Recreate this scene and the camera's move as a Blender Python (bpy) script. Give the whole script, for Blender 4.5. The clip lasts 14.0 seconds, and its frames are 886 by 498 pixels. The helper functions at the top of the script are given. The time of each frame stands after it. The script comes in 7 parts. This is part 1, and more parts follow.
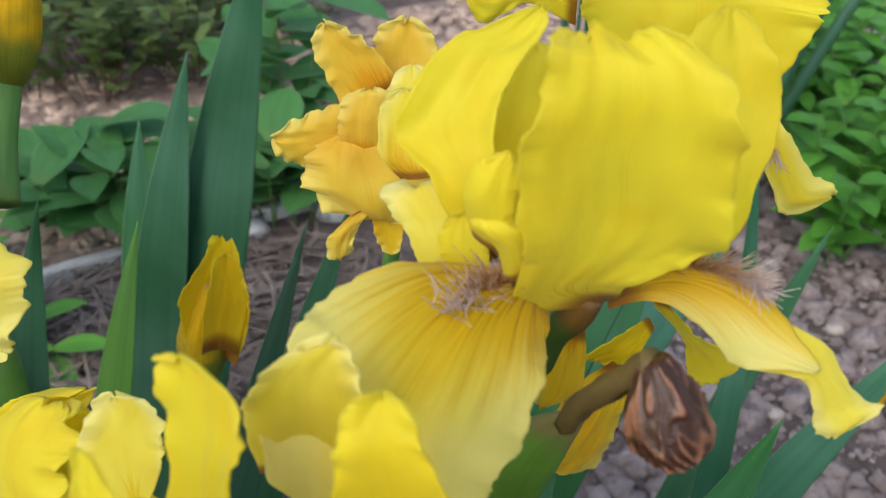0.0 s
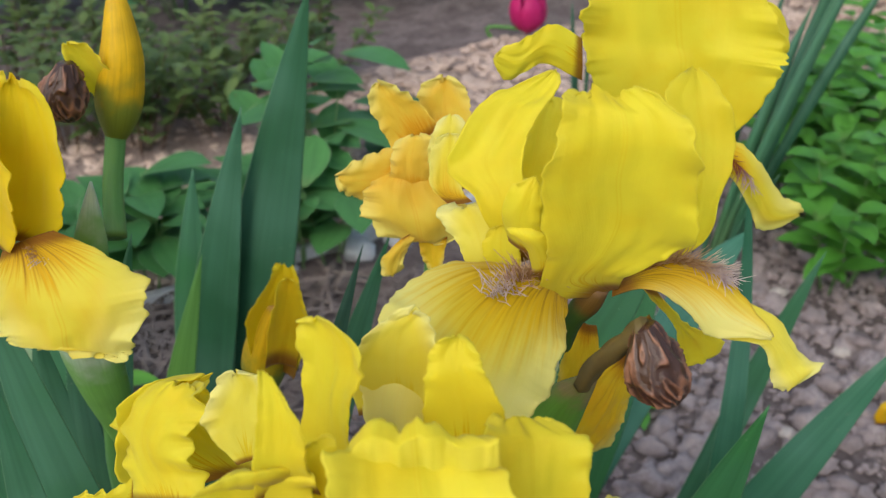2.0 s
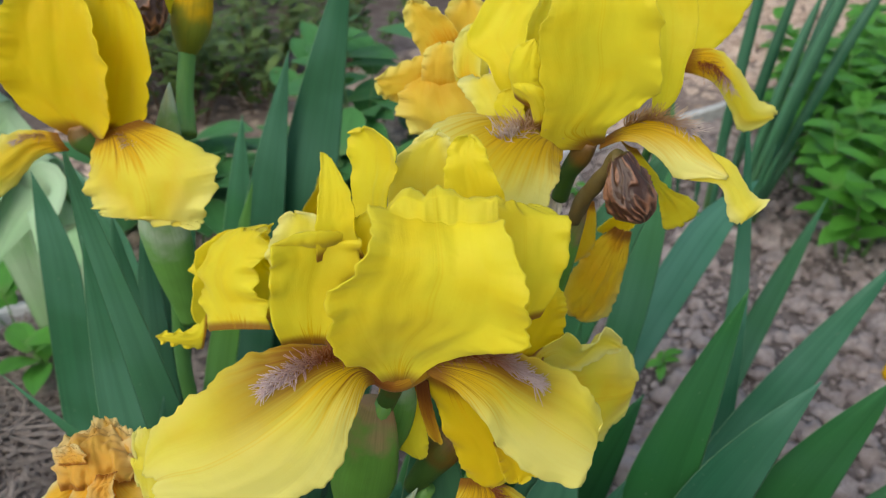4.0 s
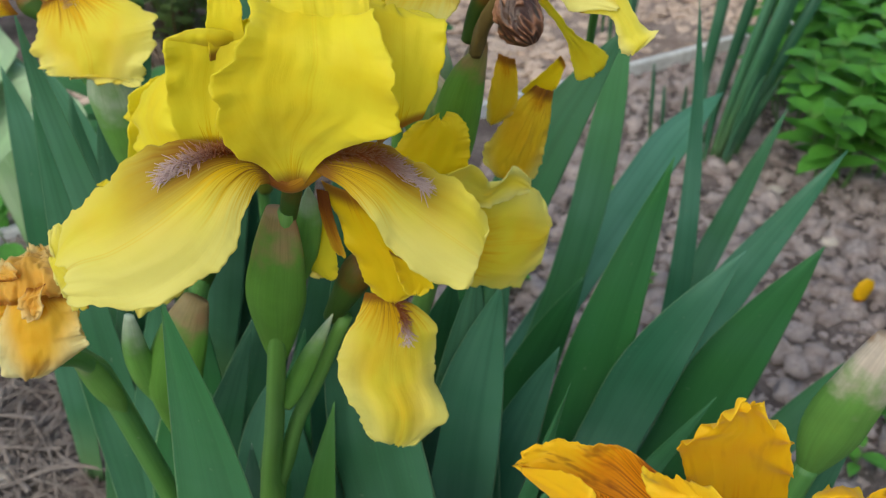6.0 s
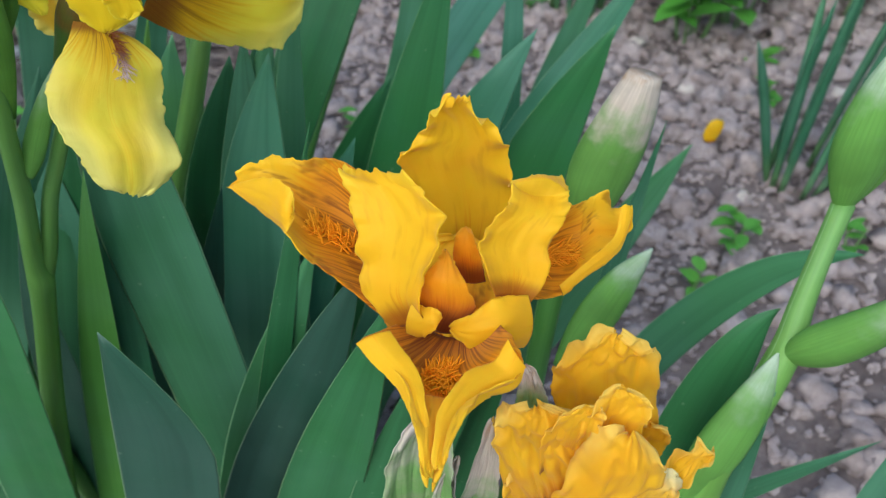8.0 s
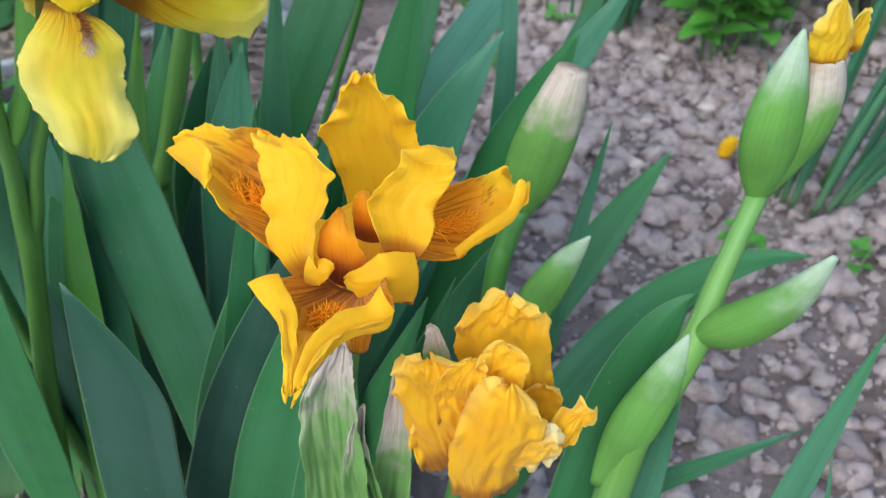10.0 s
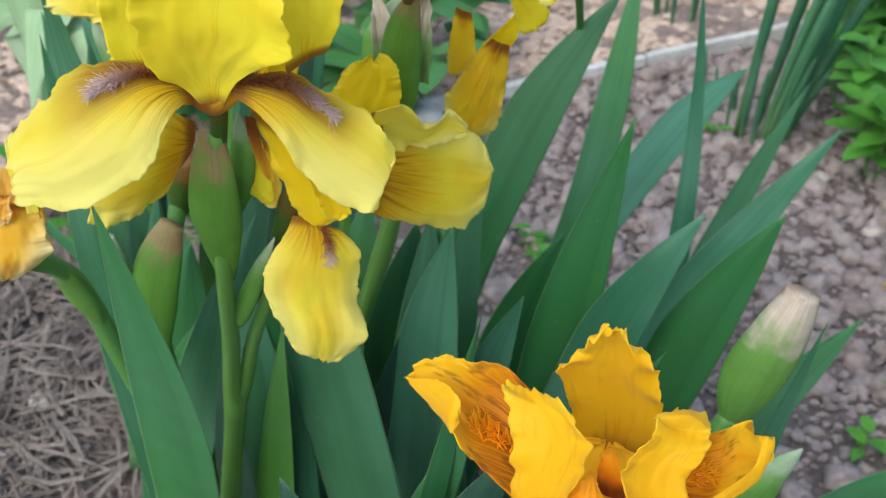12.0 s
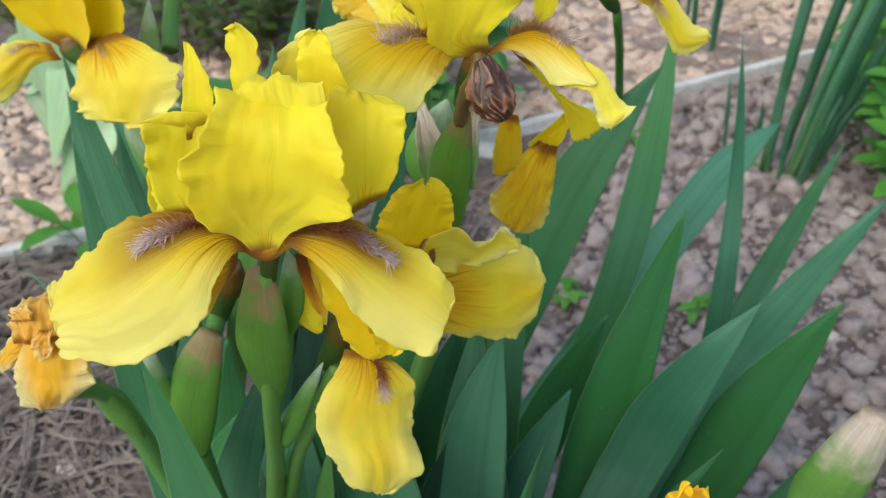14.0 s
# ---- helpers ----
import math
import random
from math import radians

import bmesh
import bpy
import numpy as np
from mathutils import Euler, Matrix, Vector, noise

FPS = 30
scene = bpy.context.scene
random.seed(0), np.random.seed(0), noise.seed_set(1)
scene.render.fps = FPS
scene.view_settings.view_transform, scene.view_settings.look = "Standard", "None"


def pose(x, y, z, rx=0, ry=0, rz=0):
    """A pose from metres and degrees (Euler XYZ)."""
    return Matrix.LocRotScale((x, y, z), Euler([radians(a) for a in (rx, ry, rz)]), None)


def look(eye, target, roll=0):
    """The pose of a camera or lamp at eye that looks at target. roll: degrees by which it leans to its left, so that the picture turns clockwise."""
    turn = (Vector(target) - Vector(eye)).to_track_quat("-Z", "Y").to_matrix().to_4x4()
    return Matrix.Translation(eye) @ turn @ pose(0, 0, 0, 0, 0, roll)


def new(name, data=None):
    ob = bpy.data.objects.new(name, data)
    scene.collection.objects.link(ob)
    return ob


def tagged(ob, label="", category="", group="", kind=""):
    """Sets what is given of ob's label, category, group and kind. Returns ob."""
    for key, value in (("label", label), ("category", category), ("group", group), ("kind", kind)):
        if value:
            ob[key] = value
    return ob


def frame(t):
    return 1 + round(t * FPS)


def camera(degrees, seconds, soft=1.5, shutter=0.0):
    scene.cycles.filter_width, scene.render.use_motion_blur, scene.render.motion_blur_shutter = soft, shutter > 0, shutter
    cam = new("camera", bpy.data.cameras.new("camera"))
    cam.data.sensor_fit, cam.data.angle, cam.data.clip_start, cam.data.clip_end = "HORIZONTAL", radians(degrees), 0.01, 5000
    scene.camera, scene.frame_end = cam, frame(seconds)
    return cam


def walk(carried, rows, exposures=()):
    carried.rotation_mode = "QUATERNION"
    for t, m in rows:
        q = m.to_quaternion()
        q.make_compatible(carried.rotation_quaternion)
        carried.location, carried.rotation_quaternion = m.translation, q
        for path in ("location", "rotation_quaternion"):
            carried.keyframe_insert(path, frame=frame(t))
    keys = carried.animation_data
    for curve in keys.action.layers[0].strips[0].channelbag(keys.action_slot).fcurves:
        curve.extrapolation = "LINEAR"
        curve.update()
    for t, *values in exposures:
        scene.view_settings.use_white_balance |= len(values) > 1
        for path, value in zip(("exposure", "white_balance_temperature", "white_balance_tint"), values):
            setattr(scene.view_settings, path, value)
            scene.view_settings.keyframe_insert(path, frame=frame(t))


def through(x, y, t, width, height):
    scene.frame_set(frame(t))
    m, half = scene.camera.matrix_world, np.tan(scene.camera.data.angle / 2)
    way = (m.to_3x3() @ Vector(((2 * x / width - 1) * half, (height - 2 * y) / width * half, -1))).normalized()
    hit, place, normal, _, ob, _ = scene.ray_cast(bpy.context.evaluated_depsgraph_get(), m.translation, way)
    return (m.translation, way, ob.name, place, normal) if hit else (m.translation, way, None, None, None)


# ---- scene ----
cam = camera(51.2, 14.0, soft=1.2)
cam.data.dof.use_dof = True
cam.data.dof.focus_distance, cam.data.dof.aperture_fstop = 0.27, 25.0
PATH = [
    (0, (0.032, 0.145, 0.675), (-0.207, 1.761, -0.478), 0.6),
    (0.5, (0.029, 0.132, 0.682), (-0.216, 1.761, -0.452), -0.0),
    (1, (0.031, 0.12, 0.689), (-0.221, 1.763, -0.423), -0.2),
    (1.5, (0.028, 0.102, 0.692), (-0.237, 1.756, -0.4), -0.8),
    (2, (0.033, 0.088, 0.702), (-0.247, 1.751, -0.373), -1.3),
    (4.5, (0.051, -0.003, 0.692), (-0.329, 1.641, -0.382), -2.1),
    (5, (0.055, -0.016, 0.69), (-0.357, 1.61, -0.399), -2.4),
    (5.5, (0.07, -0.026, 0.684), (-0.348, 1.592, -0.414), -2.4),
    (6, (0.092, -0.021, 0.665), (-0.27, 1.582, -0.475), -2.0),
    (6.5, (0.114, -0.024, 0.645), (-0.18, 1.548, -0.556), -1.3),
    (7, (0.132, -0.031, 0.63), (-0.106, 1.517, -0.613), -0.8),
    (7.5, (0.143, -0.035, 0.616), (-0.05, 1.489, -0.665), -0.1),
    (8, (0.156, -0.037, 0.609), (-0.001, 1.469, -0.697), 0.1),
    (10.5, (0.212, -0.066, 0.619), (-0.131, 1.46, -0.627), -0.3),
    (11, (0.196, -0.065, 0.629), (-0.221, 1.483, -0.568), -0.1),
    (11.5, (0.178, -0.05, 0.651), (-0.298, 1.487, -0.537), -0.8),
    (12, (0.158, -0.037, 0.663), (-0.37, 1.499, -0.505), -2.3),
    (12.5, (0.14, -0.031, 0.675), (-0.404, 1.525, -0.457), -2.6),
    (13, (0.126, -0.022, 0.684), (-0.435, 1.528, -0.448), -3.0),
    (13.5, (0.126, -0.008, 0.688), (-0.428, 1.525, -0.47), -3.7),
    (14, (0.132, -0.006, 0.691), (-0.424, 1.537, -0.454), -4.0),
]
walk(cam, [(t, look(eye, target, roll)) for t, eye, target, roll in PATH],
     exposures=[(0, 0.25, 6500, 9), (2, 0.2, 6500, 8), (5, 0.1, 6700, 1), (6.5, 0.2, 6550, 1), (8, 0.5, 6000, 3), (10.5, 0.72, 5950, 4), (11.5, 0.6, 6250, 3), (12.5, 0.52, 6450, 3), (14, 0.46, 6600, 2)])

SKY, SUN = 0.165, 1.2

# ---------------------------------------------------------------- light
world = bpy.data.worlds.new("sky")
scene.world = world
world.use_nodes = True
wn = world.node_tree
sky = wn.nodes.new("ShaderNodeTexSky")
sky.sky_type = "NISHITA"
sky.sun_disc = False
sky.sun_elevation, sky.sun_rotation = radians(46), radians(200)
sky.air_density, sky.dust_density = 1.2, 3.0
wn.nodes["Background"].inputs["Strength"].default_value = SKY
wn.links.new(sky.outputs["Color"], wn.nodes["Background"].inputs["Color"])
sun = new("sun", bpy.data.lights.new("sun", "SUN"))
sun.data.energy, sun.data.angle, sun.data.color = SUN, radians(75), (1.0, 0.985, 0.95)
sun.matrix_world = look((-0.6, -1.65, 1.9), (0.0, 0.0, 0.0))


# ---------------------------------------------------------------- materials
class Nodes:
    """A small helper to write node trees in few lines."""

    def __init__(self, name):
        self.mat = bpy.data.materials.new(name)
        self.mat.use_nodes = True
        self.t = self.mat.node_tree
        self.out = self.t.nodes["Material Output"]
        self.bsdf = self.t.nodes["Principled BSDF"]

    def add(self, kind, **sockets):
        n = self.t.nodes.new(kind)
        for k, v in sockets.items():
            self.put(n, k, v)
        return n

    def put(self, n, k, v):
        s = n.inputs[int(k[1:])] if k[0] == "i" and k[1:].isdigit() else n.inputs[k.replace("_", " ")]
        if isinstance(v, bpy.types.NodeSocket):
            self.t.links.new(v, s)
        else:
            s.default_value = v

    def math(self, op, a, b=0.0, c=0.0):
        n = self.t.nodes.new("ShaderNodeMath")
        n.operation = op
        for i, v in enumerate((a, b, c)):
            self.put(n, "i%d" % i, v)
        return n.outputs[0]

    def ramp(self, v, lo, hi, a=0.0, b=1.0):
        n = self.t.nodes.new("ShaderNodeMapRange")
        n.interpolation_type = "SMOOTHSTEP"
        for i, x in enumerate((v, lo, hi, a, b)):
            self.put(n, "i%d" % i, x)
        return n.outputs[0]

    def mix(self, f, a, b):
        n = self.t.nodes.new("ShaderNodeMix")
        n.data_type = "RGBA"
        self.put(n, "i0", f)
        for k, v in (("i6", a), ("i7", b)):
            self.put(n, k, v if isinstance(v, bpy.types.NodeSocket) else (*v, 1.0))
        return n.outputs[2]

    def uv(self):
        n = self.t.nodes.new("ShaderNodeUVMap")
        s = self.add("ShaderNodeSeparateXYZ", i0=n.outputs[0])
        return s.outputs[0], s.outputs[1]

    def vec(self, x, y, z=0.0):
        return self.add("ShaderNodeCombineXYZ", i0=x, i1=y, i2=z).outputs[0]

    def pos(self):
        return self.add("ShaderNodeTexCoord").outputs["Object"]

    def noise(self, v, scale, detail=3.0, rough=0.5):
        return self.add("ShaderNodeTexNoise", Vector=v, Scale=scale, Detail=detail, Roughness=rough).outputs[0]

    def rand(self):
        return self.add("ShaderNodeObjectInfo").outputs["Random"]

    def island(self):
        return self.add("ShaderNodeNewGeometry").outputs["Random Per Island"]

    def bump(self, h, strength, dist):
        n = self.add("ShaderNodeBump", Strength=strength, Distance=dist, Height=h)
        self.put(self.bsdf, "Normal", n.outputs[0])
        return n.outputs[0]

    def done(self, color, rough=0.5, spec=0.4, through=0.0, tint=None, sheen=0.0, coat=0.0):
        self.put(self.bsdf, "Base_Color", color if isinstance(color, bpy.types.NodeSocket) else (*color, 1.0))
        self.put(self.bsdf, "Roughness", rough)
        self.put(self.bsdf, "Specular_IOR_Level", spec)
        if sheen:
            self.put(self.bsdf, "Sheen_Weight", sheen)
        if coat:
            self.put(self.bsdf, "Coat_Weight", coat)
        if through:
            tr = self.t.nodes.new("ShaderNodeBsdfTranslucent")
            self.put(tr, "Color", tint or color)
            m = self.add("ShaderNodeMixShader", i0=through)
            self.t.links.new(self.bsdf.outputs[0], m.inputs[1])
            self.t.links.new(tr.outputs[0], m.inputs[2])
            self.t.links.new(m.outputs[0], self.out.inputs["Surface"])
        return self.mat


def petal_material(name, main, deep, pale, brown, rim, gold_to, vein, spots=0.0, through=0.55, base_brown=0.14, crest=None, flank=0.20):
    """Petal: u runs from claw to tip, v across. rim: how far the pale edge reaches; gold_to: end of the deep zone;
    crest: (v, half-width, reach) of a brown stain under the beard; flank: how soon the deep zone ends towards the sides."""
    k = Nodes(name)
    u, v = k.uv()
    middle = k.math("ABSOLUTE", k.math("MULTIPLY_ADD", v, 2.0, -1.0))
    side = k.math("MULTIPLY", k.math("ABSOLUTE", k.math("SUBTRACT", v, crest[0])), 1.5) if crest else middle
    p = k.pos()
    blotch = k.noise(p, 55.0, 4.0)
    fan = k.math("DIVIDE", k.math("SUBTRACT", v, 0.5), k.math("ADD", u, 0.35))
    fine = k.noise(k.vec(k.math("MULTIPLY", fan, 62.0), k.math("MULTIPLY", u, 1.6), k.rand()), 1.0, 3.0, 0.6)
    broad = k.noise(k.vec(k.math("MULTIPLY", fan, 24.0), k.math("MULTIPLY", u, 2.2), k.rand()), 1.0, 2.0)
    c = k.mix(k.ramp(blotch, 0.35, 0.7), main, tuple(0.55 * a + 0.45 * b for a, b in zip(main, deep)))
    reach = k.math("ADD", k.math("MULTIPLY", side, 0.55), k.math("ADD", k.math("MULTIPLY", u, 0.6), k.math("MULTIPLY", blotch, 0.3)))
    c = k.mix(k.ramp(reach, 1.05 - rim, 1.38 - rim * 0.6), c, pale)
    zone = k.math("ADD", u, k.math("MULTIPLY", side, flank))
    zone = k.math("ADD", zone, k.math("MULTIPLY", k.math("SUBTRACT", broad, 0.5), 0.45))
    c = k.mix(k.ramp(zone, gold_to, gold_to * 0.5), c, deep)
    thread = k.noise(k.vec(k.math("MULTIPLY", fan, 30.0), k.math("MULTIPLY", u, 2.2), k.rand()), 1.0, 3.0, 0.55)
    stripe = k.math("MULTIPLY", k.ramp(thread, 0.47, 0.60), k.ramp(zone, gold_to * 0.85, gold_to * 0.25))
    c = k.mix(k.math("MULTIPLY", stripe, vein), c, brown)
    if spots:
        s = k.noise(k.vec(k.math("MULTIPLY", v, 9.0), k.math("MULTIPLY", u, 5.0), k.rand()), 1.0, 2.0, 0.5)
        c = k.mix(k.math("MULTIPLY", k.ramp(s, 0.54, 0.70), k.math("MULTIPLY", k.ramp(u, 0.98, 0.5), spots)), c, brown)
    if crest:
        off = k.math("ADD", k.math("ABSOLUTE", k.math("SUBTRACT", v, crest[0])), k.math("MULTIPLY", k.math("SUBTRACT", fine, 0.5), 0.12))
        c = k.mix(k.math("MULTIPLY", k.ramp(off, crest[1], crest[1] * 0.25), k.ramp(u, crest[2], crest[2] * 0.35, 0.0, 0.9)), c, brown)
    c = k.mix(k.ramp(u, base_brown, base_brown * 0.3, 0.0, 0.85), c, brown)
    c = k.mix(k.math("MULTIPLY", k.ramp(fine, 0.46, 0.74), 0.07), c, deep)
    rib = k.math("MULTIPLY", k.ramp(k.math("ABSOLUTE", k.math("SUBTRACT", middle, 0.025)), 0.018, 0.0), 0.30)
    c = k.mix(rib, c, deep)
    h = k.math("ADD", k.math("MULTIPLY", fine, 0.5), k.math("MULTIPLY", k.noise(p, 190.0, 6.0, 0.6), 1.3))
    k.bump(h, 0.26, 0.0008)
    return k.done(c, 0.48, 0.25, through, sheen=0.15)


LEMON, GOLD, PALE, BROWN = (0.90, 0.825, 0.060), (0.85, 0.61, 0.010), (0.90, 0.85, 0.26), (0.30, 0.105, 0.014)
M_STANDARD = petal_material("yellow_standard_petal", LEMON, (0.84, 0.66, 0.010), (0.88, 0.79, 0.07), BROWN, 0.14, 0.18, 0.3, base_brown=0.10)
M_FALL = petal_material("yellow_fall_petal", (0.88, 0.79, 0.07), (0.85, 0.57, 0.010), PALE, BROWN, 0.44, 0.52, 0.65, base_brown=0.17)
M_FALL_DEEP = petal_material("yellow_fall_veined_petal", (0.86, 0.78, 0.09), GOLD, (0.88, 0.83, 0.28), BROWN, 0.54, 0.60, 1.0, base_brown=0.16, crest=(0.80, 0.34, 0.74))
M_FALL_THROAT = petal_material("yellow_fall_gold_throat_petal", (0.89, 0.80, 0.08), GOLD, (0.91, 0.87, 0.32), BROWN, 0.60, 0.68, 0.55, base_brown=0.18)
M_FALL_GILT = petal_material("gold_veined_fall_petal", (0.89, 0.80, 0.08), (0.85, 0.58, 0.010), (0.92, 0.88, 0.34), BROWN, 0.50, 1.0, 0.75, base_brown=0.20, crest=(0.97, 0.14, 0.62), flank=0.35)
M_FALL_PLAIN = petal_material("lemon_fall_petal", (0.89, 0.80, 0.09), (0.85, 0.57, 0.010), (0.92, 0.89, 0.44), BROWN, 0.72, 0.86, 0.95, base_brown=0.12, flank=0.55)
M_FALL_GOLD = petal_material("golden_yellow_fall_petal", (0.88, 0.78, 0.080), (0.83, 0.55, 0.010), (0.90, 0.85, 0.28), BROWN, 0.44, 0.42, 0.7, base_brown=0.12)
M_PALE = petal_material("pale_lemon_petal", (0.90, 0.83, 0.13), (0.86, 0.72, 0.03), (0.91, 0.87, 0.36), BROWN, 0.36, 0.20, 0.2, base_brown=0.05)
M_BACK = petal_material("golden_back_petal", (0.88, 0.70, 0.09), (0.82, 0.48, 0.02), (0.89, 0.80, 0.24), BROWN, 0.36, 0.36, 0.25)
M_WILT = petal_material("faded_golden_petal", (0.87, 0.66, 0.035), (0.78, 0.44, 0.010), (0.88, 0.77, 0.22), BROWN, 0.26, 0.30, 0.4)
M_ORANGE = petal_material("orange_petal", (0.91, 0.625, 0.014), (0.88, 0.50, 0.006), (0.93, 0.69, 0.035), (0.45, 0.14, 0.007), 0.18, 0.20, 0.3, spots=0.15)
M_ORANGE_LIP = petal_material("orange_petal_rim", (0.91, 0.625, 0.014), (0.88, 0.50, 0.006), (0.93, 0.69, 0.035), (0.40, 0.10, 0.007), 0.18, 0.02, 0.1, base_brown=0.004)
M_ORANGE_FALL = petal_material("orange_fall_petal", (0.92, 0.555, 0.011), (0.83, 0.37, 0.005), (0.94, 0.65, 0.022), (0.30, 0.060, 0.004), 0.60, 0.62, 0.70, spots=0.55, base_brown=0.02)
M_ORANGE_DEEP = petal_material("deep_orange_style_arm", (0.90, 0.47, 0.008), (0.80, 0.30, 0.004), (0.92, 0.58, 0.02), (0.30, 0.060, 0.004), 0.2, 0.5, 0.5, base_brown=0.3)
M_ORANGE_WILT = petal_material("faded_orange_petal", (0.91, 0.60, 0.022), (0.86, 0.46, 0.008), (0.90, 0.69, 0.15), (0.42, 0.15, 0.01), 0.20, 0.28, 0.3)
M_DRIED = petal_material("dried_tan_gold_petal", (0.86, 0.57, 0.11), (0.80, 0.43, 0.04), (0.88, 0.72, 0.34), (0.42, 0.15, 0.01), 0.45, 0.22, 0.3)
M_FADED = petal_material("faded_cream_gold_petal", (0.88, 0.60, 0.06), (0.84, 0.44, 0.012), (0.86, 0.80, 0.46), (0.42, 0.15, 0.01), 0.48, 0.30, 0.3)


def hair_material(name, near, far, tip=0.35):
    k = Nodes(name)
    u, v = k.uv()
    c = k.mix(k.ramp(u, 0.45, 0.95), near, far)
    c = k.mix(k.math("MULTIPLY", k.island(), 0.30), c, near)
    c = k.mix(k.ramp(v, 0.5, 1.0, 0.0, tip), c, (0.82, 0.72, 0.45))
    return k.done(c, 0.6, 0.2, 0.4)


M_BEARD = hair_material("lilac_beard_hair", (0.36, 0.098, 0.020), (0.80, 0.68, 0.71), 0.18)
M_BEARD_PALE = hair_material("pale_lilac_beard_hair", (0.58, 0.33, 0.14), (0.78, 0.69, 0.74))
M_BEARD_ORANGE = hair_material("orange_beard_hair", (0.98, 0.42, 0.010), (0.98, 0.52, 0.02), 0.0)


def leaf_material(name, dark, light, bloom, stripes=70.0, rough=0.42, through=0.12):
    """Leaf: u along, v across; fine parallel veins, a waxy bloom in patches, a thin pale rim."""
    k = Nodes(name)
    u, v = k.uv()
    p = k.pos()
    r = k.rand()
    c = k.mix(k.math("POWER", r, 1.4), dark, light)
    c = k.mix(k.ramp(k.noise(p, 9.0, 3.0), 0.35, 0.70, 0.0, 0.8), c, bloom)
    line = k.noise(k.vec(k.math("MULTIPLY", v, stripes), k.math("MULTIPLY", u, 3.0), r), 1.0, 3.0, 0.6)
    wide = k.noise(k.vec(k.math("MULTIPLY", v, 5.0), k.math("MULTIPLY", u, 1.2), r), 1.0, 2.0)
    c = k.mix(k.ramp(wide, 0.38, 0.66, 0.0, 0.28), c, tuple(0.60 * a for a in dark))
    c = k.mix(k.ramp(line, 0.40, 0.80, 0.0, 0.16), c, tuple(1.5 * a for a in light))
    c = k.mix(k.ramp(k.math("ABSOLUTE", k.math("MULTIPLY_ADD", v, 2.0, -1.0)), 0.970, 0.990, 0.0, 0.6), c, (0.30, 0.44, 0.24))
    c = k.mix(k.ramp(u, 0.25, 0.0, 0.0, 0.45), c, (0.14, 0.22, 0.06))
    spot = k.noise(p, 300.0, 2.0)
    c = k.mix(k.ramp(spot, 0.72, 0.78, 0.0, 0.30), c, (0.30, 0.36, 0.26))
    k.bump(k.math("ADD", line, k.math("MULTIPLY", k.noise(p, 420.0), 0.3)), 0.16, 0.0006)
    return k.done(c, k.ramp(k.noise(p, 24.0), 0.3, 0.7, rough - 0.06, rough + 0.14), 0.40, through)


M_LEAF = leaf_material("iris_leaf_green", (0.024, 0.110, 0.050), (0.058, 0.210, 0.084), (0.085, 0.222, 0.150))
M_LEAF_FRESH = leaf_material("fresh_green_stem", (0.070, 0.215, 0.034), (0.12, 0.285, 0.056), (0.10, 0.25, 0.09), 26.0)
M_STEM = leaf_material("yellow_green_stalk", (0.12, 0.29, 0.045), (0.16, 0.34, 0.065), (0.15, 0.31, 0.10), 22.0)
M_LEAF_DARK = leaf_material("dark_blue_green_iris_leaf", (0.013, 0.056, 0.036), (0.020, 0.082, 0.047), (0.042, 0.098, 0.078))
M_LEAF_DEEP = leaf_material("deep_green_iris_leaf", (0.018, 0.104, 0.032), (0.040, 0.180, 0.052), (0.050, 0.172, 0.086), through=0.06)
M_LEAF_TEAL = leaf_material("blue_green_iris_leaf", (0.030, 0.138, 0.076), (0.070, 0.240, 0.124), (0.105, 0.265, 0.190))
M_LEAF_LIGHT = leaf_material("light_green_iris_leaf", (0.050, 0.195, 0.066), (0.080, 0.255, 0.088), (0.095, 0.255, 0.155))
M_ONION = leaf_material("blue_green_tube_leaf", (0.026, 0.112, 0.058), (0.066, 0.195, 0.092), (0.085, 0.205, 0.140), 30.0)
M_WEED = leaf_material("weed_leaf_green", (0.08, 0.27, 0.030), (0.16, 0.44, 0.055), (0.10, 0.32, 0.06), 16.0, 0.5, 0.3)
M_PALELEAF = leaf_material("pale_grey_green_leaf", (0.32, 0.54, 0.28), (0.44, 0.66, 0.40), (0.60, 0.72, 0.56), 20.0, 0.55, 0.40)
M_SHRUB = leaf_material("small_shrub_leaf", (0.09, 0.15, 0.035), (0.20, 0.27, 0.08), (0.12, 0.19, 0.06), 12.0, 0.5, 0.25)


def sheath_material(name, green, paper, start, end, tip=0.65):
    k = Nodes(name)
    u, v = k.uv()
    p = k.pos()
    line = k.noise(k.vec(k.math("MULTIPLY", v, 34.0), k.math("MULTIPLY", u, 2.0), k.rand()), 1.0, 4.0, 0.6)
    g = k.mix(k.ramp(line, 0.3, 0.7), green, tuple(1.18 * a for a in green))
    g = k.mix(k.ramp(k.noise(p, 45.0, 3.0), 0.4, 0.7, 0.0, 0.5), g, tuple(0.72 * a for a in green))
    w = k.mix(k.ramp(line, 0.35, 0.75), paper, tuple(0.74 * a for a in paper))
    w = k.mix(k.ramp(k.noise(p, 70.0, 4.0), 0.45, 0.7, 0.0, 0.6), w, tuple(0.62 * a for a in paper))
    f = k.math("ADD", u, k.math("MULTIPLY", k.math("SUBTRACT", k.noise(p, 90.0, 3.0), 0.5), 0.60))
    c = k.mix(k.ramp(f, start, end), g, w)
    c = k.mix(k.ramp(f, 0.90, 1.02, 0.0, tip), c, (0.33, 0.19, 0.10))
    k.bump(line, 0.3, 0.0006)
    return k.done(c, 0.5, 0.3, 0.18)


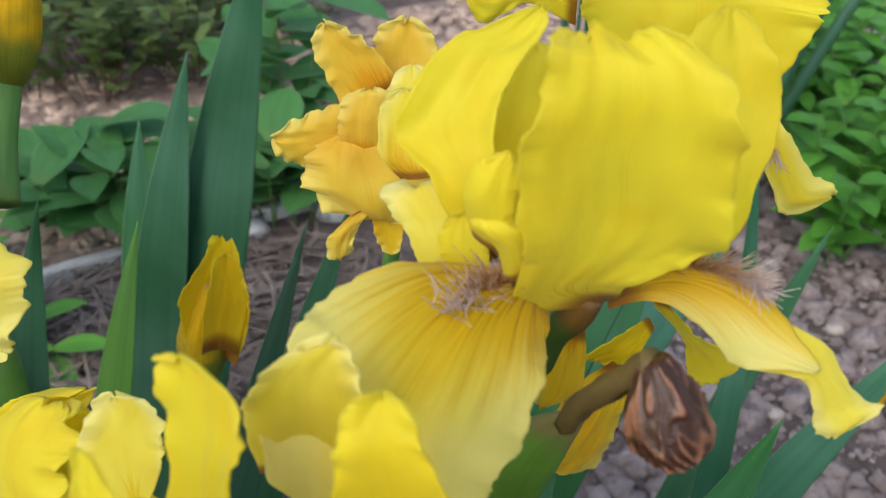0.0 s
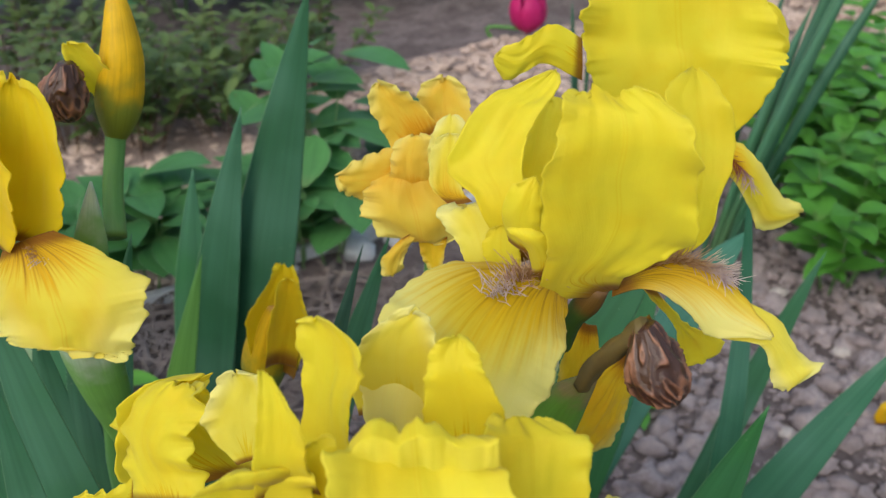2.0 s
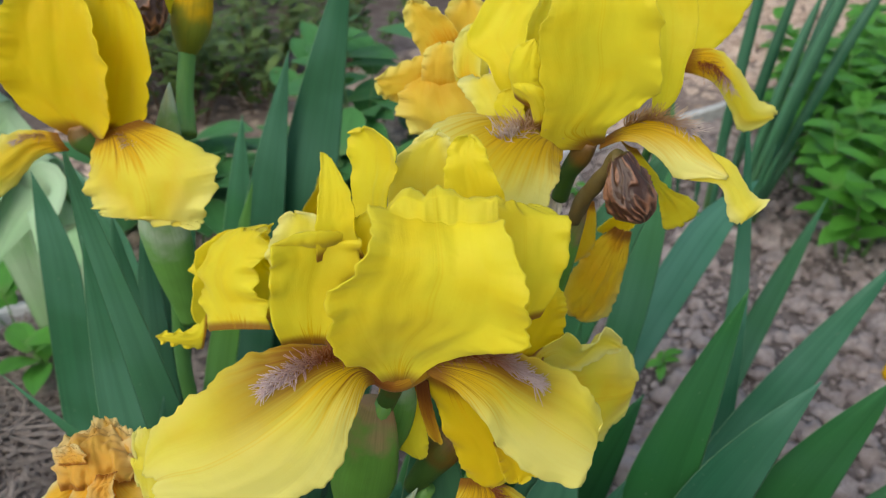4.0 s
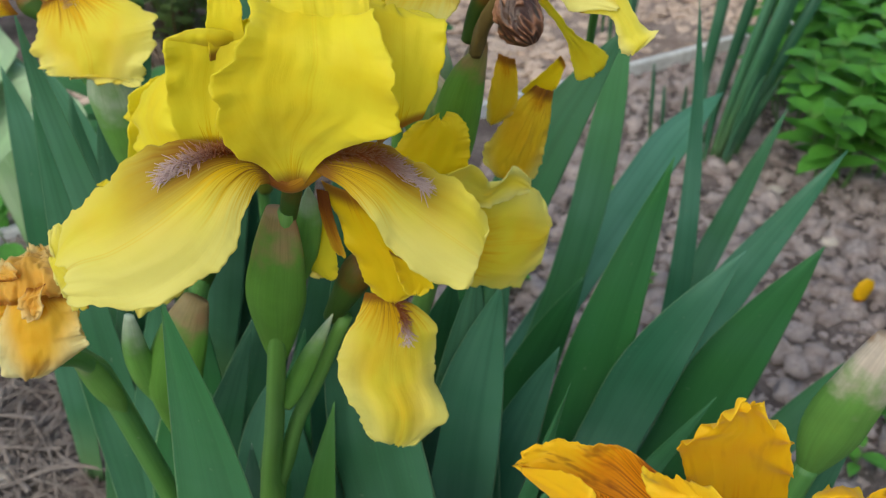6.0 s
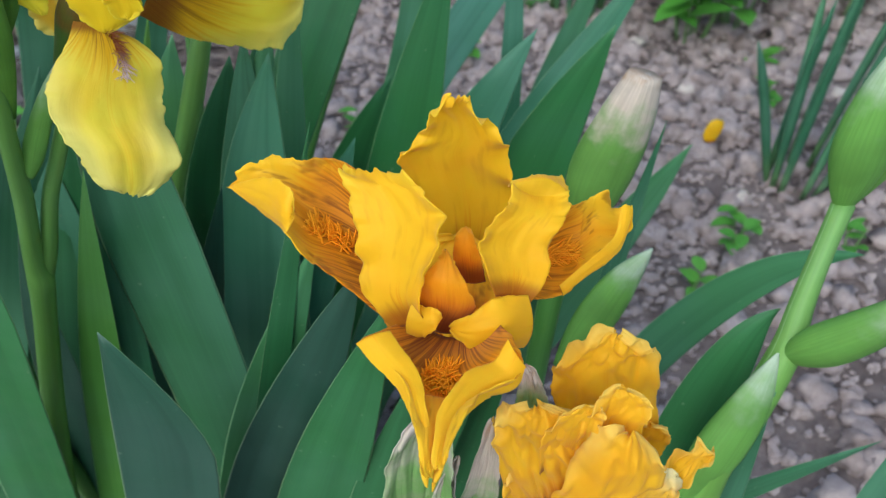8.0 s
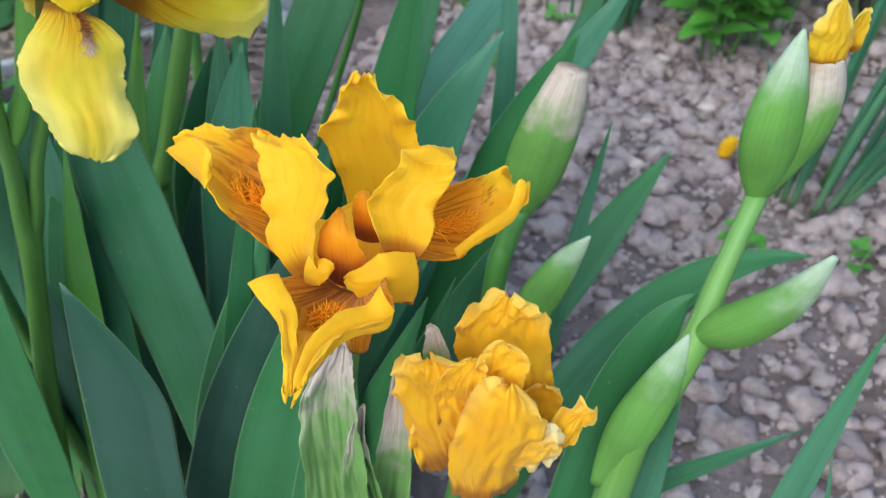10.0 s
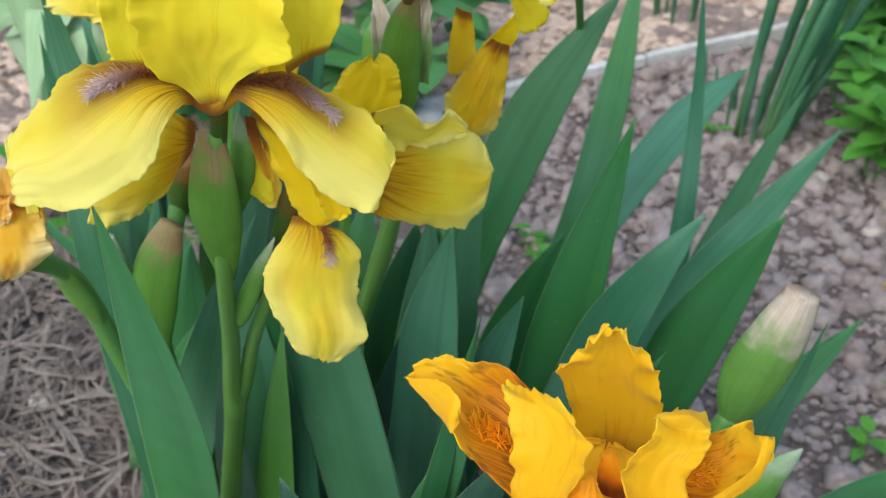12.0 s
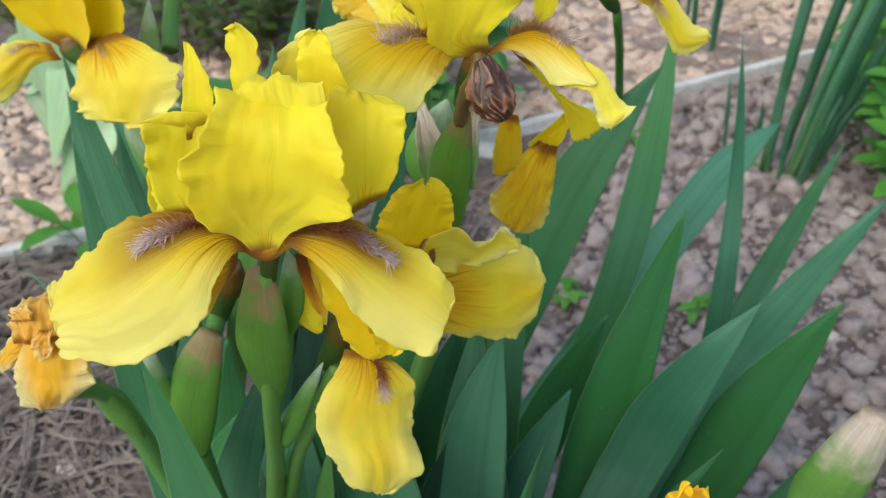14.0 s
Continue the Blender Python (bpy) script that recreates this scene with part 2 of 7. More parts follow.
M_SHEATH_BROWN = sheath_material("green_sheath_brown_tip", (0.120, 0.290, 0.045), (0.34, 0.270, 0.125), 0.68, 0.92)
M_SHEATH_WHITE = sheath_material("green_sheath_papery_tip", (0.125, 0.290, 0.060), (0.58, 0.51, 0.44), 0.55, 0.85)
M_PAPER = sheath_material("papery_pale_bract", (0.20, 0.34, 0.12), (0.62, 0.55, 0.48), 0.22, 0.55, 0.2)
M_BRACT = sheath_material("pale_green_papery_bract", (0.17, 0.33, 0.10), (0.60, 0.53, 0.47), 0.32, 0.72, 0.2)
M_SHEATH_GREEN = sheath_material("plain_green_sheath", (0.125, 0.300, 0.060), (0.50, 0.62, 0.48), 0.55, 1.05, 0.0)

k = Nodes("withered_brown_petal")
_u, _v = k.uv()
_l = k.noise(k.pos(), 260.0, 5.0, 0.6)
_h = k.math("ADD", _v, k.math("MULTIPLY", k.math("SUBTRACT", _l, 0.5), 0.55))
# shade in the folds is put into the colour; dried crests are tan
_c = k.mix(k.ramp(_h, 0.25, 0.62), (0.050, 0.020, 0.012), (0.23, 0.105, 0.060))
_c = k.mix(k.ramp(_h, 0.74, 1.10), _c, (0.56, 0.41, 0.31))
k.bump(_l, 0.6, 0.0012)
M_WITHER = k.done(_c, 0.40, 0.5)

k = Nodes("brown_dry_stalk")
_p = k.pos()
M_DRY = k.done(k.mix(k.noise(_p, 120.0, 4.0), (0.065, 0.042, 0.014), (0.19, 0.145, 0.05)), 0.6, 0.3)


def soil_material(name, a, b, c2, scale=1.0, bump=0.9, island=False):
    k = Nodes(name)
    p = k.pos()
    n1, n2, n3 = k.noise(p, 16.0 * scale, 5.0, 0.6), k.noise(p, 85.0 * scale, 5.0, 0.65), k.noise(p, 420.0 * scale, 4.0, 0.7)
    c = k.mix(k.ramp(n1, 0.32, 0.68), a, b)
    c = k.mix(k.ramp(n2, 0.42, 0.72, 0.0, 0.7), c, c2)
    if island:
        c = k.mix(k.math("MULTIPLY", k.island(), 0.55), c, b)
    c = k.mix(k.ramp(n3, 0.55, 0.75, 0.0, 0.35), c, tuple(0.5 * x for x in a))
    k.bump(k.math("ADD", n2, k.math("MULTIPLY", n3, 0.55)), bump, 0.006)
    return k.done(c, 0.95, 0.1)


# darker than the clods: shade in their gaps is put into this colour
M_SOIL = soil_material("dry_grey_brown_soil", (0.150, 0.120, 0.114), (0.26, 0.215, 0.206), (0.095, 0.074, 0.069))
M_CLOD = soil_material("crumbly_soil_clod", (0.31, 0.250, 0.245), (0.50, 0.425, 0.415), (0.18, 0.142, 0.138), 1.8, 0.8, True)
M_CHIP = soil_material("pinkish_wood_chip", (0.42, 0.305, 0.245), (0.62, 0.49, 0.41), (0.24, 0.16, 0.125), 1.0, 0.5, True)
M_STRAW = soil_material("dry_grey_straw", (0.110, 0.088, 0.078), (0.28, 0.235, 0.215), (0.050, 0.039, 0.033), 1.0, 0.4, True)
M_STONE = soil_material("pale_stone", (0.42, 0.37, 0.33), (0.55, 0.50, 0.46), (0.34, 0.29, 0.26), 1.0, 0.4)
M_BOARD = soil_material("weathered_white_edging", (0.52, 0.53, 0.54), (0.66, 0.67, 0.68), (0.42, 0.42, 0.42), 1.0, 0.3)
M_TWIG = soil_material("brown_twig", (0.12, 0.075, 0.05), (0.20, 0.13, 0.09), (0.07, 0.04, 0.03), 1.0, 0.4)
k = Nodes("magenta_petal")
M_PINK = k.done(k.mix(k.noise(k.pos(), 60.0), (0.50, 0.012, 0.12), (0.62, 0.03, 0.20)), 0.5, 0.3, 0.3)

M_FLOWERTUBE = sheath_material("brown_gold_flower_tube", (0.05, 0.11, 0.02), (0.16, 0.085, 0.015), 0.45, 0.8)
M_HAFT = petal_material("brown_petal_claw", (0.62, 0.36, 0.02), (0.40, 0.16, 0.012), (0.80, 0.58, 0.04), (0.20, 0.055, 0.010), 0.2, 0.9, 0.9, base_brown=0.5)
M_BACK_Y = petal_material("deep_yellow_standard_petal", (0.85, 0.70, 0.018), GOLD, (0.87, 0.76, 0.05), BROWN, 0.14, 0.20, 0.4)
M_PATH = soil_material("tan_path_earth", (0.27, 0.205, 0.180), (0.40, 0.315, 0.280), (0.18, 0.130, 0.110))
M_BROAD = leaf_material("broad_plant_leaf", (0.060, 0.205, 0.055), (0.110, 0.310, 0.080), (0.090, 0.250, 0.090), 12.0, 0.5, 0.25)
M_BUD = sheath_material("olive_bud_yellow_top", (0.20, 0.24, 0.03), (0.80, 0.50, 0.01), 0.22, 0.60)


# ---------------------------------------------------------------- building blocks
ORIGIN = {}


def thing(name, at, label, category, group="", kind=""):
    ob = new(name)
    ob.location = at
    ob.empty_display_size = 0.02
    ORIGIN[ob.name] = Vector(at)
    return tagged(ob, label, category, group, kind)


def part(name, verts, faces, material, parent=None, label="", uv=None, smooth=True):
    """One mesh object from world-space corners, under a thing or a part."""
    o = ORIGIN[parent.name] if parent else Vector((0, 0, 0))
    me = bpy.data.meshes.new(name)
    co = np.asarray(verts, dtype=float) - np.array(o)
    me.from_pydata(co.tolist(), [], faces)
    me.materials.append(material)
    if uv is not None:
        layer = me.uv_layers.new(name="UVMap")
        idx = np.empty(len(me.loops), dtype=np.int32)
        me.loops.foreach_get("vertex_index", idx)
        layer.data.foreach_set("uv", np.asarray(uv, dtype=np.float32)[idx].ravel())
    if smooth:
        me.polygons.foreach_set("use_smooth", [True] * len(me.polygons))
    me.update()
    ob = new(name, me)
    if parent:
        ob.parent = parent
        ORIGIN[ob.name] = o
    if label:
        tagged(ob, label)
    return ob


def spline(values, u):
    """Smooth curve through evenly spaced stations (Catmull-Rom)."""
    a = np.asarray(values, dtype=float)
    n = len(a) - 1
    s = min(max(u, 0.0), 1.0) * n
    i = min(int(s), n - 1)
    f = s - i
    p1, p2 = a[i], a[i + 1]
    p0 = a[i - 1] if i > 0 else 2 * p1 - p2
    p3 = a[i + 2] if i + 2 <= n else 2 * p2 - p1
    return 0.5 * (2 * p1 + (p2 - p0) * f + (2 * p0 - 5 * p1 + 4 * p2 - p3) * f * f + (3 * p1 - p0 - 3 * p2 + p3) * f ** 3)


def unit(a):
    return a / max(np.linalg.norm(a), 1e-9)


def wave(a, b, c=0.0):
    return noise.noise(Vector((a, b, c)))


def grid_faces(nu, nv, closed=False):
    f = []
    for i in range(nu - 1):
        for j in range(nv if closed else nv - 1):
            j2 = (j + 1) % nv
            f.append((i * nv + j, i * nv + j2, (i + 1) * nv + j2, (i + 1) * nv + j))
    return f


def petal(parent, name, ribs, face, mat, cup=0.35, ruffle=0.10, waves=4.0, seed=0, label="", nu=0, nv=0, thick=0.00035, crumple=0.0, tip=0.90, curl=0.0, fold=0.03):
    """A petal lofted over ribs, each (middle, half-width vector), from claw to tip, its inner side towards `face`.
    cup: how far the middle sinks below the edges (minus: rises); curl: the rim rolls back; crumple: wilted folds."""
    f0, f1 = (np.array(face[0], float), np.array(face[1], float)) if isinstance(face[0], (tuple, list)) else (np.array(face, float),) * 2
    mid, half = [r[0] for r in ribs], [r[1] for r in ribs]
    wmax = max(np.linalg.norm(h) for h in half)
    if not nu:
        nu, nv = (104, 61) if wmax > 0.014 else (60, 33)
    verts, uv = [], []
    for i in range(nu):
        u = i / (nu - 1)
        p, h = spline(mid, u), spline(half, u)
        t = unit(spline(mid, min(u + 0.03, 1.0)) - spline(mid, max(u - 0.03, 0.0)))
        w = max(np.linalg.norm(h), 0.0004)
        s = h / w
        n = unit(np.cross(s, t))
        if n @ (f0 * (1 - u) + f1 * u) < 0:
            n = -n
        if u > tip:
            w *= math.sqrt(max(0.0, 1 - ((u - tip) / (1 - tip)) ** 2)) * (0.7 if tip < 0.95 else 0.15) + (0.3 if tip < 0.95 else 0.85)
        grow = min(1.0, u * 2.5)
        for j in range(nv):
            v = 2 * j / (nv - 1) - 1
            sd = 1 if v > 0 else -1
            rim, edge = abs(v) ** 3.2 * grow, abs(v) ** 5 * grow
            e = 1 + edge * (0.07 * wave(u * 6 + seed, sd * 3.1, seed) + 0.085 * wave(u * 14, sd * 7.7, seed) + 0.045 * wave(u * 31, sd * 2.7, seed) + 0.02 * wave(u * 61, sd * 1.7, seed))
            x = w * e * v
            z = cup * w * (v * v - 1) - curl * w * abs(v) ** 5
            z += 1.35 * ruffle * wmax * rim * (0.55 * math.sin(waves * 6.283 * u + seed + 1.9 * sd) + 0.9 * wave(u * waves * 1.5, sd * 2 + v, seed * 1.7)) + 0.8 * ruffle * wmax * edge * wave(u * waves * 3.6, sd * 5, seed * 0.7)
            z += 0.08 * wmax * grow * wave(u * 3.0, v * 2.2, seed + 9.0) + 0.015 * wmax * grow * wave(u * 5.5, v * 6.0, seed + 14.0)
            z += 0.06 * wmax * edge * abs(v) * (wave(u * 13, sd * 4.4, seed + 31.0) + 0.6 * wave(u * 29, sd * 6.4, seed + 33.0))
            fan = v / (u + 0.45)
            z += 0.45 * fold * wmax * grow * (wave(fan * 3.4, u * 1.3, seed + 21.0) + 0.18 * wave(fan * 9.0, u * 1.6, seed + 23.0))
            z += 0.006 * wmax * wave(u * 8, v * 6, seed + 4.0) + 0.0016 * wmax * wave(u * 22, v * 18, seed + 6.0)
            end = 0.0
            if u > 0.7:
                end = ((u - 0.7) / 0.3) ** 2 * wmax * (0.18 * wave(v * 2.6, seed * 3.3) + 0.10 * wave(v * 6.0, seed * 1.3) + 0.045 * wave(v * 13.0, seed * 2.3))
                z += ((u - 0.7) / 0.3) ** 2 * ruffle * wmax * (0.7 * wave(v * 3.0, seed * 5.3) + 0.2 * wave(v * 7.0, seed * 4.1))
            if crumple:
                z += crumple * wmax * (wave(u * 4.5, v * 3.5, seed + 2) + 0.5 * wave(u * 10, v * 8, seed + 3))
                x += crumple * 0.4 * wmax * wave(u * 5, v * 4, seed + 7)
            verts.append(p + s * x + n * z + t * end)
            uv.append((u, 0.5 + 0.5 * v))
    ob = part(name, verts, grid_faces(nu, nv), mat, parent, label, uv)
    m = ob.modifiers.new("thickness", "SOLIDIFY")
    m.thickness, m.offset = thick, 0.0
    g = np.array(verts).reshape(nu, nv, 3)

    def at(u, v):
        a, b = min(max(u, 0), 1) * (nu - 1), (v + 1) / 2 * (nv - 1)
        i, j = min(int(a), nu - 2), min(int(b), nv - 2)
        q = g[i, j] + (a - i) * (g[i + 1, j] - g[i, j]) + (b - j) * (g[i, j + 1] - g[i, j])
        nn = unit(np.cross(g[i, j + 1] - g[i, j], g[i + 1, j] - g[i, j]))
        fv = f0 * (1 - u) + f1 * u
        return q, nn if nn @ fv > 0 else -nn, unit(g[i + 1, j] - g[i, j])

    return at


def beard(parent, at, u0, u1, mat, count=170, length=0.006, width=0.10, seed=1, label="", skew=0.0, thick=1.0):
    """Fine hairs standing on a fall's crest, from u0 to u1."""
    rnd = random.Random(seed)
    verts, faces, uv = [], [], []
    for _ in range(count):
        u = u0 + (u1 - u0) * rnd.random()
        q, n, t = at(u, skew + rnd.gauss(0, width))
        side = unit(np.cross(n, t))
        d = unit(n * rnd.uniform(0.6, 1.1) + t * rnd.uniform(0.0, 0.8) + side * rnd.gauss(0, 0.5))
        ln = length * rnd.uniform(0.55, 1.15)
        bend = (t * rnd.uniform(0.1, 0.6) + side * rnd.gauss(0, 0.3) + np.array((0, 0, -0.2))) * ln * 0.5
        e1, e2 = unit(np.cross(d, side + 0.01)), None
        e2 = np.cross(d, e1)
        s = len(verts)
        f = (u - u0) / (u1 - u0)
        for h, r in ((0.0, 0.00017), (0.55, 0.00014), (1.0, 0.00007)):
            c = q + d * ln * h + bend * h * h
            for a in range(3):
                verts.append(c + r * thick * (math.cos(a * 2.094) * e1 + math.sin(a * 2.094) * e2))
                uv.append((f, h))
        for i in range(2):
            for a in range(3):
                b = (a + 1) % 3
                faces.append((s + 3 * i + a, s + 3 * i + b, s + 3 * i + 3 + b, s + 3 * i + 3 + a))
        faces.append((s + 6, s + 7, s + 8))
    return part("beard", verts, faces, mat, parent, label, uv)


def tube(parent, name, pts, radii, mat, label="", sides=12, steps=24, flat=1.0, ridge=0.0, seed=0):
    """A bent round stalk through pts with radii at the same stations, closed at both ends."""
    verts, uv = [], []
    ref = np.array((0.31, -0.95, 0.05))
    for i in range(steps):
        u = i / (steps - 1)
        p = spline(pts, u)
        t = unit(spline(pts, min(u + 0.02, 1.0)) - spline(pts, max(u - 0.02, 0.0)))
        s = unit(np.cross(t, ref))
        n = np.cross(s, t)
        r = max(float(spline(radii, u)), 0.0002)
        for j in range(sides):
            a = 6.2832 * j / sides
            rr = r * (1 + ridge * wave(3 * math.cos(a), 3 * math.sin(a), u * 6 + seed))
            verts.append(p + s * math.cos(a) * rr + n * math.sin(a) * rr * flat)
            uv.append((u, abs(2.0 * j / sides - 1)))
    faces = grid_faces(steps, sides, True)
    faces.append(tuple(range(sides))[::-1])
    faces.append(tuple((steps - 1) * sides + j for j in range(sides)))
    return part(name, verts, faces, mat, parent, label, uv)


def sheath(parent, name, pts, width, mat, label="", flat=0.55, seed=0, belly=0.35, lap=0.10, tipw=0.05):
    """A swollen boat-shaped bud sheath with a keel, an overlapping edge and a pointed tip."""
    verts, uv = [], []
    steps, sides = 26, 20
    ref = np.array((0.1, -1.0, 0.2))
    for i in range(steps):
        u = i / (steps - 1)
        p = spline(pts, u)
        t = unit(spline(pts, min(u + 0.02, 1.0)) - spline(pts, max(u - 0.02, 0.0)))
        s = unit(np.cross(t, ref))
        n = np.cross(s, t)
        if u < belly:
            w = 0.34 + 0.66 * math.sin(1.5708 * u / belly)
        else:
            q = (u - belly) / (1 - belly)
            w = tipw + (1 - tipw) * (1 - q ** 1.9)
        for j in range(sides):
            a = 6.2832 * j / sides
            r = 0.5 * width * w * (1 + 0.04 * wave(3 * math.cos(a), 3 * math.sin(a), u * 4 + seed))
            if j in (5, 6):
                r *= 1 + lap * min(1.0, 2.5 * u)
            x, y = math.cos(a), math.sin(a) * flat
            if j == 0:
                x *= 1.06
            verts.append(p + s * x * r + n * y * r)
            uv.append((u, abs(2.0 * j / sides - 1)))
    faces = grid_faces(steps, sides, True)
    faces.append(tuple(range(sides))[::-1])
    faces.append(tuple((steps - 1) * sides + j for j in range(sides)))
    return part(name, verts, faces, mat, parent, label, uv)


def sword(parent, base, bend, top, width, turn=0.0, mat=None, label="", lean=0.6, seed=0, name="leaf", taper=0.42, thick=0.08):
    """A sword-shaped leaf from base over bend to its pointed top; turn: degrees by which the blade faces away;
    lean: where the point sits across the blade (-1 to 1); taper: the share of its length that narrows."""
    verts, uv = [], []
    steps = 26
    rnd = random.Random(seed * 7 + 3)
    ph = rnd.uniform(0, 9)
    base, bend, top = np.array(base, float), np.array(bend, float), np.array(top, float)
    f = np.array((math.sin(radians(turn)), -math.cos(radians(turn)), 0.25))
    top = top - unit(np.cross(top - bend, f)) * lean * width * 0.5
    for i in range(steps):
        u = 1 - (1 - i / (steps - 1)) ** 1.25
        q = (1 - u) ** 2 * base + 2 * u * (1 - u) * bend + u * u * top
        t = unit(2 * (1 - u) * (bend - base) + 2 * u * (top - bend))
        a = radians(turn + 16 * wave(u * 1.3, ph))
        s = unit(np.cross(t, (math.sin(a), -math.cos(a), 0.25)))
        n = np.cross(s, t)
        w = 0.5 * width * (0.72 + 0.28 * min(1.0, u * 3.0))
        k = max(0.0, (u - 1 + taper) / taper)
        w *= max(0.010, 1 - k ** 1.8)
        off = lean * width * 0.5 * k ** 1.8
        w *= 1 + 0.018 * wave(u * 9, ph)
        th = min(thick * width * 0.5, 0.45 * w)
        sway = 0.06 * width * wave(u * 2.2, ph + 3)
        for x, z in ((-1, 0), (-0.94, 0.10), (-0.55, 0.5), (-0.12, 0.95), (0.05, 0.80), (0.5, 0.55), (0.94, 0.10), (1, 0), (0.94, -0.1), (0.5, -0.55), (0.0, -0.9), (-0.5, -0.5), (-0.94, -0.1)):
            verts.append(q + s * (x * w + off) + n * (z * th + sway + 0.06 * w * x * x))
            uv.append((u, 0.5 + 0.5 * x))
    faces = grid_faces(steps, 13, True)
    faces.append(tuple(range(13))[::-1])
    faces.append(tuple((steps - 1) * 13 + j for j in range(13)))
    return part(name, verts, faces, mat or M_LEAF, parent, label, uv)


def blade_leaf(verts, faces, uv, base, way, up, length, width, curl=0.25, n=5):
    """Adds one oval leaf, folded along its midrib, to lists of corners and faces."""
    t, n0 = unit(np.array(way, float)), np.array(up, float)
    s = unit(np.cross(t, n0))
    nrm = np.cross(s, t)
    k0 = len(verts)
    for i in range(n + 1):
        u = i / n
        w = 0.5 * width * math.sin(math.pi * min(1.0, 0.06 + u * 0.94)) ** 0.8
        c = np.array(base) + t * length * u + nrm * (-curl * length * u * u + 0.12 * length * u)
        for x in (-1, 0, 1):
            verts.append(c + s * w * x + nrm * 0.22 * w * abs(x))
            uv.append((u, 0.5 + 0.5 * x))
    for i in range(n):
        for j in range(2):
            a = k0 + i * 3 + j
            faces.append((a, a + 1, a + 4, a + 3))


def withered_bud(parent, top, low, radius):
    """A dried bloom rolled into a ribbed, twisted brown pouch."""
    top, low = np.array(top), np.array(low)
    ax = unit(low - top)
    s = unit(np.cross(ax, (0.2, -1, 0.3)))
    n = np.cross(s, ax)
    steps, sides = 48, 96
    verts, uv = [], []
    for i in range(steps):
        u = i / (steps - 1)
        prof = spline([0.42, 0.62, 0.80, 0.95, 1.03, 1.04, 0.97, 0.76, 0.32], u)
        c = top + (low - top) * u + s * radius * 0.25 * math.sin(u * 2.6)
        for j in range(sides):
            b = 6.2832 * j / sides
            a = b + 0.5 * u
            g = b * 3.0 + 2.2 * u + 5.5 * wave(u * 1.4, 1.5 * math.cos(b), 1.5 * math.sin(b)) + 2.2 * wave(u * 4, math.cos(b) * 2.5, math.sin(b) * 2.5)
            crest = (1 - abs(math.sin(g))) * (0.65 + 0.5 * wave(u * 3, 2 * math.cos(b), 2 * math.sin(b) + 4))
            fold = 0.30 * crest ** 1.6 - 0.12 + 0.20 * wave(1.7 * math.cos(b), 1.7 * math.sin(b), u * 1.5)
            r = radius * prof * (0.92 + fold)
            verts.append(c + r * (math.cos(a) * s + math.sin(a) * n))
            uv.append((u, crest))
    faces = grid_faces(steps, sides, True)
    faces.append(tuple(range(sides))[::-1])
    faces.append(tuple((steps - 1) * sides + j for j in range(sides)))
    return part("withered_bud", verts, faces, M_WITHER, parent, "dried brown twisted bud", uv)


# ---------------------------------------------------------------- ground
def board_y(x):
    """The line of the white edging strip across the garden."""
    return 1.415 + 0.825 * x


def height(x, y):
    h = 0.010 * wave(x * 4, y * 4) + 0.007 * wave(x * 13, y * 13, 2) + 0.004 * wave(x * 34, y * 34, 5)
    return h - 0.006


ax = np.sinh(np.linspace(-4.6, 4.6, 300)) * 0.8
gx, gy = ax, ax + 1.0
gv = [(x, y, height(x, y) if abs(x) < 5 and abs(y - 1) < 5 else 0.0) for x in gx for y in gy]
ground = part("ground", gv, grid_faces(300, 300), M_SOIL)
tagged(ground, "dry crumbly grey-brown garden soil", "soil", kind="structure")

rnd = random.Random(5)
bm0 = bmesh.new()
bmesh.ops.create_icosphere(bm0, subdivisions=2, radius=1.0)
LUMP_V = np.array([v.co[:] for v in bm0.verts])
LUMP_F = [tuple(v.index for v in f.verts) for f in bm0.faces]
bm0.free()


def lump(seed, rough=0.85):
    o = seed * 3.7
    r = np.array([1 + rough * (wave(v[0] * 1.3 + o, v[1] * 1.3, v[2] * 1.3) + 0.4 * wave(v[0] * 3 + o, v[1] * 3, v[2] * 3)) for v in LUMP_V])
    return LUMP_V * r[:, None]


LUMPS = [lump(i) for i in range(14)]
bm0 = bmesh.new()
bmesh.ops.create_icosphere(bm0, subdivisions=1, radius=1.0)
CRUMB_V = np.array([v.co[:] for v in bm0.verts])
CRUMB_F = [tuple(v.index for v in f.verts) for f in bm0.faces]
bm0.free()
CRUMBS = [CRUMB_V * np.array([rnd.uniform(0.6, 1.3) for _ in CRUMB_V])[:, None] for _ in range(14)]


def scatter(name, spots, mat, label, category, flat=0.8, shapes=None, sides=None, lift=0.0, smooth=False):
    verts, faces = [], []
    for x, y, s in spots:
        m = np.array(Euler((rnd.uniform(0, 6), rnd.uniform(0, 6), rnd.uniform(0, 6))).to_matrix())
        v = rnd.choice(shapes or LUMPS) @ m * s * np.array((1, rnd.uniform(0.7, 1.1), flat)) + np.array((x, y, height(x, y) + lift + s * rnd.uniform(0.0, 0.45)))
        k0 = scatter.n
        verts.append(v)
        faces += [(a + k0, b + k0, c + k0) for a, b, c in sides or LUMP_F]
        scatter.n += len(v)
    scatter.n = 0
    ob = part(name, np.concatenate(verts), faces, mat, smooth=smooth)
    return tagged(ob, label, category, kind="stuff")


scatter.n = 0
spots = []
while len(spots) < 9800:
    x, y = rnd.uniform(-0.35, 1.3), 0.35 + 1.75 * rnd.random() ** 0.8
    if y > board_y(x) - 0.02 or x < -0.30 + 0.25 * (y - 0.4):
        continue
    spots.append((x, y, 0.002 + 0.0145 * rnd.random() ** 2.2))
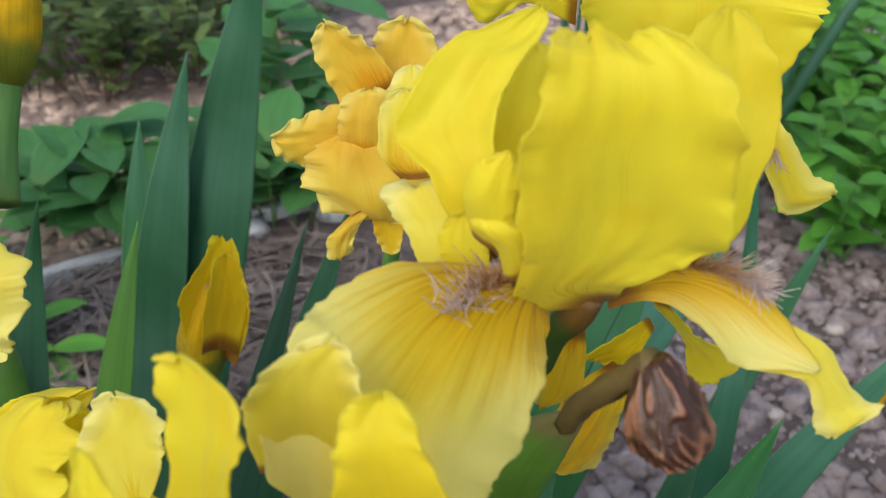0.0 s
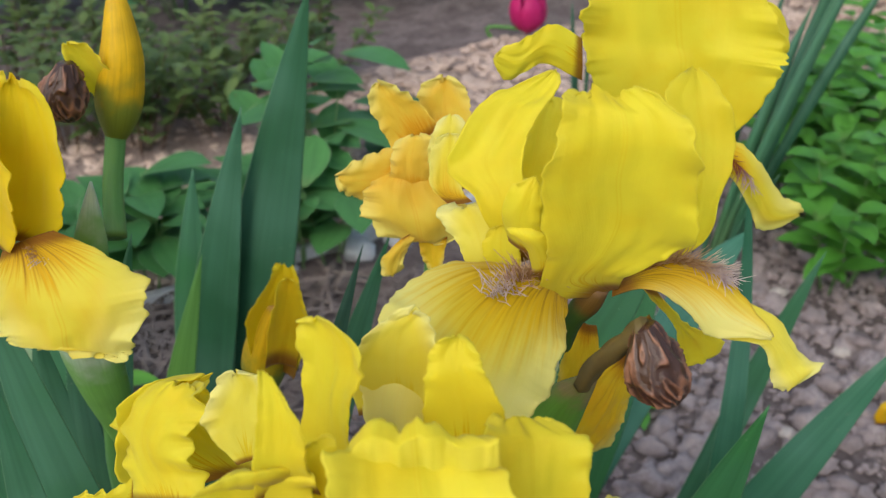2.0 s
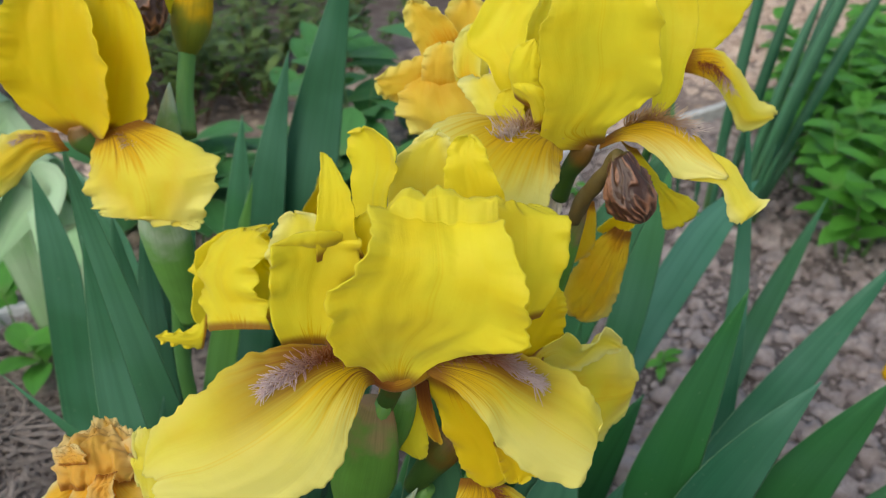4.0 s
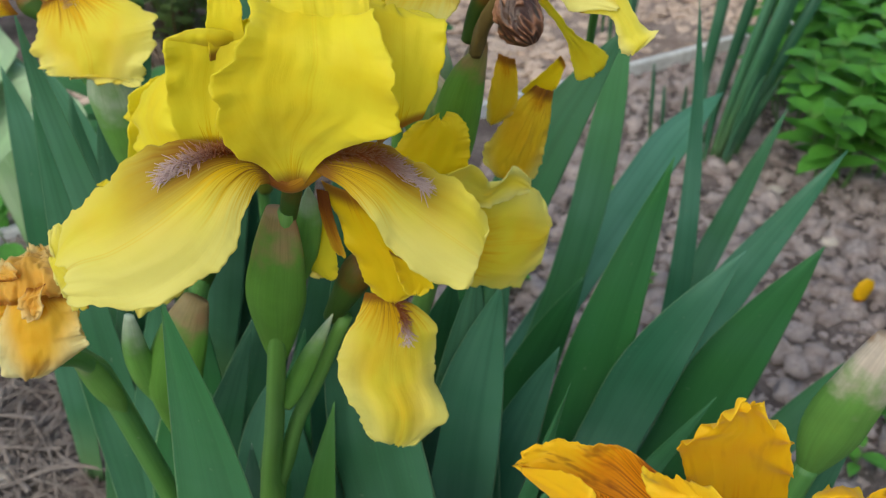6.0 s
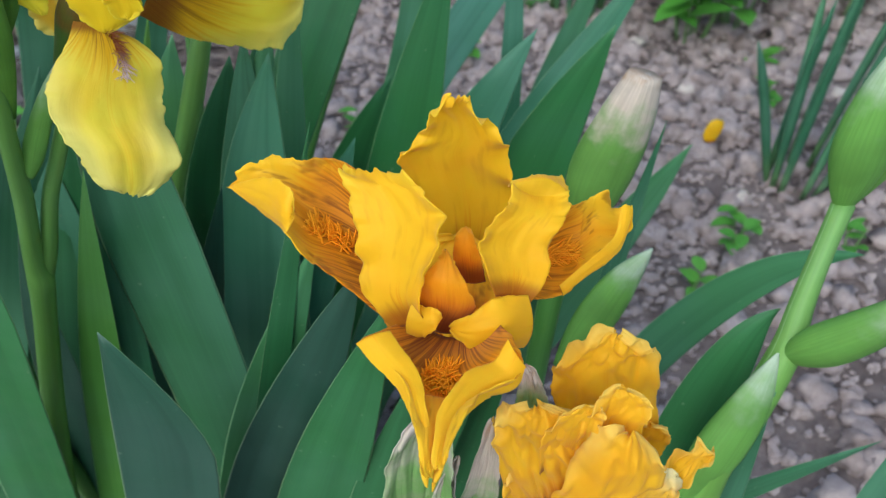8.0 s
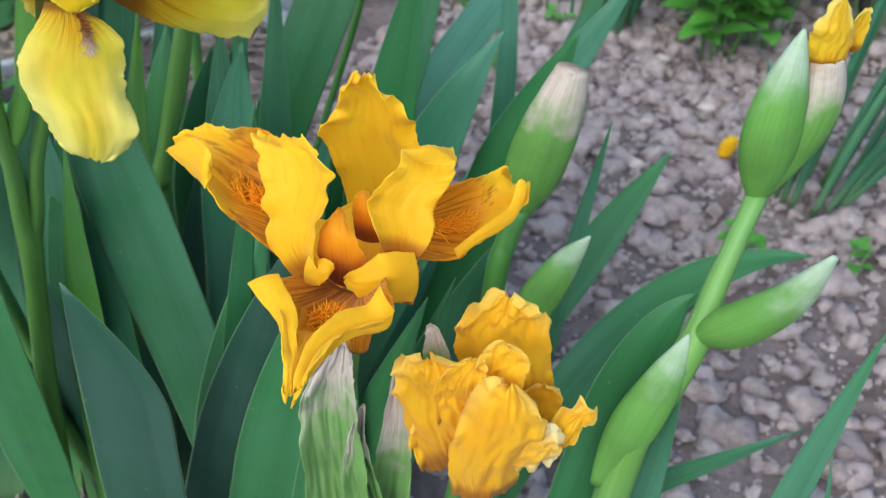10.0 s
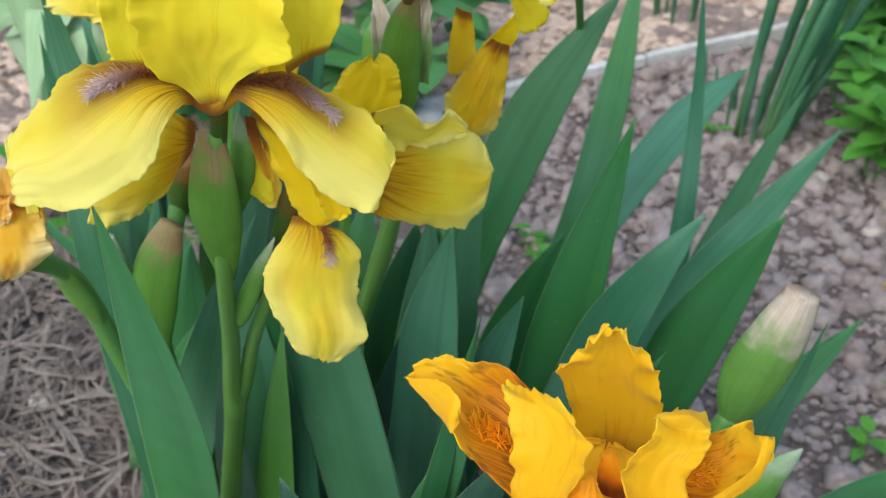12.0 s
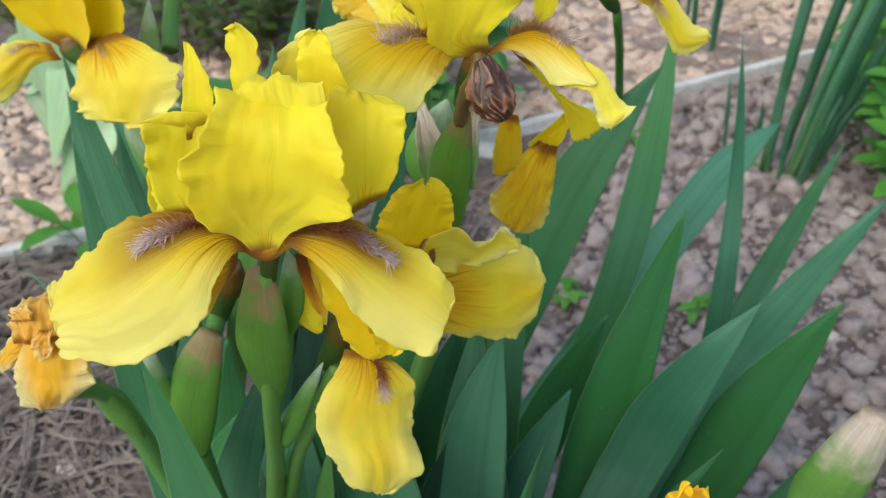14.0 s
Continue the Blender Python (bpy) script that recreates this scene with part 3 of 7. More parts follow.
# the path beyond the edging lies as a thin sheet on the ground
pv = []
for i in range(120):
    x = -4 + 8 * i / 119
    for j in range(60):
        d = 0.012 + 0.72 * (j / 59)
        y = board_y(x) + d
        pv.append((x, y, max(height(x, y), -0.002) + 0.010 + 0.004 * wave(x * 22, y * 22, 8)))
tagged(part("path", pv, grid_faces(120, 60), M_PATH), "trodden tan path of earth and wood crumbs", "path", kind="structure")
scatter("soil_clods", spots, M_CLOD, "loose grey-brown soil clods", "soil", smooth=True)
spots = []
while len(spots) < 12000:
    x, y = rnd.uniform(-0.30, 1.1), 0.40 + 1.5 * rnd.random() ** 0.9
    if y < board_y(x) - 0.02 and x > -0.30 + 0.25 * (y - 0.4):
        spots.append((x, y, 0.0015 + 0.0045 * rnd.random() ** 1.5))
scatter("soil_crumbs", spots, M_CLOD, "small crumbs of dry soil between the clods", "soil", 0.8, CRUMBS, CRUMB_F, 0.002)


# ---------------------------------------------------------------- irises

iris_a = thing("yellow_iris", (-0.05, 0.24, 0), "yellow bearded iris with two open blooms on one green stalk", "iris", "yellow irises")
tube(iris_a, "stem", [(-0.122, 0.254, -0.005), (-0.0996, 0.25, 0.1082), (-0.0772, 0.246, 0.2214), (-0.0591, 0.246, 0.3033), (-0.0533, 0.245, 0.3279), (-0.0525, 0.245, 0.3352), (-0.0506, 0.243, 0.348), (-0.0433, 0.24, 0.3809), (-0.0329, 0.23, 0.4242), (-0.0228, 0.224, 0.4724), (-0.0132, 0.216, 0.5056)], [0.0069, 0.0063, 0.0060, 0.0054, 0.0060, 0.0056, 0.0045, 0.0042, 0.0036, 0.0031, 0.0028], M_STEM)
tube(iris_a, "side_branch", [(-0.055, 0.247, 0.3257), (-0.045, 0.247, 0.3483), (-0.0358, 0.246, 0.3766), (-0.024, 0.245, 0.4028), (-0.0084, 0.246, 0.4387)], [0.0052, 0.0038, 0.0034, 0.0032, 0.0030], M_STEM)
sheath(iris_a, "bract", [(-0.0346, 0.236, 0.3942), (-0.029, 0.237, 0.4084), (-0.0197, 0.238, 0.4276), (-0.0106, 0.239, 0.4451)], 0.0089, M_SHEATH_GREEN, seed=31, label='narrow green bract at the fork')
sheath(iris_a, "bud_sheath", [(-0.0341, 0.234, 0.4237), (-0.0263, 0.224, 0.4605), (-0.0206, 0.219, 0.4823), (-0.016, 0.217, 0.5054)], 0.0215, M_SHEATH_BROWN, seed=1, label='green sheath with a dry brown tip', tipw=0.42, belly=0.42)
sheath(iris_a, "bud_sheath", [(-0.0247, 0.236, 0.4563), (-0.0162, 0.232, 0.4781), (-0.0103, 0.228, 0.4979), (-0.0077, 0.224, 0.5109)], 0.0105, M_SHEATH_GREEN, seed=2, label='narrow green sheath')
f1 = tube(iris_a, "flower", [(-0.0162, 0.22, 0.4965), (-0.0123, 0.217, 0.5067), (-0.0088, 0.214, 0.5165), (-0.006, 0.212, 0.5251)], [0.0030, 0.0031, 0.0032, 0.0018], M_FLOWERTUBE)
petal(f1, "standard", [((-0.0056, 0.207, 0.52), (0.0026, 0, 0.0003)), ((-0.0042, 0.2035, 0.5304), (0.0092, 0.0005, 0.0012)), ((0.0001, 0.1975, 0.5406), (0.0182, 0.0015, 0.0008)), ((0.0056, 0.194, 0.5497), (0.0243, 0.003, -0.002)), ((0.0076, 0.1935, 0.5586), (0.0249, 0.0035, -0.003)), ((0.01, 0.1945, 0.5671), (0.0209, 0.0035, -0.002)), ((0.0095, 0.1985, 0.5738), (0.0174, 0.003, -0.001)), ((0.0073, 0.2055, 0.5778), (0.0162, 0.002, 0)), ((0.0055, 0.213, 0.579), (0.0138, 0.001, 0.0005))], (0, 1, 0.15), M_STANDARD, seed=1, cup=-0.22, fold=0.008, ruffle=0.085, tip=0.96)
petal(f1, "standard", [((-0.0299, 0.206, 0.5324), (0.0082, 0.001, 0.0003)), ((-0.0297, 0.2055, 0.5414), (0.0095, 0.0025, -0.0005)), ((-0.0284, 0.2055, 0.5517), (0.0095, 0.0045, -0.0018)), ((-0.0258, 0.2065, 0.5606), (0.0104, 0.0055, -0.0019)), ((-0.0255, 0.2078, 0.5664), (0.0099, 0.0063, -0.0022)), ((-0.0266, 0.2105, 0.5675), (0.007, 0.0045, -0.0015))], (0.5, 0.8, 0), M_STANDARD, seed=2, cup=-0.22, fold=0.01, ruffle=0.12, tip=0.9)
petal(f1, "standard", [((-0.0272, 0.2132, 0.5319), (0.0035, 0.0028, -0.0015)), ((-0.025, 0.2137, 0.546), (0.0049, 0.0028, -0.0013)), ((-0.0207, 0.2142, 0.5577), (0.0072, 0.0028, -0)), ((-0.0181, 0.2155, 0.5658), (0.0062, 0.0025, 0.0007)), ((-0.0161, 0.2177, 0.57), (0.0038, 0.0018, 0.0013))], (0.3, -1, 0.1), M_STANDARD, seed=129, cup=0.2, fold=0.01, ruffle=0.07)
petal(f1, "standard", [((-0.0575, 0.272, 0.5037), (0.0035, 0, 0.0016)), ((-0.059, 0.273, 0.5145), (0.0101, -0.001, 0.0034)), ((-0.0593, 0.2745, 0.5209), (0.0116, -0.0015, 0.0043)), ((-0.0579, 0.2765, 0.5285), (0.0099, -0.0015, 0.0039)), ((-0.0599, 0.279, 0.5322), (0.0051, -0.001, 0.0014))], (0.2, -1, 0.2), M_PALE, seed=43, cup=0.2, fold=0.01, ruffle=0.08, tip=0.9)
petal(f1, "standard", [((-0.0835, 0.269, 0.4846), (0.013, -0.001, 0.0026)), ((-0.0885, 0.277, 0.4907), (0.0153, -0.005, 0.005)), ((-0.0925, 0.2825, 0.5), (0.016, -0.0085, 0.0059)), ((-0.0884, 0.285, 0.5098), (0.0168, -0.007, 0.0061)), ((-0.0832, 0.289, 0.5168), (0.0117, -0.005, 0.0052))], (0.4, -1, 0.1), M_STANDARD, seed=3, cup=-0.2, fold=0.012, ruffle=0.14, tip=0.92)
petal(f1, "standard", [((0.0267, 0.216, 0.5372), (0.0059, 0.004, 0.003)), ((0.0281, 0.2165, 0.5464), (0.0079, 0.0045, 0.0009)), ((0.0286, 0.2175, 0.556), (0.0098, 0.0045, -0.0009)), ((0.0285, 0.2205, 0.5647), (0.0108, 0.0045, -0.0017)), ((0.0279, 0.2245, 0.5707), (0.0102, 0.0045, -0.0026)), ((0.0245, 0.2295, 0.5718), (0.0057, 0.0035, -0.0036))], (-0.5, 0.8, 0), M_STANDARD, seed=4, cup=-0.2, fold=0.008, ruffle=0.09, tip=0.95)
petal(f1, "standard", [((-0.0049, 0.248, 0.5497), (0.011, -0.002, 0.002)), ((-0.006, 0.2485, 0.5636), (0.0117, -0.0015, 0.0023)), ((-0.0052, 0.249, 0.5713), (0.0097, -0.001, 0.0025)), ((-0.0034, 0.25, 0.5771), (0.0061, -0.001, 0.0017)), ((-0.0014, 0.2515, 0.5797), (0.0024, -0.0005, 0.0007))], (0, -1, 0.1), M_PALE, seed=132, cup=0.15, fold=0.008, ruffle=0.08, tip=0.9)
petal(f1, "standard", [((0.0139, 0.226, 0.5596), (0.0096, -0, 0.0008)), ((0.0131, 0.227, 0.5727), (0.0085, 0, 0.0006)), ((0.0115, 0.228, 0.5813), (0.0062, -0, -0)), ((0.0111, 0.23, 0.5852), (0.0051, 0, -0.0004)), ((0.0112, 0.232, 0.5883), (0.0027, 0, -0.0003))], (0, -1, 0.1), M_STANDARD, seed=29, cup=0.15, fold=0.008, ruffle=0.1, tip=0.92)
petal(f1, "standard", [((-0.0207, 0.2118, 0.559), (0.0057, 0.0032, -0.001)), ((-0.0209, 0.2103, 0.5695), (0.005, 0.0011, -0.0005)), ((-0.0204, 0.2115, 0.5762), (0.0049, 0, -0.0007)), ((-0.021, 0.2132, 0.5825), (0.0038, -0.0008, -0.001)), ((-0.0226, 0.2153, 0.588), (0.002, -0.0009, -0.0015))], (0.3, -1, 0.1), M_STANDARD, seed=130, cup=0.3, fold=0.01, ruffle=0.05, tip=0.97)
petal(f1, "standard", [((-0.018, 0.226, 0.545), (0.008, -0.002, 0.001)), ((-0.0180, 0.2295, 0.558), (0.0066, -0.003, 0.001)), ((-0.0178, 0.2325, 0.5685), (0.0056, -0.0035, 0)), ((-0.0165, 0.2330, 0.5765), (0.0076, -0.0045, 0)), ((-0.0163, 0.2335, 0.5830), (0.0082, -0.005, -0.0005)), ((-0.019, 0.236, 0.5870), (0.0048, -0.002, 0.0015))], (-0.4, -1, 0.2), M_STANDARD, seed=131, cup=0.2, fold=0.01, ruffle=0.08, tip=0.9)
a = petal(f1, "fall", [((-0.0132, 0.2085, 0.5248), (-0.0014, 0.0015, 0.0034)), ((-0.018, 0.2025, 0.5296), (-0.0043, 0.0025, 0.0051)), ((-0.0231, 0.1945, 0.5305), (-0.0088, 0.0045, 0.009)), ((-0.0295, 0.1875, 0.5257), (-0.0122, 0.0055, 0.0137)), ((-0.0394, 0.1825, 0.5184), (-0.0126, 0.0065, 0.0149)), ((-0.0525, 0.1795, 0.5104), (-0.0096, 0.0075, 0.0141)), ((-0.0635, 0.178, 0.5063), (-0.0072, 0.007, 0.0109)), ((-0.071, 0.177, 0.5021), (-0.0035, 0.005, 0.0072))], ((0.1, -0.55, 1), (-0.45, -0.8, 0.35)), M_FALL_DEEP, seed=5, label='pale lemon fall with gold throat veins', cup=-0.16, ruffle=0.05, fold=0.02, tip=0.97)
beard(f1, a, 0.02, 0.46, M_BEARD, 640, 0.0043, 0.055, 11, "lilac-brown beard", 0.50, 1.25)
petal(f1, "fall_rim", [((-0.0699, 0.186, 0.4974), (-0.0019, -0.002, -0.0146)), ((-0.0758, 0.1865, 0.4967), (-0.0013, -0.0015, -0.0159)), ((-0.0804, 0.188, 0.4973), (-0.0007, -0.001, -0.0128)), ((-0.0823, 0.1885, 0.4988), (-0.0009, -0.0005, -0.008))], (-0.4, -0.8, 0.4), M_PALE, seed=27, label='outer ruffled rim of the lemon fall', cup=-0.1, ruffle=0.07)
a = petal(f1, "fall", [((0.0018, 0.2075, 0.5293), (-0.0012, 0.0015, 0.0021)), ((0.0104, 0.2095, 0.5277), (-0.0006, 0.0035, 0.0053)), ((0.0188, 0.212, 0.5228), (0.0007, 0.006, 0.0092)), ((0.0255, 0.2145, 0.5144), (0.0033, 0.0075, 0.0109)), ((0.0336, 0.2165, 0.506), (0.005, 0.0085, 0.0115)), ((0.0423, 0.218, 0.4987), (0.0056, 0.008, 0.0115)), ((0.0489, 0.2185, 0.4929), (0.0029, 0.0065, 0.0084)), ((0.0495, 0.217, 0.4906), (0.0015, 0.004, 0.0051))], ((-0.1, -0.55, 1), (0.5, -0.75, 0.35)), M_FALL_DEEP, seed=7, label='pale lemon fall with gold throat veins', cup=-0.16, ruffle=0.055, fold=0.02, tip=0.97)
beard(f1, a, 0.02, 0.50, M_BEARD, 640, 0.0043, 0.055, 12, "lilac-brown beard", 0.58, 1.25)
tube(f1, "style_base", [(-0.0174, 0.209, 0.5249), (-0.012, 0.208, 0.5229), (-0.0068, 0.209, 0.5207), (-0.0006, 0.209, 0.5244), (0.0044, 0.21, 0.5269)], [0.0012, 0.0026, 0.0030, 0.0026, 0.0012], M_HAFT, label="brown-veined base of the bloom")
f2 = tube(iris_a, "flower", [(-0.0147, 0.248, 0.4359), (-0.0083, 0.246, 0.4482), (-0.0002, 0.244, 0.4632), (0.0066, 0.246, 0.4713)], [0.0037, 0.0050, 0.0066, 0.0030], M_FLOWERTUBE)
a = petal(f2, "fall", [((0.014, 0.2275, 0.4655), (0.0058, 0.0035, -0.0036)), ((0.0166, 0.225, 0.4616), (0.0095, 0.006, -0.003)), ((0.018, 0.221, 0.4547), (0.0139, 0.009, -0.0043)), ((0.017, 0.216, 0.4466), (0.0152, 0.01, -0.0055)), ((0.0181, 0.213, 0.4378), (0.0153, 0.009, -0.0036)), ((0.0223, 0.21, 0.4285), (0.0149, 0.007, -0.0045)), ((0.0217, 0.209, 0.418), (0.0115, 0.005, -0.0032)), ((0.0199, 0.2095, 0.4118), (0.0058, 0.0025, -0.0015))], (0.1, -1, 0.35), M_FALL_GOLD, seed=6, label='hanging lemon fall with short lilac beard', cup=-0.16, ruffle=0.05, fold=0.015, tip=0.95)
beard(f2, a, 0.05, 0.34, M_BEARD, 190, 0.0036, 0.055, 13, "short lilac beard", 0.24)
petal(f2, "standard", [((0.0052, 0.227, 0.5094), (0.009, 0.001, -0.0028)), ((0.0102, 0.2275, 0.494), (0.0102, 0.0015, -0.0046)), ((0.0172, 0.2275, 0.4806), (0.0123, 0.0025, -0.0027)), ((0.0187, 0.227, 0.4701), (0.0092, 0.002, -0.0005)), ((0.0177, 0.2265, 0.4644), (0.0038, 0.0005, 0.0011))], (0.2, -1, 0.2), M_BACK_Y, seed=207, cup=-0.2, ruffle=0.1, fold=0.02)
petal(f2, "standard", [((0.0219, 0.2205, 0.4892), (0.0022, 0.0015, -0.0027)), ((0.025, 0.221, 0.4837), (0.0039, 0.002, -0.001)), ((0.0276, 0.222, 0.4767), (0.0052, 0.002, -0.0012)), ((0.0272, 0.2225, 0.4712), (0.003, 0.0015, 0.0003))], (0.4, -0.8, 0.5), M_BACK_Y, seed=208, label='curled yellow petal edge', cup=0.35, ruffle=0.12)
petal(f2, "haft", [((-0.0029, 0.2235, 0.5099), (0.0018, 0.0005, -0.0007)), ((-0.0024, 0.2235, 0.5012), (0.0021, 0.0005, -0.0013)), ((-0.0007, 0.2235, 0.4912), (0.0023, 0.0005, -0.0019)), ((0.0009, 0.2235, 0.4843), (0.0022, 0.0005, -0.0016))], (0, -1, 0.2), M_HAFT, seed=209, label='dark brown veined petal claw', cup=0.2, ruffle=0.03)
petal(f2, "standard", [((-0.0099, 0.234, 0.4984), (0.0037, 0, -0.0008)), ((-0.0101, 0.234, 0.4841), (0.0052, 0, -0.0019)), ((-0.011, 0.2335, 0.4726), (0.0063, 0.0005, -0.0008)), ((-0.0081, 0.2335, 0.4661), (0.0025, 0.0005, -0.0008))], (0, -1, 0.2), M_STANDARD, seed=210, cup=-0.2, ruffle=0.08)
petal(f2, "fall", [((0.0214, 0.262, 0.4715), (0.0086, 0, 0.0189)), ((0.0298, 0.278, 0.4591), (0.0039, 0, 0.0248)), ((0.0407, 0.29, 0.4505), (0.0009, 0, 0.0245)), ((0.0527, 0.298, 0.4479), (0.001, 0, 0.0258)), ((0.0614, 0.303, 0.4468), (0.0006, 0, 0.0172)), ((0.0646, 0.305, 0.4491), (-0.0001, 0, 0.0056))], (0.2, -1, 0.3), M_FALL, seed=8, cup=-0.15, ruffle=0.1)
petal(f2, "fall", [((0.0279, 0.258, 0.4901), (0.0017, 0, 0.0081)), ((0.037, 0.27, 0.4862), (0.0025, 0, 0.0101)), ((0.0427, 0.28, 0.4775), (0.0019, 0, 0.0049)), ((0.0506, 0.288, 0.4789), (0.0016, 0, 0.0078)), ((0.0575, 0.292, 0.4759), (0.0012, 0, 0.0037))], (0, -1, 0.5), M_PALE, seed=28, cup=0.3, ruffle=0.2)
petal(f2, "standard", [((0.0187, 0.27, 0.4844), (0.0129, 0, 0.0007)), ((0.0212, 0.271, 0.4945), (0.0152, 0, 0.0006)), ((0.0245, 0.271, 0.5065), (0.0127, 0, 0.0014)), ((0.0265, 0.271, 0.5149), (0.0085, 0, 0.0011))], (0.3, -1, 0.1), M_BACK_Y, seed=9, cup=-0.2, ruffle=0.06)
petal(f2, "fall", [((-0.0255, 0.264, 0.474), (0.0036, 0, 0.0027)), ((-0.0252, 0.266, 0.4497), (0.0067, 0, 0.0012)), ((-0.0237, 0.267, 0.4399), (0.0059, 0, 0.0005))], (0, -1, 0.2), M_BACK, seed=10, cup=0.2)

iris_b = thing("yellow_iris", (-0.1, 0.3, 0), "yellow bearded iris in bloom half hidden behind another bloom", "iris", "yellow irises")
tube(iris_b, "stem", [(-0.1, 0.29, -0.005), (-0.1067, 0.2825, 0.1648), (-0.1134, 0.275, 0.3345), (-0.0965, 0.282, 0.3955), (-0.0901, 0.288, 0.4204)], [0.0058, 0.0053, 0.0051, 0.0044, 0.0046], M_LEAF_FRESH)
sheath(iris_b, "bud_sheath", [(-0.113, 0.272, 0.3292), (-0.1076, 0.27, 0.3658), (-0.0983, 0.272, 0.3929), (-0.0903, 0.278, 0.4128)], 0.0261, M_SHEATH_BROWN, seed=3, label='green sheath with a dry brown tip', tipw=0.45, belly=0.40)
sheath(iris_b, "bud_sheath", [(-0.1202, 0.272, 0.3501), (-0.1195, 0.268, 0.3714), (-0.1187, 0.265, 0.3907), (-0.1151, 0.262, 0.4119)], 0.0150, M_SHEATH_GREEN, seed=41, label="slim green sheath beside a drying one", tipw=0.3)
f3 = tube(iris_b, "flower", [(-0.0921, 0.288, 0.413), (-0.0884, 0.29, 0.426), (-0.0851, 0.292, 0.4352), (-0.0816, 0.292, 0.4457)], [0.0046, 0.0075, 0.0096, 0.0058], M_FLOWERTUBE)
petal(f3, "fall", [((-0.0591, 0.262, 0.4704), (0.0057, 0, 0.0115)), ((-0.0612, 0.2475, 0.4721), (0.0051, 0.0025, 0.0195)), ((-0.0672, 0.236, 0.4708), (0.006, 0.004, 0.0226)), ((-0.0769, 0.23, 0.467), (0.0077, 0.004, 0.0209)), ((-0.0857, 0.228, 0.4627), (0.0063, 0.002, 0.013))], (0.3, -1, 0.3), M_FALL, seed=11, label='lemon fall tucked behind another bloom', cup=-0.2)
petal(f3, "standard", [((-0.0736, 0.29, 0.4722), (0.0156, 0, 0.0036)), ((-0.0884, 0.288, 0.4816), (0.0228, 0, 0.0113)), ((-0.0907, 0.287, 0.4975), (0.0171, 0, 0.0033)), ((-0.0894, 0.288, 0.5067), (0.0136, 0, -0.0014)), ((-0.0851, 0.291, 0.5128), (0.0088, 0, -0.0013)), ((-0.0781, 0.294, 0.5159), (0.0027, 0, -0.0008))], (0.4, 0.8, 0), M_STANDARD, seed=12, cup=-0.25, ruffle=0.1)
petal(f3, "fall", [((-0.1093, 0.29, 0.466), (0.0029, 0, 0.0101)), ((-0.1152, 0.288, 0.463), (0.0018, 0, 0.0053)), ((-0.1226, 0.286, 0.4635), (0.0012, 0, 0.0034)), ((-0.1292, 0.286, 0.463), (0.0005, 0, 0.0025))], (0, -0.6, 1), M_STANDARD, seed=13, cup=-0.3, ruffle=0.15)

iris_c = thing("yellow_iris", (0.03, 0.33, 0), "tall yellow bearded iris with open bloom and withered brown bud", "iris", "yellow irises")
tube(iris_c, "stem", [(0.005, 0.335, -0.005), (-0.0131, 0.3265, 0.116), (-0.0313, 0.318, 0.2369), (-0.0204, 0.318, 0.3099), (-0.0202, 0.318, 0.3173), (-0.0118, 0.32, 0.343), (0.0002, 0.322, 0.3781), (0.0129, 0.324, 0.4209)], [0.0055, 0.0051, 0.0048, 0.0041, 0.0055, 0.0045, 0.0053, 0.0042], M_STEM)
sheath(iris_c, "bud_sheath", [(0.0053, 0.34, 0.4615), (0.0076, 0.336, 0.4852), (0.0096, 0.336, 0.4996), (0.0146, 0.338, 0.5155)], 0.0273, M_SHEATH_GREEN, seed=4, label='pale green sheath with papery edges')
petal(iris_c, "bract", [((0.0121, 0.324, 0.4782), (0.0073, 0, 0.0009)), ((0.0127, 0.323, 0.4959), (0.008, 0, 0.0009)), ((0.0092, 0.324, 0.5093), (0.0045, 0, 0.0011)), ((0.0051, 0.331, 0.5177), (0.0013, 0, 0.0004))], (0, 1, 0), M_PAPER, seed=114, cup=-0.4, ruffle=0.06, crumple=0.1, label='papery torn bract')
petal(iris_c, "bract", [((0.0193, 0.332, 0.4743), (0.008, 0, 0.001)), ((0.0234, 0.331, 0.4961), (0.0066, 0, 0.0014)), ((0.0259, 0.332, 0.5102), (0.0043, 0, 0.0018)), ((0.0283, 0.333, 0.52), (0.001, 0, 0.0005))], (0, 1, 0), M_PAPER, seed=115, cup=-0.4, ruffle=0.06, crumple=0.1, label='papery torn bract')
f4 = tube(iris_c, "flower", [(0.0311, 0.306, 0.5302), (0.0338, 0.304, 0.5412), (0.0377, 0.302, 0.5492), (0.0404, 0.302, 0.5552)], [0.0031, 0.0032, 0.0039, 0.0033], M_FLOWERTUBE)
petal(f4, "standard", [((0.0432, 0.3, 0.5542), (0.0024, 0, 0.0015)), ((0.0361, 0.292, 0.5608), (0.011, 0, 0.0042)), ((0.0407, 0.287, 0.5724), (0.0141, 0, 0.0017)), ((0.0433, 0.283, 0.5835), (0.0181, 0, -0.0008)), ((0.0422, 0.279, 0.597), (0.0178, 0, -0.0008)), ((0.0429, 0.278, 0.6092), (0.0159, 0, -0.0001)), ((0.0418, 0.281, 0.6169), (0.0133, 0, -0.0001)), ((0.0383, 0.287, 0.6197), (0.0094, 0, -0.0005))], (0, 1, 0.1), M_STANDARD, seed=16, cup=-0.22, fold=0.014, ruffle=0.07, tip=0.97)
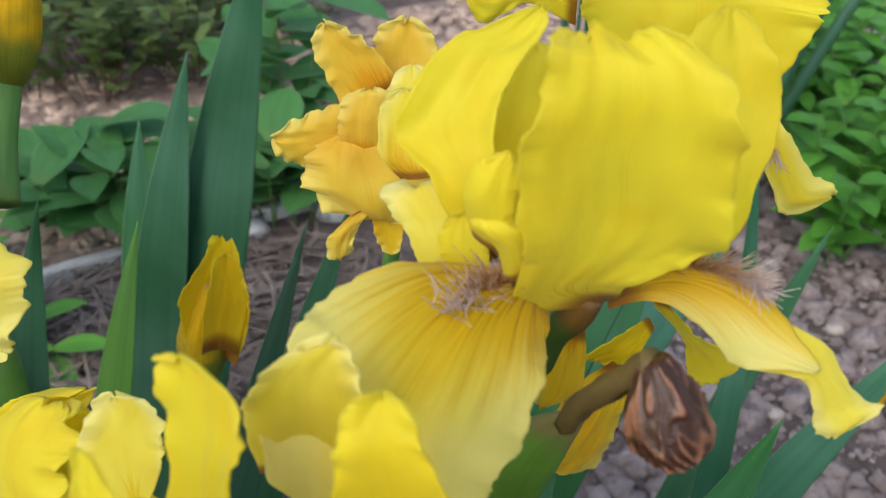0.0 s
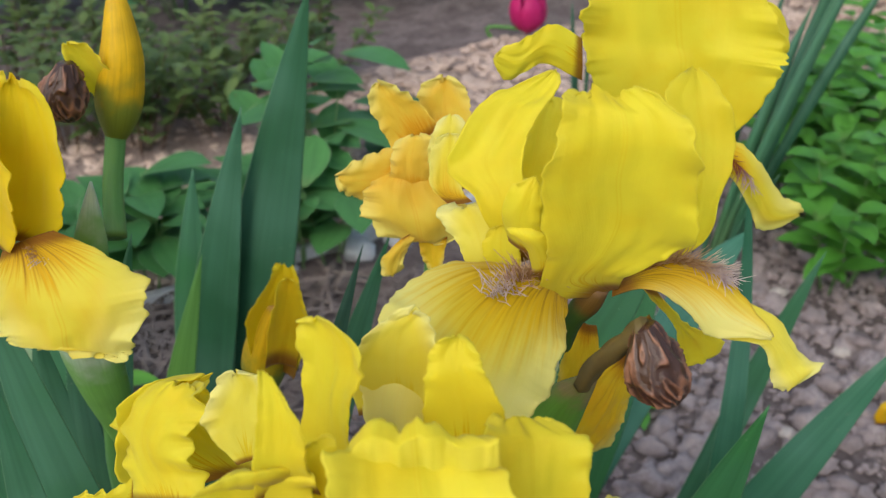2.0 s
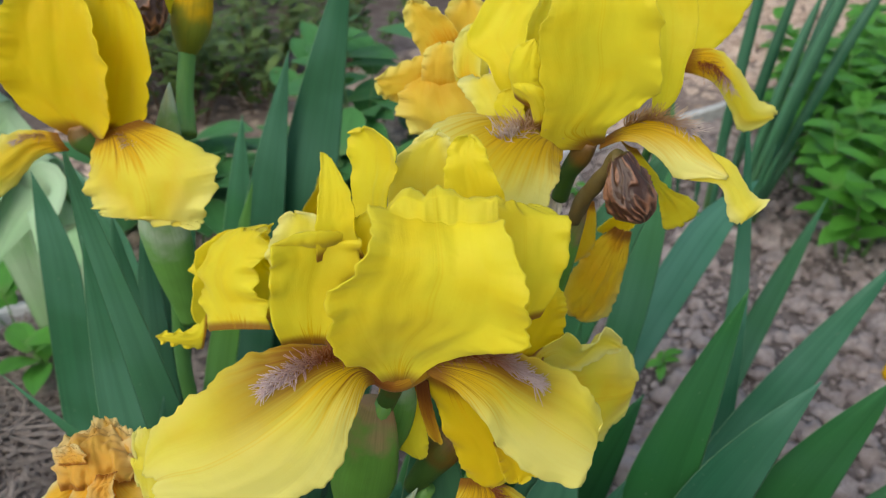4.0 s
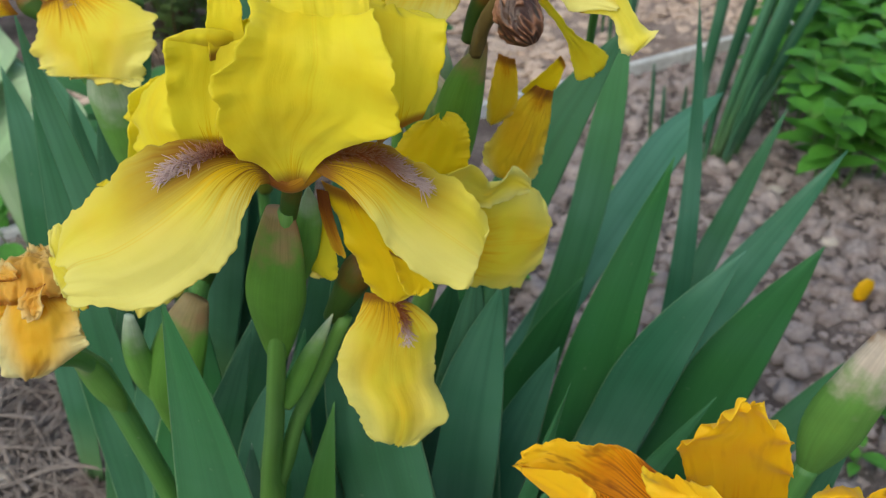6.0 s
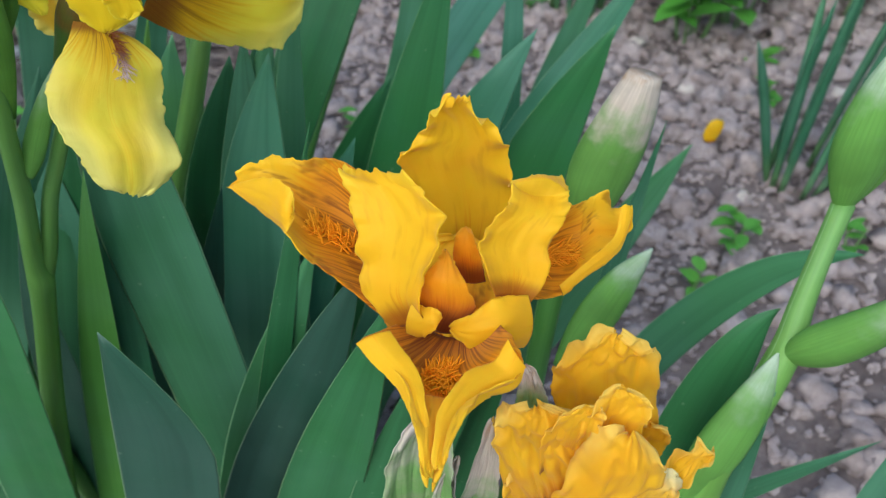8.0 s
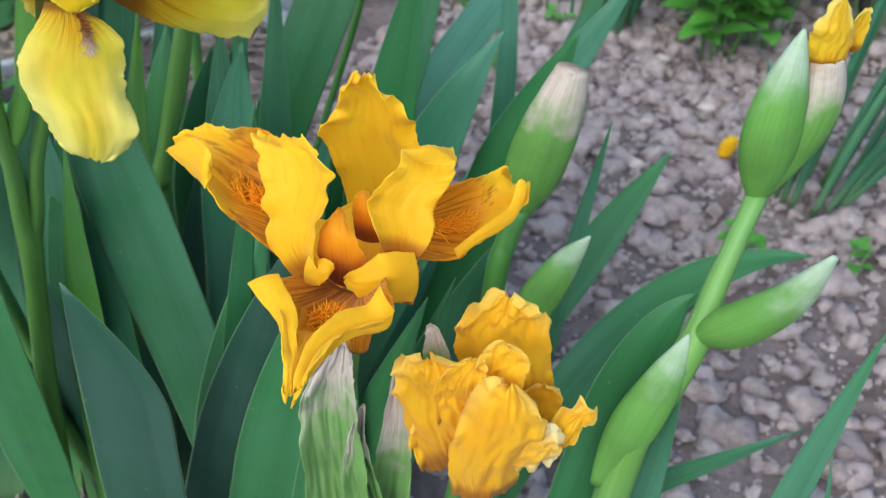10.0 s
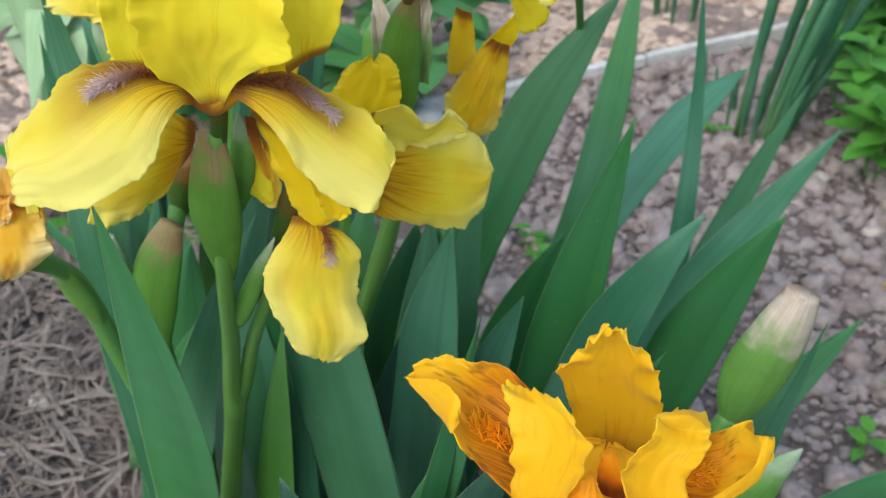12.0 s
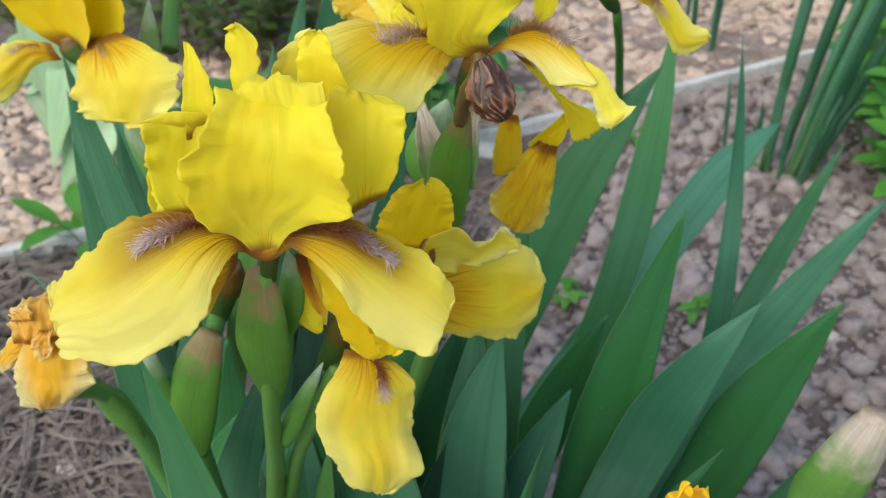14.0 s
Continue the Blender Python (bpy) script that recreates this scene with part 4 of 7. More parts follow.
petal(f4, "standard", [((0.0509, 0.306, 0.5574), (0.003, 0, 0.0011)), ((0.0632, 0.306, 0.5661), (0.0038, 0, 0.0027)), ((0.0648, 0.308, 0.5811), (0.0054, 0, 0.001)), ((0.0649, 0.312, 0.5935), (0.0076, 0, -0.0025)), ((0.0624, 0.316, 0.6042), (0.0088, 0, -0.0023)), ((0.0622, 0.32, 0.6088), (0.0053, 0, -0.0018)), ((0.061, 0.323, 0.6111), (0.0019, 0, -0.0003))], (-0.8, 0.6, 0), M_STANDARD, seed=17, cup=-0.25, ruffle=0.09, tip=0.95)
petal(f4, "standard", [((0.0205, 0.304, 0.5601), (0.0029, 0, 0.0009)), ((0.0154, 0.3, 0.5738), (0.0057, 0, 0.0003)), ((0.012, 0.302, 0.5831), (0.0066, 0, 0.0017)), ((0.0076, 0.308, 0.5887), (0.0104, 0, 0.0037)), ((0.01, 0.312, 0.5945), (0.0096, 0, 0.002)), ((0.0142, 0.317, 0.6016), (0.0084, 0, -0.0006)), ((0.0197, 0.322, 0.604), (0.0061, 0, 0)), ((0.0247, 0.325, 0.6083), (0.003, 0, 0.0002))], (0.8, 0.6, 0), M_STANDARD, seed=18, cup=-0.2, ruffle=0.07)
petal(f4, "petaloid", [((0.0098, 0.3, 0.5592), (0.0053, 0, 0.001)), ((0.0076, 0.303, 0.5655), (0.0064, 0, 0.001)), ((0.0055, 0.306, 0.5699), (0.0086, 0, 0.0014)), ((0.0024, 0.31, 0.5736), (0.0096, 0, 0.0025))], (0, -1, 0.3), M_PALE, seed=119, cup=-0.15, ruffle=0.06, label='small pale lemon petal in the throat')
petal(f4, "petaloid", [((0.0147, 0.297, 0.5608), (0.0047, 0, 0.0005)), ((0.0134, 0.298, 0.5675), (0.0051, 0, 0.0005)), ((0.0131, 0.3, 0.5736), (0.0034, 0, 0.0011))], (0, -1, 0.3), M_STANDARD, seed=120, cup=0.2, ruffle=0.06, label='small golden petal in the throat')
petal(f4, "style_arm", [((0.025, 0.291, 0.5662), (0.0022, 0, 0.0017)), ((0.0239, 0.288, 0.5753), (0.0027, 0, 0.001)), ((0.0207, 0.287, 0.5798), (0.004, 0, 0.0003)), ((0.0172, 0.289, 0.5799), (0.0016, 0, 0.0002))], (0.3, -1, 0.1), M_STANDARD, seed=121, cup=-0.4, ruffle=0.05, label='tan-edged curled style arm')
petal(f4, "standard", [((0.0198, 0.318, 0.5571), (0.0096, 0, 0.0001)), ((0.0188, 0.322, 0.5697), (0.011, 0, 0.001)), ((0.0202, 0.326, 0.5813), (0.0091, 0, 0.0007)), ((0.0215, 0.33, 0.5903), (0.0069, 0, 0.0012)), ((0.0233, 0.334, 0.5957), (0.004, 0, 0.001))], (0, 1, 0), M_STANDARD, seed=19, cup=0.2)
petal(f4, "style_arm", [((0.0212, 0.292, 0.5724), (0.005, 0, -0.0016)), ((0.0193, 0.288, 0.5829), (0.0047, 0, -0.0022)), ((0.0205, 0.287, 0.5904), (0.0038, 0, -0.0022)), ((0.0226, 0.288, 0.595), (0.0013, 0, -0.0006))], (0.3, -1, 0.1), M_STANDARD, seed=20, label='small pale upright style arm', cup=-0.3, ruffle=0.08)
a = petal(f4, "fall", [((0.029, 0.302, 0.5547), (0.0028, 0, -0.0029)), ((0.0231, 0.294, 0.5598), (0.0091, 0, -0.0058)), ((0.0169, 0.284, 0.5623), (0.0157, 0, -0.0083)), ((0.0119, 0.272, 0.5615), (0.0201, 0, -0.0091)), ((0.0081, 0.262, 0.5588), (0.0213, 0, -0.0094)), ((0.0055, 0.254, 0.5558), (0.0202, 0, -0.008)), ((0.0041, 0.25, 0.5478), (0.0188, 0, -0.0025)), ((0.0056, 0.25, 0.5369), (0.013, 0, 0.0023))], ((0.1, -0.6, 1), (-0.15, -1, 0.35)), M_FALL_THROAT, seed=21, label='pale lemon fall with gold throat veins', cup=-0.16, ruffle=0.05)
beard(f4, a, 0.04, 0.36, M_BEARD_PALE, 300, 0.0068, 0.10, 14, "lilac beard of long hairs", -0.12)
a = petal(f4, "fall", [((0.0445, 0.3005, 0.5549), (0.0003, 0.0015, 0.0011)), ((0.0511, 0.3005, 0.5591), (-0.0001, 0.0025, 0.0013)), ((0.0583, 0.3005, 0.5604), (0.0004, 0.0035, 0.0035)), ((0.0652, 0.299, 0.559), (0.0012, 0.004, 0.0058)), ((0.0708, 0.297, 0.556), (0.0022, 0.004, 0.007)), ((0.0752, 0.294, 0.5534), (0.0031, 0.003, 0.005)), ((0.0812, 0.2915, 0.5517), (0.0026, 0.0015, 0.0016)), ((0.086, 0.2905, 0.5503), (0.0011, 0.0005, 0.0003))], ((0, -0.5, 1), (0.5, -0.7, 0.6)), M_FALL_GILT, seed=22, label='gold-veined fall with a cream rim', cup=-0.2, ruffle=0.03, fold=0.01, tip=0.95)
beard(f4, a, 0.16, 0.60, M_BEARD_PALE, 300, 0.0062, 0.08, 15, "lilac beard of long hairs", 0.84)
petal(f4, "fall_tip", [((0.0759, 0.294, 0.5527), (0.003, 0.0025, 0.0046)), ((0.084, 0.2925, 0.551), (0.0035, 0.002, 0.0027)), ((0.0882, 0.2915, 0.5472), (0.004, 0.0015, -0.0001)), ((0.0915, 0.2903, 0.5421), (0.0052, 0.0013, 0.0009)), ((0.0941, 0.289, 0.5396), (0.0059, 0.001, 0.0036)), ((0.0927, 0.2885, 0.536), (0.0022, 0.0005, 0.0007))], (0.3, -0.8, 0.5), M_PALE, seed=122, label='folded cream-yellow tip of the fall', cup=-0.15, ruffle=0.06, fold=0.01, tip=0.96)
petal(f4, "fall", [((0.0532, 0.31, 0.5518), (0.0036, 0, -0.0024)), ((0.0615, 0.318, 0.5376), (0.0039, 0, -0.0025)), ((0.0687, 0.326, 0.5253), (0.0029, 0, 0.0004)), ((0.074, 0.331, 0.5158), (0.0056, 0, 0.0032)), ((0.0778, 0.334, 0.5073), (0.0069, 0, 0.0061))], (0, -0.8, 0.8), M_STANDARD, seed=23, cup=-0.2, ruffle=0.06)
petal(f4, "fall", [((-0.0029, 0.335, 0.5598), (0.0037, 0, 0.0007)), ((-0.008, 0.34, 0.5626), (0.0051, 0, -0.0002)), ((-0.0078, 0.345, 0.5724), (0.0057, 0, 0.0006)), ((-0.0078, 0.348, 0.5768), (0.0037, 0, 0.0011))], (-0.3, -1, 0.4), M_FALL, seed=24, cup=0.2)
tube(iris_c, "withered_stalk", [(0.0375, 0.284, 0.5344), (0.0404, 0.28, 0.5437), (0.0451, 0.275, 0.5549), (0.0487, 0.272, 0.5615), (0.0514, 0.27, 0.5657)], [0.0025, 0.0024, 0.0024, 0.0025, 0.0030], M_DRY, label='dry olive-brown stalk', ridge=0.5)
sheath(iris_c, "bud_sheath", [(0.0188, 0.306, 0.4587), (0.025, 0.3, 0.493), (0.0325, 0.292, 0.5202), (0.0415, 0.284, 0.5389)], 0.0179, M_SHEATH_BROWN, seed=5, label='pale green sheath drying brown at its tip')
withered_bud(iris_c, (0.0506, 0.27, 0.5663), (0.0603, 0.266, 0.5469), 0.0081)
petal(iris_c, "faded_petal", [((0.0391, 0.352, 0.5049), (0.0036, 0, -0.0011)), ((0.0384, 0.352, 0.4917), (0.0059, 0, -0.0012)), ((0.0367, 0.352, 0.4797), (0.0063, 0, -0.0009)), ((0.0326, 0.352, 0.4719), (0.0029, 0, 0.0003))], (-0.2, -1, 0.2), M_WILT, seed=31, label='faded golden petal hanging folded', cup=-0.3, ruffle=0.08, crumple=0.06)
petal(iris_c, "faded_petal", [((0.0553, 0.356, 0.4891), (0.004, 0.002, -0.0021)), ((0.0502, 0.355, 0.4778), (0.008, 0.003, -0.0038)), ((0.0456, 0.354, 0.4647), (0.0109, 0.004, -0.0049)), ((0.0413, 0.354, 0.4525), (0.0125, 0.004, -0.0068)), ((0.0378, 0.355, 0.4422), (0.0084, 0.003, -0.0058))], (-0.2, -1, 0.2), M_WILT, seed=30, label='faded golden petal hanging folded', cup=-0.25, ruffle=0.08, crumple=0.07)
petal(iris_c, "faded_petal", [((0.0626, 0.364, 0.4991), (0.0012, 0, -0.0022)), ((0.0562, 0.364, 0.4886), (0.0033, 0, -0.0035)), ((0.0482, 0.364, 0.4812), (0.005, 0, -0.0013))], (-0.2, -1, 0.2), M_BACK_Y, seed=32, label='faded golden petal hanging folded', cup=0.2, ruffle=0.08, crumple=0.06)

iris_d = thing("yellow_iris", (0.08, 0.42, 0), "yellow bearded iris blooming behind a taller bloom", "iris", "yellow irises")
tube(iris_d, "stem", [(-0.0769, 0.555, -0.005), (-0.0269, 0.555, 0.14), (-0.0029, 0.56, 0.2154), (0.0315, 0.56, 0.3131), (0.06, 0.535, 0.4078), (0.0696, 0.475, 0.4777), (0.074, 0.4215, 0.527)], [0.0038, 0.0034, 0.0032, 0.0028, 0.0026, 0.0024, 0.0023], M_LEAF_FRESH)
f5 = tube(iris_d, "flower", [(0.0735, 0.42, 0.5290), (0.0715, 0.414, 0.5350), (0.0695, 0.411, 0.5430), (0.0683, 0.41, 0.5522)], [0.0026, 0.0040, 0.0052, 0.0038], M_FLOWERTUBE)
petal(f5, "standard", [((0.0725, 0.427, 0.5334), (0.0054, 0, 0.0003)), ((0.0688, 0.422, 0.5517), (0.0254, 0, -0.0007)), ((0.0694, 0.422, 0.5706), (0.034, 0, 0.0012)), ((0.0673, 0.424, 0.582), (0.0373, 0, -0.004)), ((0.0651, 0.428, 0.5964), (0.0336, 0, -0.0032)), ((0.0625, 0.434, 0.6119), (0.0238, 0, -0.0005))], (0, 1, 0.1), M_STANDARD, seed=40, cup=-0.3, ruffle=0.06)
petal(f5, "standard", [((0.0686, 0.434, 0.5372), (0.0039, 0, 0.0002)), ((0.0548, 0.434, 0.5584), (0.0097, 0, 0.0004)), ((0.0458, 0.437, 0.5754), (0.0107, 0, 0.0004)), ((0.0413, 0.442, 0.5913), (0.0095, 0, 0.0003))], (0.7, 0.7, 0), M_STANDARD, seed=41, cup=0.2)
petal(f5, "standard", [((0.0754, 0.436, 0.5366), (0.0028, 0, 0.0002)), ((0.0878, 0.436, 0.5543), (0.0071, 0, 0.0027)), ((0.0951, 0.439, 0.5742), (0.0129, 0, 0.0005)), ((0.0931, 0.442, 0.5928), (0.0091, 0, 0.0003))], (-0.7, 0.7, 0), M_STANDARD, seed=42, cup=0.2)
petal(f5, "fall", [((0.0313, 0.4, 0.5831), (-0.0005, 0, 0.0077)), ((0.0193, 0.398, 0.589), (0.0017, 0, 0.0071)), ((0.0088, 0.396, 0.5837), (0.0028, 0, 0.0078)), ((0.0015, 0.394, 0.5853), (0.001, 0, 0.0025))], (0, -0.8, 0.8), M_STANDARD, seed=43, cup=-0.2)
a = petal(f5, "fall", [((0.0743, 0.41, 0.5444), (0.0005, 0, 0.0047)), ((0.0889, 0.41, 0.5428), (-0.0001, 0, 0.0075)), ((0.0993, 0.41, 0.5314), (0.0003, 0, 0.0102)), ((0.1071, 0.411, 0.5196), (0.0031, 0, 0.0078)), ((0.1174, 0.412, 0.5195), (0.0018, 0, 0.0049))], ((0, -0.4, 1), (0.2, -0.8, 0.5)), M_FALL, seed=44, cup=-0.2, ruffle=0.08)
beard(f5, a, 0.12, 0.45, M_BEARD, 90, 0.006, 0.08, 16, "lilac beard")

iris_e = thing("golden_iris", (-0.08, 0.44, 0), "golden-orange iris bloom past its best", "iris", "yellow irises")
tube(iris_e, "stem", [(-0.075, 0.44, -0.005), (-0.0537, 0.4375, 0.2237), (-0.0323, 0.435, 0.4524), (-0.0294, 0.43, 0.4808), (-0.0283, 0.43, 0.4956)], [0.0039, 0.0036, 0.0034, 0.0033, 0.0032], M_LEAF_FRESH)
f6 = tube(iris_e, "flower", [(-0.029, 0.43, 0.4868), (-0.029, 0.43, 0.4984), (-0.0294, 0.43, 0.5096), (-0.0301, 0.43, 0.5204)], [0.0040, 0.0054, 0.0063, 0.0038], M_FLOWERTUBE)
petal(f6, "fall", [((-0.0292, 0.395, 0.5411), (0.0094, 0, 0.003)), ((-0.03, 0.389, 0.5343), (0.0163, 0, 0.0013)), ((-0.026, 0.386, 0.5236), (0.0217, 0, 0.0009)), ((-0.0245, 0.388, 0.5118), (0.014, 0, 0.0012))], (0, -1, 0.4), M_BACK, seed=50, cup=-0.2)
petal(f6, "fall", [((-0.029, 0.397, 0.5402), (-0.0008, 0, 0.0074)), ((-0.0435, 0.394, 0.5362), (0.0045, 0, 0.011)), ((-0.0523, 0.392, 0.5357), (0.0037, 0, 0.0082)), ((-0.0574, 0.39, 0.5366), (0.0017, 0, 0.004))], (0, -0.7, 0.8), M_BACK, seed=51, cup=-0.3)
petal(f6, "standard", [((-0.0273, 0.4, 0.5452), (0.009, 0, 0.0071)), ((-0.035, 0.402, 0.5569), (0.0074, 0, 0.0062)), ((-0.0405, 0.403, 0.5638), (0.0065, 0, 0.0035)), ((-0.0436, 0.405, 0.5689), (0.0029, 0, 0.0008))], (0.2, -1, 0.2), M_BACK, seed=52, cup=0.25)
petal(f6, "standard", [((-0.0181, 0.405, 0.5481), (0.0088, 0, 0.0011)), ((-0.0196, 0.41, 0.5564), (0.0105, 0, -0.0001)), ((-0.0201, 0.413, 0.5641), (0.0089, 0, -0.0004)), ((-0.0201, 0.415, 0.5682), (0.0043, 0, 0))], (0, -1, 0.1), M_BACK, seed=53, cup=0.2)
petal(f6, "style_arm", [((-0.0285, 0.39, 0.5341), (0.0093, 0, 0.0006)), ((-0.0284, 0.389, 0.5454), (0.0081, 0, 0.0005)), ((-0.0269, 0.391, 0.5549), (0.008, 0, 0.0016))], (0, -1, 0.2), M_BACK, seed=153, cup=-0.3, label='')
petal(f6, "standard", [((-0.0137, 0.39, 0.5338), (0.0067, 0, 0.0017)), ((-0.0145, 0.388, 0.5456), (0.0078, 0, 0.0005)), ((-0.0136, 0.387, 0.5575), (0.0071, 0, 0.0004)), ((-0.0137, 0.389, 0.5642), (0.0037, 0, 0.0007))], (0.2, -1, 0.2), M_PALE, seed=54, cup=-0.2)
petal(f6, "fall", [((-0.0287, 0.384, 0.5151), (0.0068, 0, 0.0056)), ((-0.0357, 0.383, 0.508), (0.0053, 0, 0.003)), ((-0.0372, 0.383, 0.498), (0.0042, 0, 0.0012))], (0, -1, 0.2), M_BACK, seed=55, cup=-0.3)
petal(f6, "fall", [((-0.0211, 0.386, 0.5145), (0.0057, 0, 0.0004)), ((-0.0212, 0.385, 0.5073), (0.0046, 0, 0.0004)), ((-0.0199, 0.384, 0.5007), (0.0025, 0, 0.0007))], (0, -1, 0.2), M_WILT, seed=56, cup=0.3)

iris_f = thing("yellow_iris", (-0.19, 0.36, 0), "yellow bearded iris in full bloom beside unopened buds", "iris", "yellow irises")
tube(iris_f, "stem", [(-0.165, 0.372, -0.005), (-0.1691, 0.371, 0.1766), (-0.1731, 0.37, 0.3582), (-0.1656, 0.368, 0.4225), (-0.1669, 0.365, 0.4589), (-0.1764, 0.36, 0.4896), (-0.1777, 0.352, 0.5114)], [0.0048, 0.0044, 0.0042, 0.0042, 0.0043, 0.0041, 0.0040], M_LEAF_FRESH)
f7 = tube(iris_f, "flower", [(-0.1761, 0.352, 0.5057), (-0.1786, 0.35, 0.5151), (-0.1831, 0.35, 0.5205), (-0.1846, 0.35, 0.5261)], [0.0037, 0.0058, 0.0073, 0.0047], M_FLOWERTUBE)
petal(f7, "standard", [((-0.1815, 0.347, 0.5206), (0.0058, 0, 0.0004)), ((-0.1853, 0.34, 0.5317), (0.0187, 0, -0.0057)), ((-0.1837, 0.337, 0.5476), (0.0247, 0, -0.0065)), ((-0.1813, 0.338, 0.5638), (0.0232, 0, -0.0052)), ((-0.1801, 0.342, 0.5796), (0.0189, 0, -0.003)), ((-0.179, 0.348, 0.592), (0.0128, 0, -0.0008))], (0, 1, 0.1), M_BACK_Y, seed=60, cup=-0.35, ruffle=0.05)
petal(f7, "standard", [((-0.1756, 0.352, 0.5194), (0.0077, 0, 0.0012)), ((-0.1678, 0.348, 0.532), (0.0148, 0, -0.0032)), ((-0.1616, 0.348, 0.5509), (0.017, 0, -0.0005)), ((-0.1581, 0.35, 0.5681), (0.0146, 0, -0.0007)), ((-0.1588, 0.356, 0.5856), (0.0103, 0, -0.0009))], (-0.4, 0.9, 0.1), M_BACK_Y, seed=61, cup=-0.35, ruffle=0.05)
petal(f7, "standard", [((-0.191, 0.356, 0.5167), (0.0024, 0, 0.0009)), ((-0.2036, 0.36, 0.5306), (0.0108, 0, 0.002)), ((-0.2074, 0.362, 0.553), (0.0131, 0, 0.0006)), ((-0.2057, 0.366, 0.5727), (0.0114, 0, 0.0004))], (0.6, 0.7, 0.1), M_BACK_Y, seed=62, cup=0.2)
a = petal(f7, "fall", [((-0.1636, 0.346, 0.5264), (0.0116, 0, 0.0055)), ((-0.1524, 0.338, 0.5219), (0.023, 0, 0.0073)), ((-0.1447, 0.331, 0.5133), (0.0315, 0, 0.0095)), ((-0.1419, 0.327, 0.5051), (0.0288, 0, 0.0073)), ((-0.1424, 0.325, 0.4967), (0.0235, 0, 0.0018)), ((-0.1323, 0.324, 0.4957), (0.009, 0, -0.0032))], ((0, -0.6, 1), (0.1, -1, 0.4)), M_FALL_GOLD, seed=63, label='drooping lemon fall with gold throat', cup=-0.15, ruffle=0.06)
beard(f7, a, 0.06, 0.20, M_BEARD_PALE, 60, 0.003, 0.06, 17, "small lilac beard")
a = petal(f7, "fall", [((-0.1906, 0.345, 0.5195), (-0.0018, 0, 0.0041)), ((-0.2024, 0.341, 0.5199), (-0.001, 0, 0.0067)), ((-0.2152, 0.337, 0.5121), (0.0009, 0, 0.0128)), ((-0.2287, 0.334, 0.5046), (0.0011, 0, 0.013)), ((-0.2424, 0.332, 0.4996), (-0.0016, 0, 0.0086))], ((0, -0.6, 1), (-0.3, -0.9, 0.5)), M_FALL_GOLD, seed=64, label='drooping lemon fall with gold throat', cup=-0.25, ruffle=0.06)
beard(f7, a, 0.12, 0.42, M_BEARD_PALE, 90, 0.003, 0.06, 18, "small lilac beard", 0.6)
sheath(iris_f, "bud_sheath", [(-0.1615, 0.366, 0.4654), (-0.1596, 0.366, 0.4909), (-0.1531, 0.368, 0.5144), (-0.148, 0.37, 0.5392)], 0.0171, M_SHEATH_GREEN, seed=6, label='pale green bud sheath')
sheath(iris_f, "bud_sheath", [(-0.1617, 0.366, 0.407), (-0.1588, 0.36, 0.4365), (-0.1565, 0.354, 0.4638), (-0.1556, 0.35, 0.4897)], 0.0243, M_SHEATH_GREEN, seed=33, label='pale green sheath with silvery edges', belly=0.75, flat=0.6, tipw=0.5)
tube(iris_f, "side_branch", [(-0.1497, 0.38, 0.5083), (-0.1554, 0.396, 0.5226), (-0.1584, 0.412, 0.5377)], [0.0046, 0.0042, 0.0042], M_LEAF_FRESH)
sheath(iris_f, "bud", [(-0.159, 0.412, 0.5351), (-0.1532, 0.412, 0.5556), (-0.1489, 0.414, 0.5741), (-0.1484, 0.418, 0.5954)], 0.0195, M_BUD, seed=7, label='yellow bud wrapped in olive-green sheath', flat=0.9, tipw=0.35)
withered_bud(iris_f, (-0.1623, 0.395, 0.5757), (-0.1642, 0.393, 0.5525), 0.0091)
petal(iris_f, "bud_petal", [((-0.1549, 0.408, 0.556), (0.0045, 0, 0.0039)), ((-0.1563, 0.404, 0.5672), (0.0056, 0, 0.0038)), ((-0.1598, 0.402, 0.5753), (0.0051, 0, 0.0042)), ((-0.163, 0.4, 0.5814), (0.0033, 0, 0.0016))], (0, -1, 0.3), M_STANDARD, seed=65, cup=0.3)

iris_g = thing("iris_bud_stalk", (-0.16, 0.46, 0), "opening yellow iris bud on a short green stalk", "iris bud")
tube(iris_g, "stem", [(-0.155, 0.46, -0.005), (-0.1439, 0.4575, 0.1777), (-0.1328, 0.455, 0.3604), (-0.1273, 0.452, 0.3876), (-0.1235, 0.45, 0.4048)], [0.0043, 0.0039, 0.0038, 0.0036, 0.0035], M_LEAF_FRESH)
sheath(iris_g, "bud", [(-0.1310, 0.453, 0.3600), (-0.1265, 0.451, 0.3880), (-0.1200, 0.450, 0.4100), (-0.1140, 0.449, 0.4300)], 0.0235, M_BUD, seed=8, label="opening golden bud in an olive-green sheath", flat=0.9, tipw=0.45)
petal(iris_g, "bud_petal", [((-0.1188, 0.444, 0.3827), (0.0106, 0, 0.0014)), ((-0.1141, 0.441, 0.406), (0.0145, 0, 0.001)), ((-0.111, 0.439, 0.4261), (0.0159, 0, 0.0011)), ((-0.1072, 0.44, 0.4395), (0.0105, 0, -0.0001)), ((-0.1046, 0.441, 0.4506), (0.0068, 0, -0.0005)), ((-0.1045, 0.443, 0.4565), (0.0048, 0, 0))], (0, 1, 0.1), M_BACK_Y, seed=66, label='folded golden petal of the opening bud', cup=-0.55, ruffle=0.05, tip=0.95)
